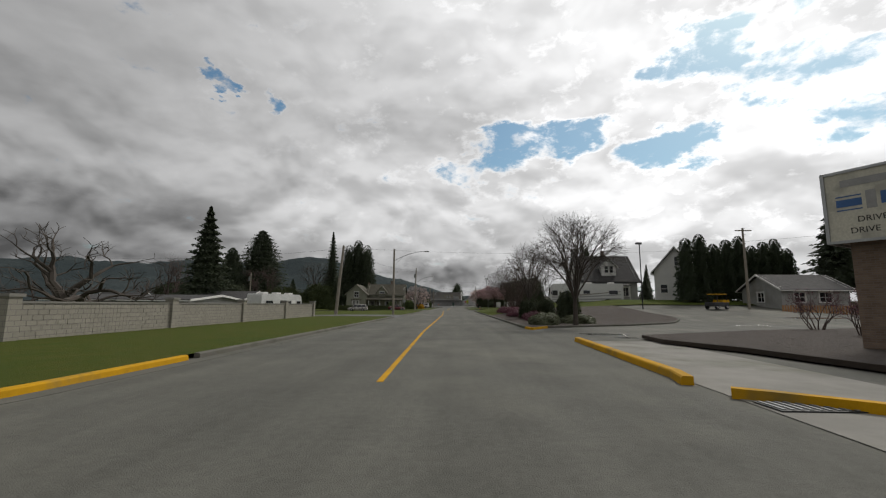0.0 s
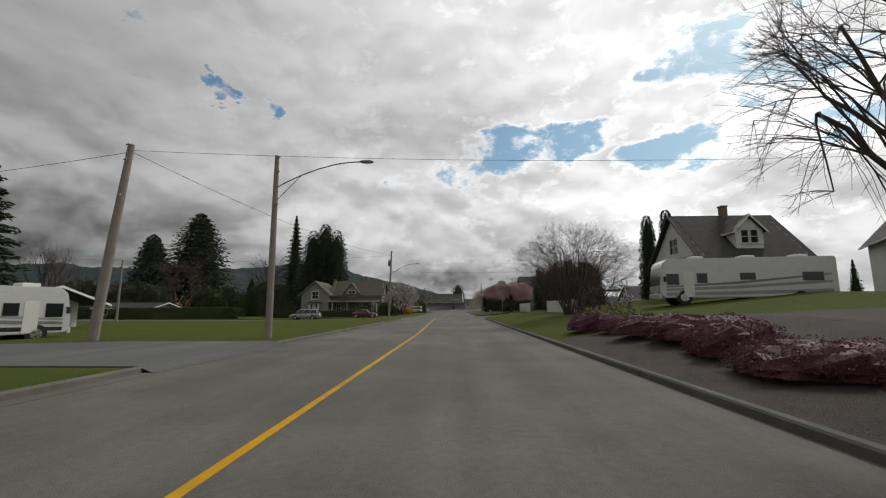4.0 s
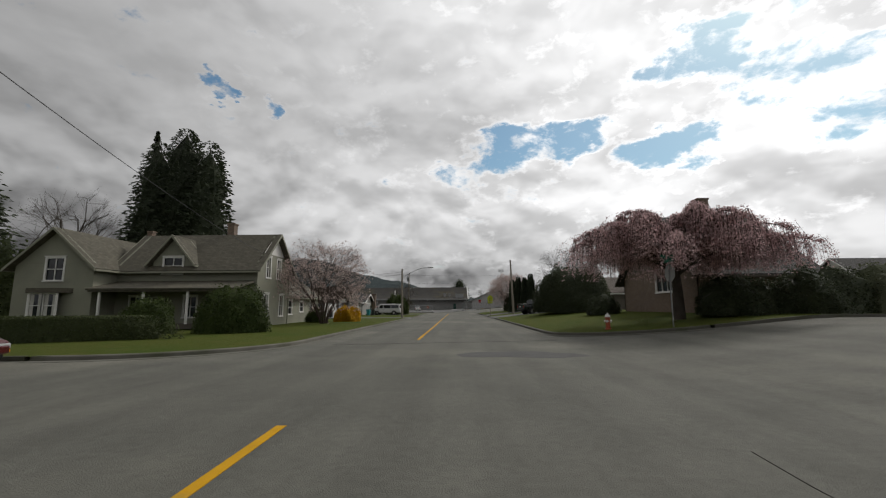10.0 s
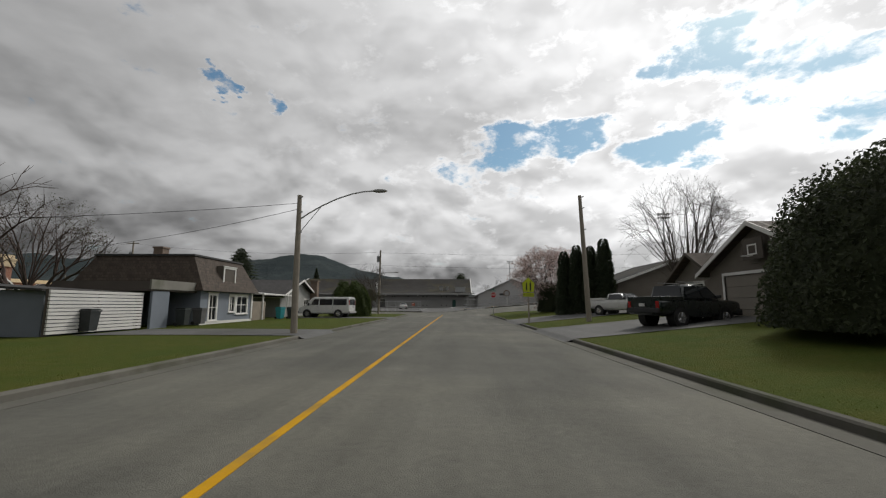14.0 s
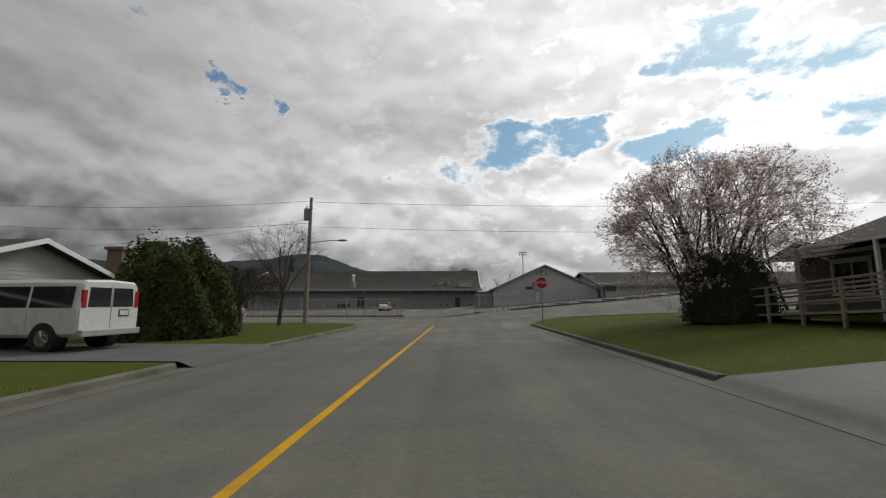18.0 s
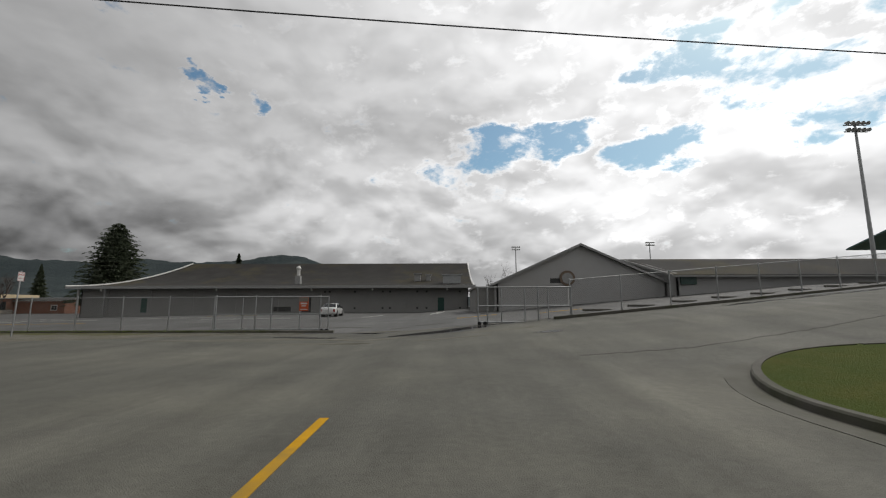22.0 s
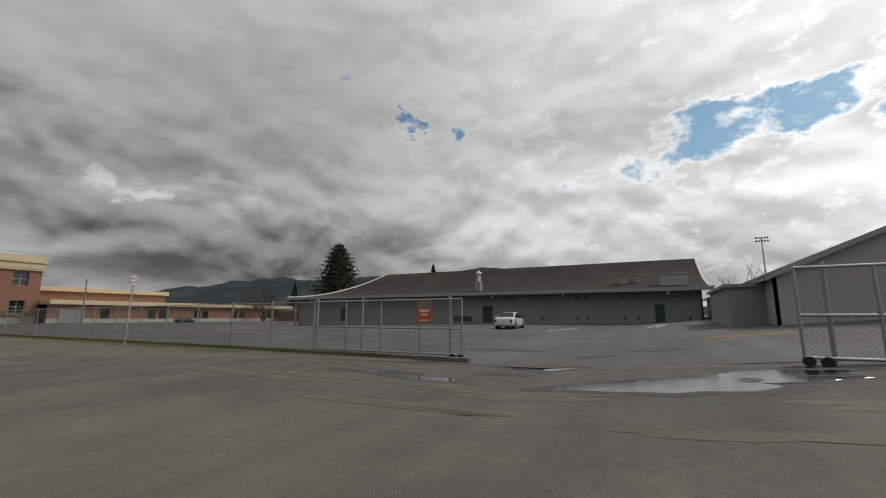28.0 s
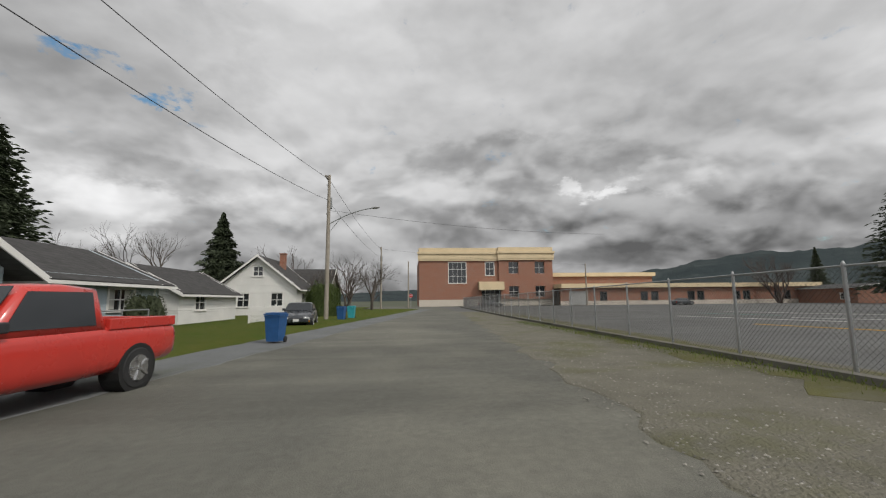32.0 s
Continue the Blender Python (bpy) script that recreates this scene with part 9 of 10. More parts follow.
def crown_tree(name, x, y, label, height, width, seed, fork=1.8, low=0.28, r=0.15, limbs=(9, 6, 6), twigs=7, twig_len=0.5, stems=1, mat="bark", blossom=None, size=0.05, per=0, arch=0.35, category="tree", z=None, base_r=0.12):
    """A tree or many-stemmed shrub whose limbs fork three times on the way to an uneven oval crown."""
    rng = random.Random(seed)
    z = G(x, y) + 0.05 if z is None else z
    t = thing(name, pose(x, y, z), label, category)
    mid = Vector((0, 0, height * (1 + low) / 2))
    rad = Vector((width / 2, width / 2, height * (1 - low) / 2))
    ph = [rng.uniform(0, 6.28) for _ in range(3)]

    def at(d, k):
        a = math.atan2(d.y, d.x)
        lump = 1 + 0.09 * math.sin(3 * a + ph[0]) + 0.06 * math.sin(5 * a + 4 * d.z + ph[1]) + 0.05 * math.sin(9 * d.z + ph[2])
        return mid + Vector((d.x * rad.x, d.y * rad.y, d.z * rad.z)) * k * lump

    def bent(p, q, rise, n):
        """A curve from p to q that leaves p more steeply than the straight line."""
        c = p.lerp(q, 0.45) + Vector((rng.gauss(0, 0.05), rng.gauss(0, 0.05), rise)) * (q - p).length
        out = []
        for k in range(n + 1):
            u = k / n
            out.append(p * (1 - u) ** 2 + c * 2 * u * (1 - u) + q * u * u + Vector((rng.gauss(0, 0.012), rng.gauss(0, 0.012), rng.gauss(0, 0.012))) * (q - p).length * (0 < k < n))
        return out

    def skin(verts, faces, pts, r0, r1, n):
        k0 = len(verts)
        for i, p in enumerate(pts):
            d = (pts[min(i + 1, len(pts) - 1)] - pts[max(i - 1, 0)]).normalized()
            a = d.orthogonal().normalized()
            b = d.cross(a)
            rr = r0 + (r1 - r0) * i / (len(pts) - 1)
            for k in range(n):
                an = 2 * math.pi * k / n
                verts.append(tuple(p + (a * math.cos(an) + b * math.sin(an)) * rr))
        for i in range(len(pts) - 1):
            for k in range(n):
                faces.append((k0 + i * n + k, k0 + i * n + (k + 1) % n, k0 + (i + 1) * n + (k + 1) % n, k0 + (i + 1) * n + k))

    bole, bole_f, verts, faces, tips = [], [], [], [], []
    top = Vector((rng.gauss(0, 0.05), rng.gauss(0, 0.05), fork))
    if stems == 1:
        skin(bole, bole_f, [Vector((0, 0, -0.25)), Vector((0, 0, 0.15)), top * 0.6, top], r * 1.35, r * 0.85, 9)
    for i in range(limbs[0]):
        # even spread over the upper part of a sphere
        h_ = 0.98 - 1.38 * (i + 0.5) / limbs[0]
        a = i * 2.39996 + rng.uniform(-0.3, 0.3)
        d1 = Vector((math.cos(a) * math.sqrt(1 - h_ * h_), math.sin(a) * math.sqrt(1 - h_ * h_), h_))
        p0 = top if stems == 1 else Vector((math.cos(a) * base_r * rng.uniform(0.2, 1), math.sin(a) * base_r * rng.uniform(0.2, 1), -0.15))
        q1 = at(d1, rng.uniform(0.42, 0.56))
        c1 = bent(p0, q1, arch * 0.5, 5)
        ra = r * (0.5 if stems == 1 else 0.8) * rng.uniform(0.8, 1.1)
        skin(bole, bole_f, c1, ra, ra * 0.55, 6)
        for j in range(limbs[1]):
            d2 = (d1 + Vector((rng.gauss(0, 0.42), rng.gauss(0, 0.42), rng.gauss(0.06, 0.36)))).normalized()
            s2 = c1[-1] if j < 2 else c1[rng.randint(2 if stems == 1 else 1, 5)]
            q2 = at(d2, rng.uniform(0.70, 0.84))
            c2 = bent(s2, q2, arch * 0.45, 4)
            rb = ra * rng.uniform(0.26, 0.38)
            skin(verts, faces, c2, rb, rb * 0.5, 4)
            for k in range(limbs[2]):
                d3 = (d2 + Vector((rng.gauss(0, 0.24), rng.gauss(0, 0.24), rng.gauss(0.03, 0.22)))).normalized()
                s3 = c2[-1] if k < 2 else c2[rng.randint(1, 4)]
                c3 = bent(s3, at(d3, rng.uniform(0.90, 1.04)), arch * 0.4, 3)
                rc = rb * rng.uniform(0.32, 0.48)
                skin(verts, faces, c3, rc, rc * 0.4, 3)
                tips += c3[1:]
                for _ in range(twigs):
                    u = rng.uniform(0.15, 3.0)
                    b0 = c3[int(min(u, 2.99))].lerp(c3[int(min(u, 2.99)) + 1], u % 1.0)
                    out = (d3 + Vector((rng.gauss(0, 0.6), rng.gauss(0, 0.6), rng.gauss(0.25, 0.5)))).normalized()
                    e = b0 + out * twig_len * rng.uniform(0.4, 1.2)
                    w = max(0.0035, rc * 0.35)
                    o1 = out.orthogonal().normalized() * w
                    o2 = out.cross(o1)
                    k0 = len(verts)
                    verts += [tuple(b0 + o1), tuple(b0 - o1 * 0.5 + o2), tuple(b0 - o1 * 0.5 - o2), tuple(e)]
                    faces += [(k0, k0 + 1, k0 + 3), (k0 + 1, k0 + 2, k0 + 3), (k0 + 2, k0, k0 + 3)]
                    tips.append(b0.lerp(e, 0.7))
    raw("trunk", bole, bole_f, M[mat], t)
    raw("branchwork", verts, faces, M[mat], t)["kind"] = "stuff"
    if blossom and per:
        raw("crown", *leaf_cloud(rng, tips, size, int(len(tips) * per), size * 1.4), M[blossom], t)
    return t


def conifer(x, y, h, r, label, seed, mat="conifer", base=0.08, shape=1.0, count=2600, size=0.5, lean=0.0, ragged=0.25, tops=1):
    rng = random.Random(seed)
    t = thing("conifer", pose(x, y, G(x, y) * (abs(x) < 100)), label, "tree")
    bm = bmesh.new()
    for k in range(tops):
        ox = (k - (tops - 1) / 2) * r * 0.75
        tube(bm, [(ox, 0, -0.3), (ox, 0, h * 0.9)], [h * 0.018, 0.05], 7)
    part("trunk", bm, M["bark"], t)
    verts, faces = [], []
    for k in range(tops):
        ox = (k - (tops - 1) / 2) * r * 0.75
        hh = h * (1.0 if k == tops // 2 else 0.9)
        k0 = len(verts)
        for j in range(9):
            s = j / 8
            for q in range(10):
                a = 2 * math.pi * q / 10
                rr = 0.62 * r * ((1 - s) ** shape) * (1 + 0.25 * math.sin(q * 2.3 + j * 1.9)) + 0.03
                verts.append((ox + rr * math.cos(a), rr * math.sin(a), hh * (base + 0.02 + (0.95 - base) * s)))
        for j in range(8):
            for q in range(10):
                faces.append((k0 + j * 10 + q, k0 + j * 10 + (q + 1) % 10, k0 + j * 10 + 10 + (q + 1) % 10, k0 + j * 10 + 10 + q))
    count = int(count * 2.2)
    size *= 0.62
    for i in range(count):
        k = rng.randrange(tops)
        ox = (k - (tops - 1) / 2) * r * 0.75
        hh = h * (1.0 if k == tops // 2 else rng.choice((0.88, 0.93)) if tops > 1 else 1.0)
        s = rng.random() ** 0.8
        zz = hh * (base + (1 - base) * s)
        rr = r * ((1 - s) ** shape) * (1 + ragged * math.sin(zz * 5.1 + k) + ragged * rng.uniform(-0.6, 0.6)) + 0.06
        a = rng.uniform(0, 6.283)
        q = rng.uniform(0.35, 1.0) ** 0.6
        c = Vector((ox + math.cos(a) * rr * q, math.sin(a) * rr * q, zz - rr * q * 0.12))
        out = Vector((math.cos(a), math.sin(a), rng.uniform(-0.5, 0.15))).normalized()
        side = Vector((-math.sin(a), math.cos(a), rng.uniform(-0.3, 0.3))).normalized()
        w_ = size * rng.uniform(0.6, 1.3) * (0.35 + 0.65 * (1 - s))
        k0 = len(verts)
        up = out.cross(side)
        verts += [tuple(c - out * w_ * 0.6), tuple(c + side * w_ * 0.42 - up * 0.06), tuple(c + out * w_), tuple(c - side * w_ * 0.42 + up * 0.06), tuple(c + up * w_ * 0.35)]
        faces += [(k0, k0 + 1, k0 + 4), (k0 + 1, k0 + 2, k0 + 4), (k0 + 2, k0 + 3, k0 + 4), (k0 + 3, k0, k0 + 4)]
    raw("crown", verts, faces, M[mat], t)
    return t


def shrub(x, y, rx, ry, h, mat, label, seed, count=2500, size=0.09, name="shrub", flat_top=False, z=None, rough=0.12, core=True, dz=0.1, mat2=None):
    """A leafy shrub: a hull of many small leaves over a darker twiggy heart."""
    rng = random.Random(seed)
    z = G(x, y) + dz if z is None else z
    t = thing(name, pose(x, y, z), label, name.replace("_", " "))
    ph = [rng.uniform(0, 6.28) for _ in range(6)]

    def hull(a, e):
        q = 1 + rough * (math.sin(3 * a + ph[0]) * math.cos(2 * e + ph[1]) + 0.6 * math.sin(5 * a + ph[2] + 3 * e) + 0.5 * math.sin(9 * a + 7 * e + ph[3]))
        cz = math.sin(e)
        if flat_top:
            cz = min(1.0, cz * 1.5)
            cx = math.cos(e) ** 0.35
        else:
            cx = math.cos(e) ** 0.6
        return Vector((rx * math.cos(a) * cx * q, ry * math.sin(a) * cx * q, h * cz * (q if not flat_top else 1)))
    if core:
        bm = bmesh.new()
        rows = []
        for j in range(7):
            e = radians(-2 + 90 * j / 6)
            rows.append([bm.verts.new(hull(2 * math.pi * k / 18, max(e, 0)) * 0.93) for k in range(18)])
        for a_, b_ in zip(rows, rows[1:]):
            for k in range(18):
                bm.faces.new((a_[k], a_[(k + 1) % 18], b_[(k + 1) % 18], b_[k]))
        part("branchwork", bm, M[mat], t)
    verts, faces = [], []
    count, size = int(count * 2.2), size * 0.66
    for i in range(count):
        a, e = rng.uniform(0, 6.283), math.asin(rng.uniform(0, 1))
        c = hull(a, e) * rng.uniform(0.90, 1.03)
        n = Vector((c.x / rx, c.y / ry, c.z / h + 0.2)).normalized()
        d = (n + Vector((rng.gauss(0, 0.7), rng.gauss(0, 0.7), rng.gauss(0, 0.7)))).normalized()
        b = d.orthogonal().normalized()
        b.rotate(Matrix.Rotation(rng.uniform(0, 6.28), 3, d))
        e2 = d.cross(b)
        s = size * rng.uniform(0.6, 1.4)
        k = len(verts)
        verts += [tuple(c - b * s), tuple(c + e2 * s * 0.5 + d * s * 0.2), tuple(c + b * s), tuple(c - e2 * s * 0.5 + d * s * 0.2)]
        faces += [(k, k + 1, k + 2), (k, k + 2, k + 3)]
    raw("foliage", verts, faces, M[mat], t)
    return t


def weeping(x, y, h, r, label, seed, limbs=26, mat="twig", blossom=None, per=0.0, size=0.05, foot=0.25, trunk_r=0.2, strands=60):
    """Arching limbs of uneven length, each with a curtain of hanging twigs along its outer part."""
    rng = random.Random(seed)
    t = thing("tree", pose(x, y, G(x, y) + 0.05), label, "tree")
    bm = bmesh.new()
    tube(bm, [(0, 0, -0.3), (0.06, 0.03, h * 0.18), (0, 0, h * 0.36)], [trunk_r * 1.35, trunk_r, trunk_r * 0.85], 9)
    verts, faces, pts = [], [], []
    for i in range(limbs):
        a = 2.39996 * i + rng.uniform(-0.25, 0.25)
        q = r * math.sqrt((i + 0.6) / limbs) * rng.uniform(0.85, 1.05)
        top = h * (1.0 - 0.34 * (q / r) ** 2) * rng.uniform(0.80, 1.04)
        side = Vector((math.cos(a), math.sin(a), 0))
        p0, p1, p2, p3 = Vector((0, 0, h * 0.33)), side * q * 0.25 + Vector((0, 0, top * 0.82)), side * q * 0.72 + Vector((0, 0, top * 1.05)), side * q + Vector((0, 0, top * 0.80))
        curve = []
        for k in range(13):
            u = k / 12
            curve.append(p0 * (1 - u) ** 3 + p1 * 3 * u * (1 - u) ** 2 + p2 * 3 * u * u * (1 - u) + p3 * u ** 3)
        tube(bm, curve, [trunk_r * 0.34 * (1 - k / 12) + 0.012 for k in range(13)], 5, False)
        for _ in range(strands):
            u = rng.uniform(0.38, 1.0) * 11.99
            c = curve[int(u)].lerp(curve[int(u) + 1], u % 1.0)
            ln = rng.uniform(0.5, 1.0) * min(h * 0.30, max(0.4, c.z - foot * h))
            o = (side * rng.uniform(-0.1, 0.6) + Vector((rng.gauss(0, 0.35), rng.gauss(0, 0.35), 0)))
            w0 = [c, c + o * 0.5 + Vector((0, 0, 0.16 * rng.random())), c + o * 0.85 - Vector((0, 0, ln * 0.45)), c + o * 0.95 - Vector((0, 0, ln))]
            k0 = len(verts)
            for j, v in enumerate(w0):
                w = 0.012 - 0.003 * j
                verts += [(v.x + w, v.y, v.z), (v.x - w * 0.5, v.y + w, v.z), (v.x - w * 0.5, v.y - w, v.z)]
            for j in range(3):
                for m_ in range(3):
                    faces.append((k0 + 3 * j + m_, k0 + 3 * j + (m_ + 1) % 3, k0 + 3 * j + 3 + (m_ + 1) % 3, k0 + 3 * j + 3 + m_))
                pts += [tuple(w0[j].lerp(w0[j + 1], f_)) for f_ in (0.2, 0.5, 0.8)]
    part("trunk", bm, M["bark"], t)
    raw("hanging_branchwork", verts, faces, M[mat], t)
    if blossom:
        raw("crown", *leaf_cloud(rng, pts, size, int(len(pts) * per), 0.07), M[blossom], t)
    return t


# bare trees at the parking lot
crown_tree("tree", 8.7, 30.3, "bare round-crowned tree in the planting bed", 7.9, 7.2, 8, 1.7, 0.22, 0.16, (13, 8, 8), 9, 0.45, z=G(8.7, 30.3) + 0.12)
crown_tree("tree", 7.7, 43.6, "bare upright tree behind the heathers", 7.7, 5.6, 9, 1.8, 0.24, 0.12, (11, 7, 7), 8, 0.4)
tree("tree", 14.5, 80.0, "small bare tree beyond the fence", 6.5, 36, 11, 1.6, 0.1, 6, (2, 3), 0.4, 3)
tree("tree", 17.5, 90.0, "small bare tree by the fence", 6.0, 36, 14, 1.6, 0.1, 6, (2, 3), 0.4, 3)
crown_tree("shrub", 10.3, 72.8, "very large bare multi-stemmed shrub on the lawn", 7.5, 9.6, 5, 0.0, 0.08, 0.045, (60, 5, 5), 8, 0.5, stems=20, mat="twig", arch=0.14, category="shrub", base_r=0.9)
tree("tree", -31.0, 33.0, "gnarled pollarded fruit tree behind the wall", 8.2, 55, 21, 2.2, 0.3, 5, (2, 3), 0.25, 3, wig=0.4, shrink=1.25)
# left: conifers and bare trees across the field
conifer(-46, 75, 20, 4.2, "tall ragged spruce behind the lawn", 31, count=2600, size=0.9, shape=0.9, ragged=0.35)
conifer(-77, 140, 21, 6.0, "dense dark rounded conifer across the field", 32, count=2600, size=1.1, shape=0.5, ragged=0.12)
conifer(-72, 151, 29, 9.0, "tall broad pine across the field", 33, count=3600, size=1.5, shape=0.55, base=0.15, ragged=0.35)
conifer(-35.2, 148.5, 25, 4.3, "broad many-topped cedar behind the corner house", 34, count=6500, size=0.9, shape=0.36, base=0.05, ragged=0.10, tops=3)
conifer(-48, 160, 30, 3.4, "slender tall spruce behind the corner house", 35, count=2200, size=1.0, shape=0.9, ragged=0.5)
crown_tree("tree", -52, 152, "bare deciduous tree behind the corner house", 18, 12, 36, 4.0, 0.25, 0.28, (10, 6, 5), 7, 0.9)
tree("tree", -60, 128, "bare brownish tree across the field", 13, 34, 37, 3.5, 0.25, 6, (2, 3), 0.4, 2, "twig", spray=(2, 0.8, 0.012))
tree("tree", -84, 120, "hazy bare tree across the field", 17, 30, 38, 4, 0.3, 6, (2, 3), 0.6, 3, "twig")
crown_tree("tree", -39, 172, "large budding tree behind the mansard house", 11.5, 11.0, 39, 2.6, 0.2, 0.16, (12, 6, 6), 6, 0.6, mat="twig", blossom="bud", size=0.06, per=0.8)

# right, beyond the crossing
weeping(11.6, 121.4, 7.3, 6.4, "weeping cherry with pale pink blossom", 51, 46, "twig", "pink", 3.6, 0.055, 0.30, 0.26, 85)
shrub(12.9, 146.4, 4.2, 4.4, 5.0, "laurel", "huge dark evergreen hedge on the lawn", 52, 16000, 0.11, "hedge", rough=0.06)
shrub(14.2, 120.8, 1.8, 2.0, 1.9, "laurel", "dark evergreen shrub below the cherry", 53, 2500, 0.10)
shrub(17.5, 119.6, 2.4, 1.6, 2.2, "laurel", "dark evergreen shrub by the side street", 54, 2500, 0.10)
shrub(21.0, 119.4, 2.2, 1.5, 2.4, "sage", "pale flowering shrub by the side street", 55, 2500, 0.08)
shrub(12.0, 134.5, 1.2, 2.0, 1.6, "laurel", "dark shrub under the white window", 56, 2000, 0.10)
crown_tree("tree", 17.8, 168.6, "bare upright-branched tree behind the garage", 10.5, 9.0, 57, 0.0, 0.2, 0.09, (16, 6, 6), 8, 0.5, stems=6, arch=0.2, base_r=0.4)
tree("tree", 22, 150.5, "bare pale tree behind the hedge", 9.0, 28, 58, 2.4, 0.14, 6, (2, 3), 0.6, 4)
conifer(9.9, 174.6, 6.0, 0.8, "tall narrow arborvitae beside the driveway", 59, "arbor", 0.02, 0.3, 1800, 0.28, ragged=0.08)
conifer(10.9, 174.0, 6.4, 0.85, "tall narrow arborvitae beside the driveway", 60, "arbor", 0.02, 0.3, 1800, 0.28, ragged=0.08)
conifer(11.9, 173.2, 6.1, 0.8, "tall narrow arborvitae beside the driveway", 61, "arbor", 0.02, 0.3, 1800, 0.28, ragged=0.08)
conifer(12.9, 172.6, 6.6, 0.9, "tall narrow arborvitae beside the driveway", 62, "arbor", 0.02, 0.3, 1800, 0.28, ragged=0.08)

crown_tree("tree", 10.9, 186.2, "broad magnolia covered in pale pink blossom", 7.9, 9.0, 64, 0.0, 0.03, 0.075, (26, 7, 6), 6, 0.35, stems=8, mat="twig", blossom="magnolia", size=0.055, per=3.6, arch=0.22, base_r=0.5)
shrub(11.2, 185.2, 1.7, 1.6, 3.0, "laurel", "dark rounded evergreen under the magnolia", 65, 3500, 0.1)
tree("tree", 19.0, 192.0, "bare thin tree behind the magnolia", 9.0, 26, 66, 2.6, 0.12, 6, (2, 3), 0.6, 2)
# left, by the corner house
crown_tree("tree", -12.5, 136.0, "spreading magnolia with brownish pink blossom by the house", 7.3, 8.2, 71, 0.0, 0.06, 0.075, (18, 7, 6), 6, 0.35, stems=5, mat="twig", blossom="magnolia", size=0.045, per=2.6, arch=0.2, base_r=0.3)
shrub(-11.7, 141.4, 1.35, 1.3, 1.5, "forsythia", "bright yellow forsythia in full bloom", 72, 9000, 0.055, "forsythia", rough=0.10)
shrub(-14.2, 139.0, 0.9, 0.9, 1.3, "rhodo", "green shrub beside the forsythia", 73, 1500, 0.08)
shrub(-13.6, 122.6, 1.9, 1.5, 2.5, "rhodo", "rounded green shrub before the porch", 74, 3500, 0.11)
shrub(-14.6, 127.0, 1.0, 1.0, 2.6, "laurel", "dark spindly shrub at the house corner", 75, 900, 0.14, core=False)
shrub(-18.6, 122.6, 1.4, 1.3, 2.0, "rhodo", "green shrub before the porch", 76, 2200, 0.11)
shrub(-25.5, 117.6, 11.5, 0.9, 1.35, "hedge", "long low clipped hedge along the side street", 77, 9000, 0.08, "hedge", True, rough=0.04)
shrub(-52, 113.5, 13, 1.1, 2.1, "hedge", "brown-green hedge further along the side street", 78, 7000, 0.1, "hedge", True, rough=0.06)
shrub(-80, 113.0, 14, 1.5, 2.9, "hedge", "rough hedge across the field", 79, 6000, 0.13, "hedge", True, rough=0.1)
for x, y, rx, h, k in ((-58, 137, 9, 6.5, 0), (-74, 133, 8, 7.5, 1), (-46, 139, 6, 7.5, 2), (-92, 136, 10, 8.0, 3)):
    shrub(x, y, rx, 3.2, h, "laurel" if k % 2 else "hedge", "dark thicket across the field", 300 + k, 3000, 0.3, "thicket", rough=0.16)
# left, by the last houses
shrub(-12.6, 184.0, 2.2, 2.0, 3.8, "rhodo", "rounded dark broad-leaved evergreen tree", 81, 6000, 0.14, "tree")
weeping(-11.6, 187.6, 3.9, 2.4, "small brownish weeping tree by the drive", 82, 16, "twig", "hedge", 0.8, 0.04, 0.3, 0.14, 40)
crown_tree("tree", -12.4, 194.2, "bare street tree on the corner lawn", 6.9, 6.2, 84, 1.9, 0.26, 0.12, (10, 6, 6), 8, 0.5)
# heathers and bushes in the first planting bed
rng = random.Random(90)
for k in range(12):
    y = 31 + k * 2.4
    shrub(6.7 + rng.uniform(-0.5, 1.1) + 0.02 * k, y, rng.uniform(1.0, 1.7), rng.uniform(1.0, 1.6), rng.uniform(0.55, 0.85), "sage" if k < 3 else "heather", "low mound of pale green heather" if k < 3 else "low mound of purple heather", 91 + k, 1600, 0.05, "heather")
shrub(9.8, 33.6, 1.4, 1.2, 0.7, "sage", "low mound of pale green heather", 120, 1500, 0.05, "heather")
shrub(7.6, 42.0, 1.05, 1.05, 1.75, "laurel", "clipped round dark evergreen bush", 104, 3500, 0.08)
shrub(9.4, 35.0, 1.0, 1.0, 2.5, "laurel", "clipped dark evergreen bush beside the tree", 105, 3500, 0.08)
shrub(8.3, 38.2, 0.85, 0.85, 1.9, "laurel", "clipped upright dark evergreen bush", 106, 3500, 0.08)
shrub(9.4, 63.0, 1.6, 2.0, 2.2, "twig", "bare brownish thicket by the lawn", 107, 1500, 0.07, core=False)
shrub(14.4, 99.6, 2.2, 2.0, 4.6, "laurel", "spiky dark evergreen behind the picket fence", 108, 3000, 0.14, rough=0.3)
shrub(16.5, 93.5, 4.0, 2.6, 5.9, "laurel", "large dark evergreen behind the picket fence", 109, 6500, 0.12)
tree("shrub", 12.0, 85.6, "half-bare shrub with upright budding twigs", 6.0, 24, 110, 1.4, 0.06, 5, (2, 3), 0.5, 10, "twig", "bud", 0.06, 2200, 0.08, category="shrub", spray=(1, 0.5, 0.007), leanout=(0.2, 0.7))
for k in range(2):
    conifer(27.6 + 2.7 * k, 96.0, 12.4 + 0.8 * k, 1.45, "tall dark columnar arborvitae behind the fence", 111 + k, "arbor", 0.02, 0.3, 1800, 0.4, ragged=0.08)
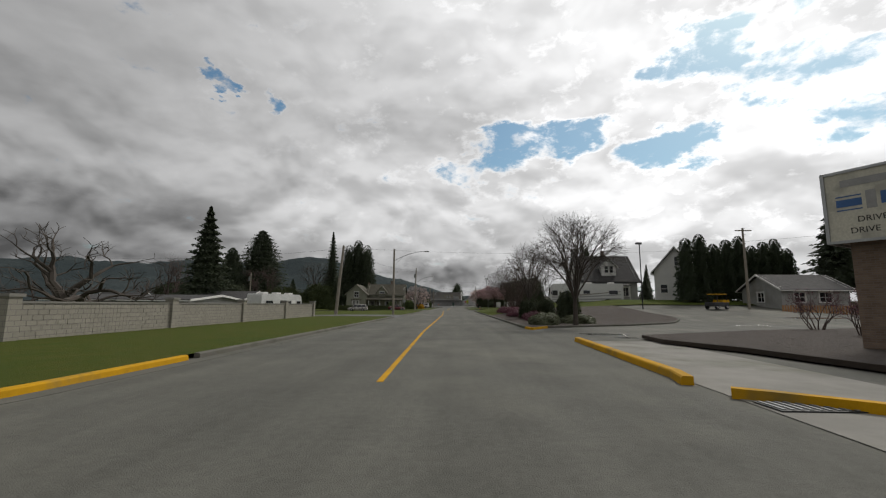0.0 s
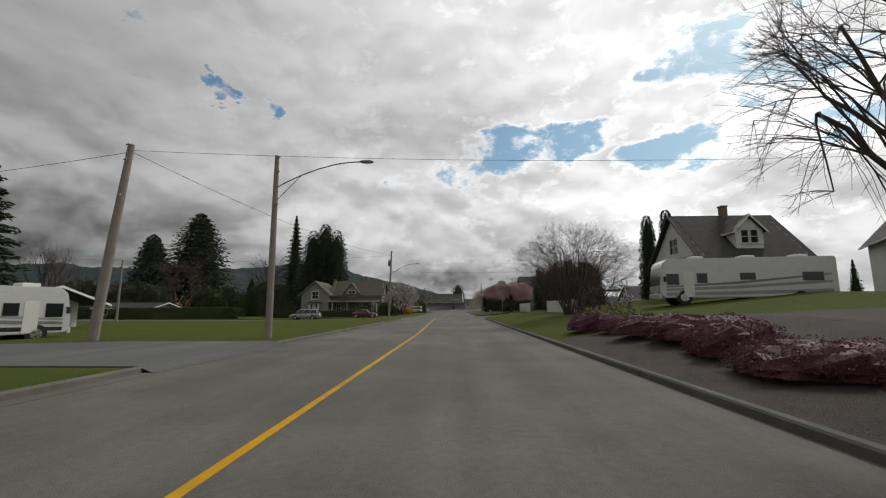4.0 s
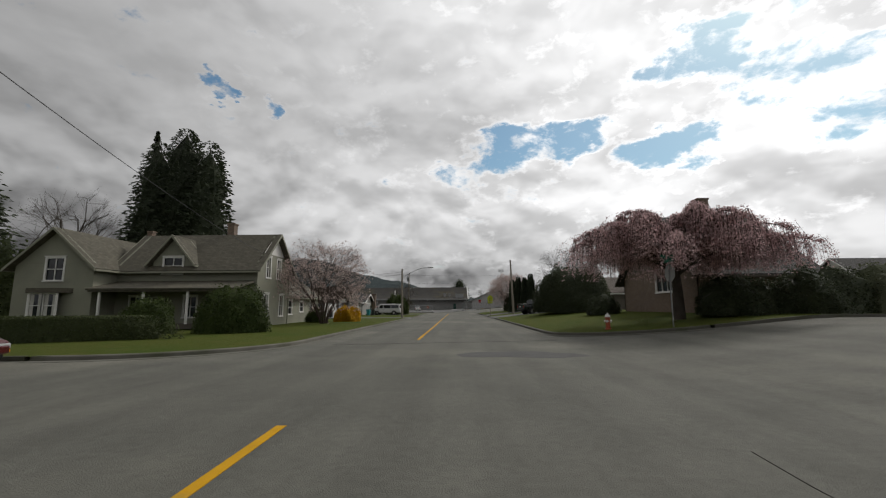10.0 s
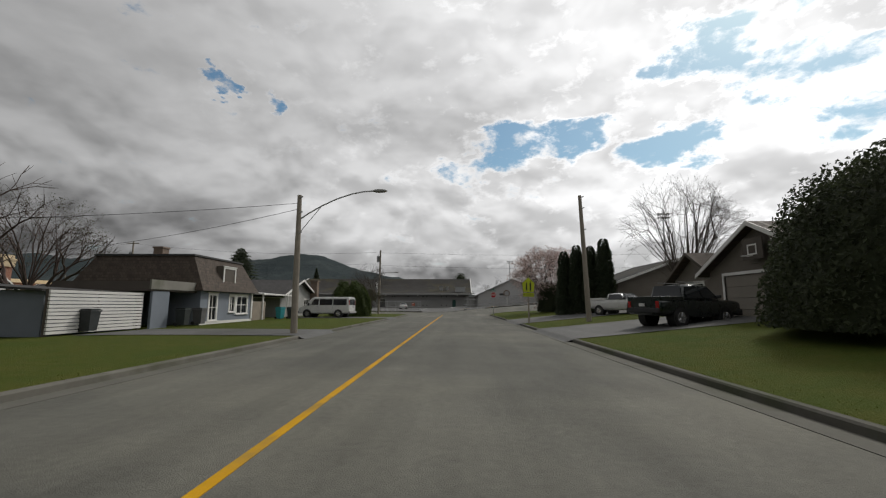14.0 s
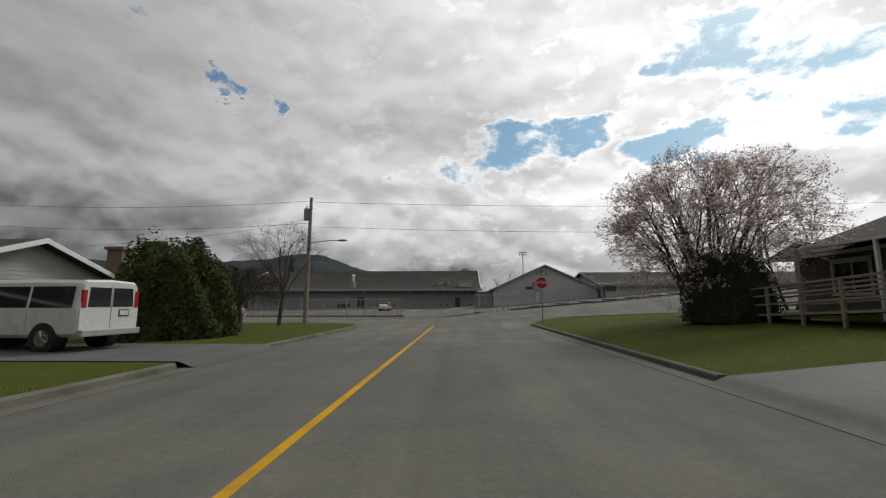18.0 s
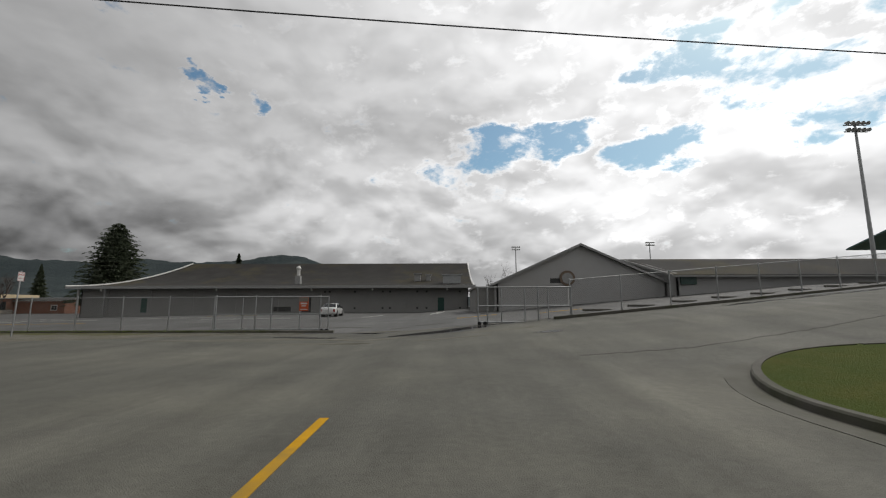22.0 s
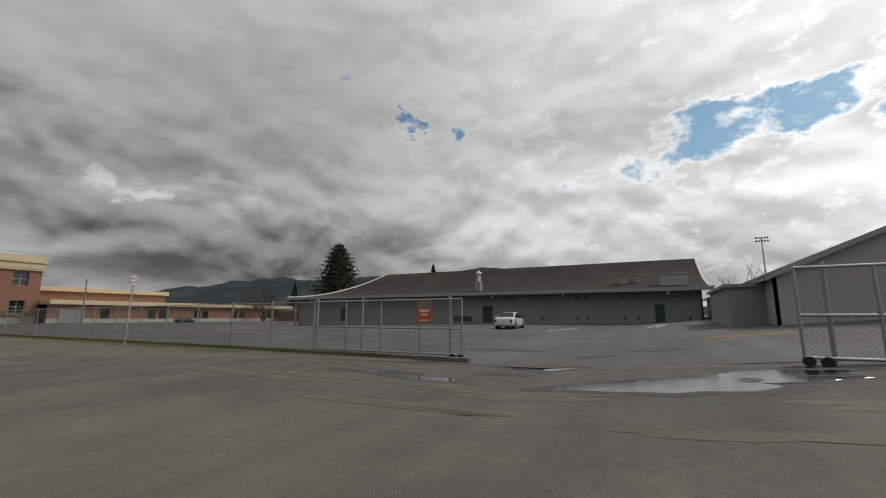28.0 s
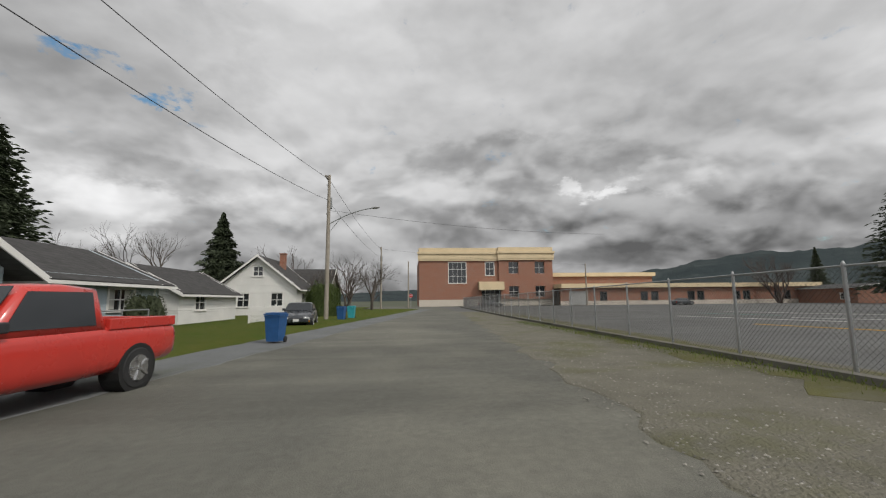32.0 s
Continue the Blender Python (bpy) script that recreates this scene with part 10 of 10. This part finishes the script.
# tall arborvitae row by the lot
for k in range(9):
    x, y = 33 + k * 2.5, 59.6 + k * 0.95
    conifer(x, y, 9.2 + 0.8 * math.sin(k * 2.1), 1.75, "tall dark arborvitae in a row behind the lot", 130 + k, "arbor", 0.02, 0.35, 1300, 0.42, ragged=0.1)
conifer(57, 62, 17, 5.0, "dark conifer behind the lot", 140, count=1600, size=1.1)
for k, (x, y) in enumerate(((21.5, 25.5), (23.5, 23.0), (19.5, 20.5))):
    tree("shrub", x, y, "reddish bare shrub in the mulch bed", 2.6, 36, 145 + k, 0.8, 0.05, 5, (2, 3), 0.4, 6, "twig", "heather", 0.045, 900, 0.12, category="shrub")
# side street: trees behind the houses

conifer(-52.5, 173.5, 16.5, 4.6, "dark brown-green conifer behind the blue house", 152, count=2600, size=0.9, shape=0.5, ragged=0.3)
conifer(-72.4, 183.2, 12.6, 3.9, "dark spruce behind the garage", 153, count=1800, size=0.8)


tree("tree", -80, 172, "bare tree behind the houses", 12, 34, 156, 3.5, 0.25, 6, (2, 3), 0.4, 2)

tree("tree", -76, 198, "bare rounded street tree before the school", 8.5, 38, 157, 2.4, 0.2, 6, (2, 3), 0.3, 2)
tree("tree", -84, 200.5, "bare rounded street tree before the school", 8.0, 38, 158, 2.4, 0.2, 6, (2, 3), 0.3, 2)
tree("tree", -70, 195.5, "bare street tree by the blue house", 5.5, 38, 161, 1.6, 0.14, 6, (2, 3), 0.3, 3)
shrub(-41.0, 193.6, 0.9, 0.9, 1.7, "laurel", "clipped dark cypress bush beside the house", 159, 1500, 0.08)
shrub(-60.0, 198.2, 1.9, 1.7, 3.0, "rhodo", "rounded green evergreen beside the pole", 162, 3500, 0.1)
shrub(-28.6, 195.2, 1.0, 0.7, 1.0, "rhodo", "small green shrub beside the deck", 163, 900, 0.07)
# far tree line
conifer(-88, 300, 24, 7.5, "tall dark pine behind the long building", 171, count=2600, size=1.4, shape=0.5, base=0.12, ragged=0.3)
conifer(-60, 310, 17, 4.0, "spruce behind the long building", 172, count=1200, size=1.1)
conifer(-125, 318, 15, 3.0, "slender conifer beyond the lot", 173, count=900, size=1.0)
conifer(2.5, 420, 22, 9.0, "distant dark tree behind the roofs", 174, count=900, size=1.6, shape=0.4)
tree("tree", 14, 300, "distant bare tree behind the halls", 11, 34, 175, 3, 0.2, 6, (2, 3), 0.5, 2)
tree("tree", -110, 292, "hazy bare trees beyond the lot", 12, 38, 176, 3, 0.25, 6, (2, 3), 0.3, 4, "twig")
for k in range(14):
    a = rng.uniform(0, 1)
    tree("tree", -150 - 60 * a + 10 * k, 175 + 8 * (k % 3) - 30 * (k % 2), "bare tree in the far tree line", 9 + 4 * a, 36, 180 + k, 2.5, 0.2, 5, (2, 3), 0.4, 2, "twig")
for k in range(10):
    conifer(58 + k * 9, 128 + 13 * (k % 4) + 6 * k, 9 + 4 * (k % 3), 2.6, "distant dark conifer on the rise", 200 + k, count=500, size=1.0)


def grass_tufts():
    """Blades along the kerbs and over the nearest lawns, as one mass."""
    rng = random.Random(77)
    verts, faces = [], []

    def blade(x, y, h):
        z = G(x, y) + 0.12
        a = rng.uniform(0, 6.28)
        dx, dy = math.cos(a) * 0.009, math.sin(a) * 0.009
        lx, ly = rng.gauss(0, 0.03), rng.gauss(0, 0.03)
        k = len(verts)
        verts.extend([(x - dx, y - dy, z), (x + dx, y + dy, z), (x + lx, y + ly, z + h)])
        faces.append((k, k + 1, k + 2))
    for _ in range(22000):
        y = rng.uniform(12, 196)
        if rng.random() < 0.5:
            if 47 < y < 56 or 95 < y < 117 or y > 192 or 153.4 < y < 158.6 or 176.4 < y < 181.4:
                continue
            x = -7.2 - rng.random() ** 3 * 0.7
        else:
            if y < 58 or 98 < y < 124 or y > 193 or 152.8 < y < 160.7 or 166.8 < y < 175.4:
                continue
            x = 4.8 + rng.random() ** 3 * 0.7
        blade(x, y, rng.uniform(0.02, 0.05))
    for _ in range(5000):
        blade(rng.uniform(-45, -10), 213.0 + rng.gauss(0, 0.25) - 0.03, rng.uniform(0.0, 0.10))
    tagged(raw("grass", verts, faces, M["blade"]), "short uneven lawn grass", "grass", kind="stuff")


grass_tufts()
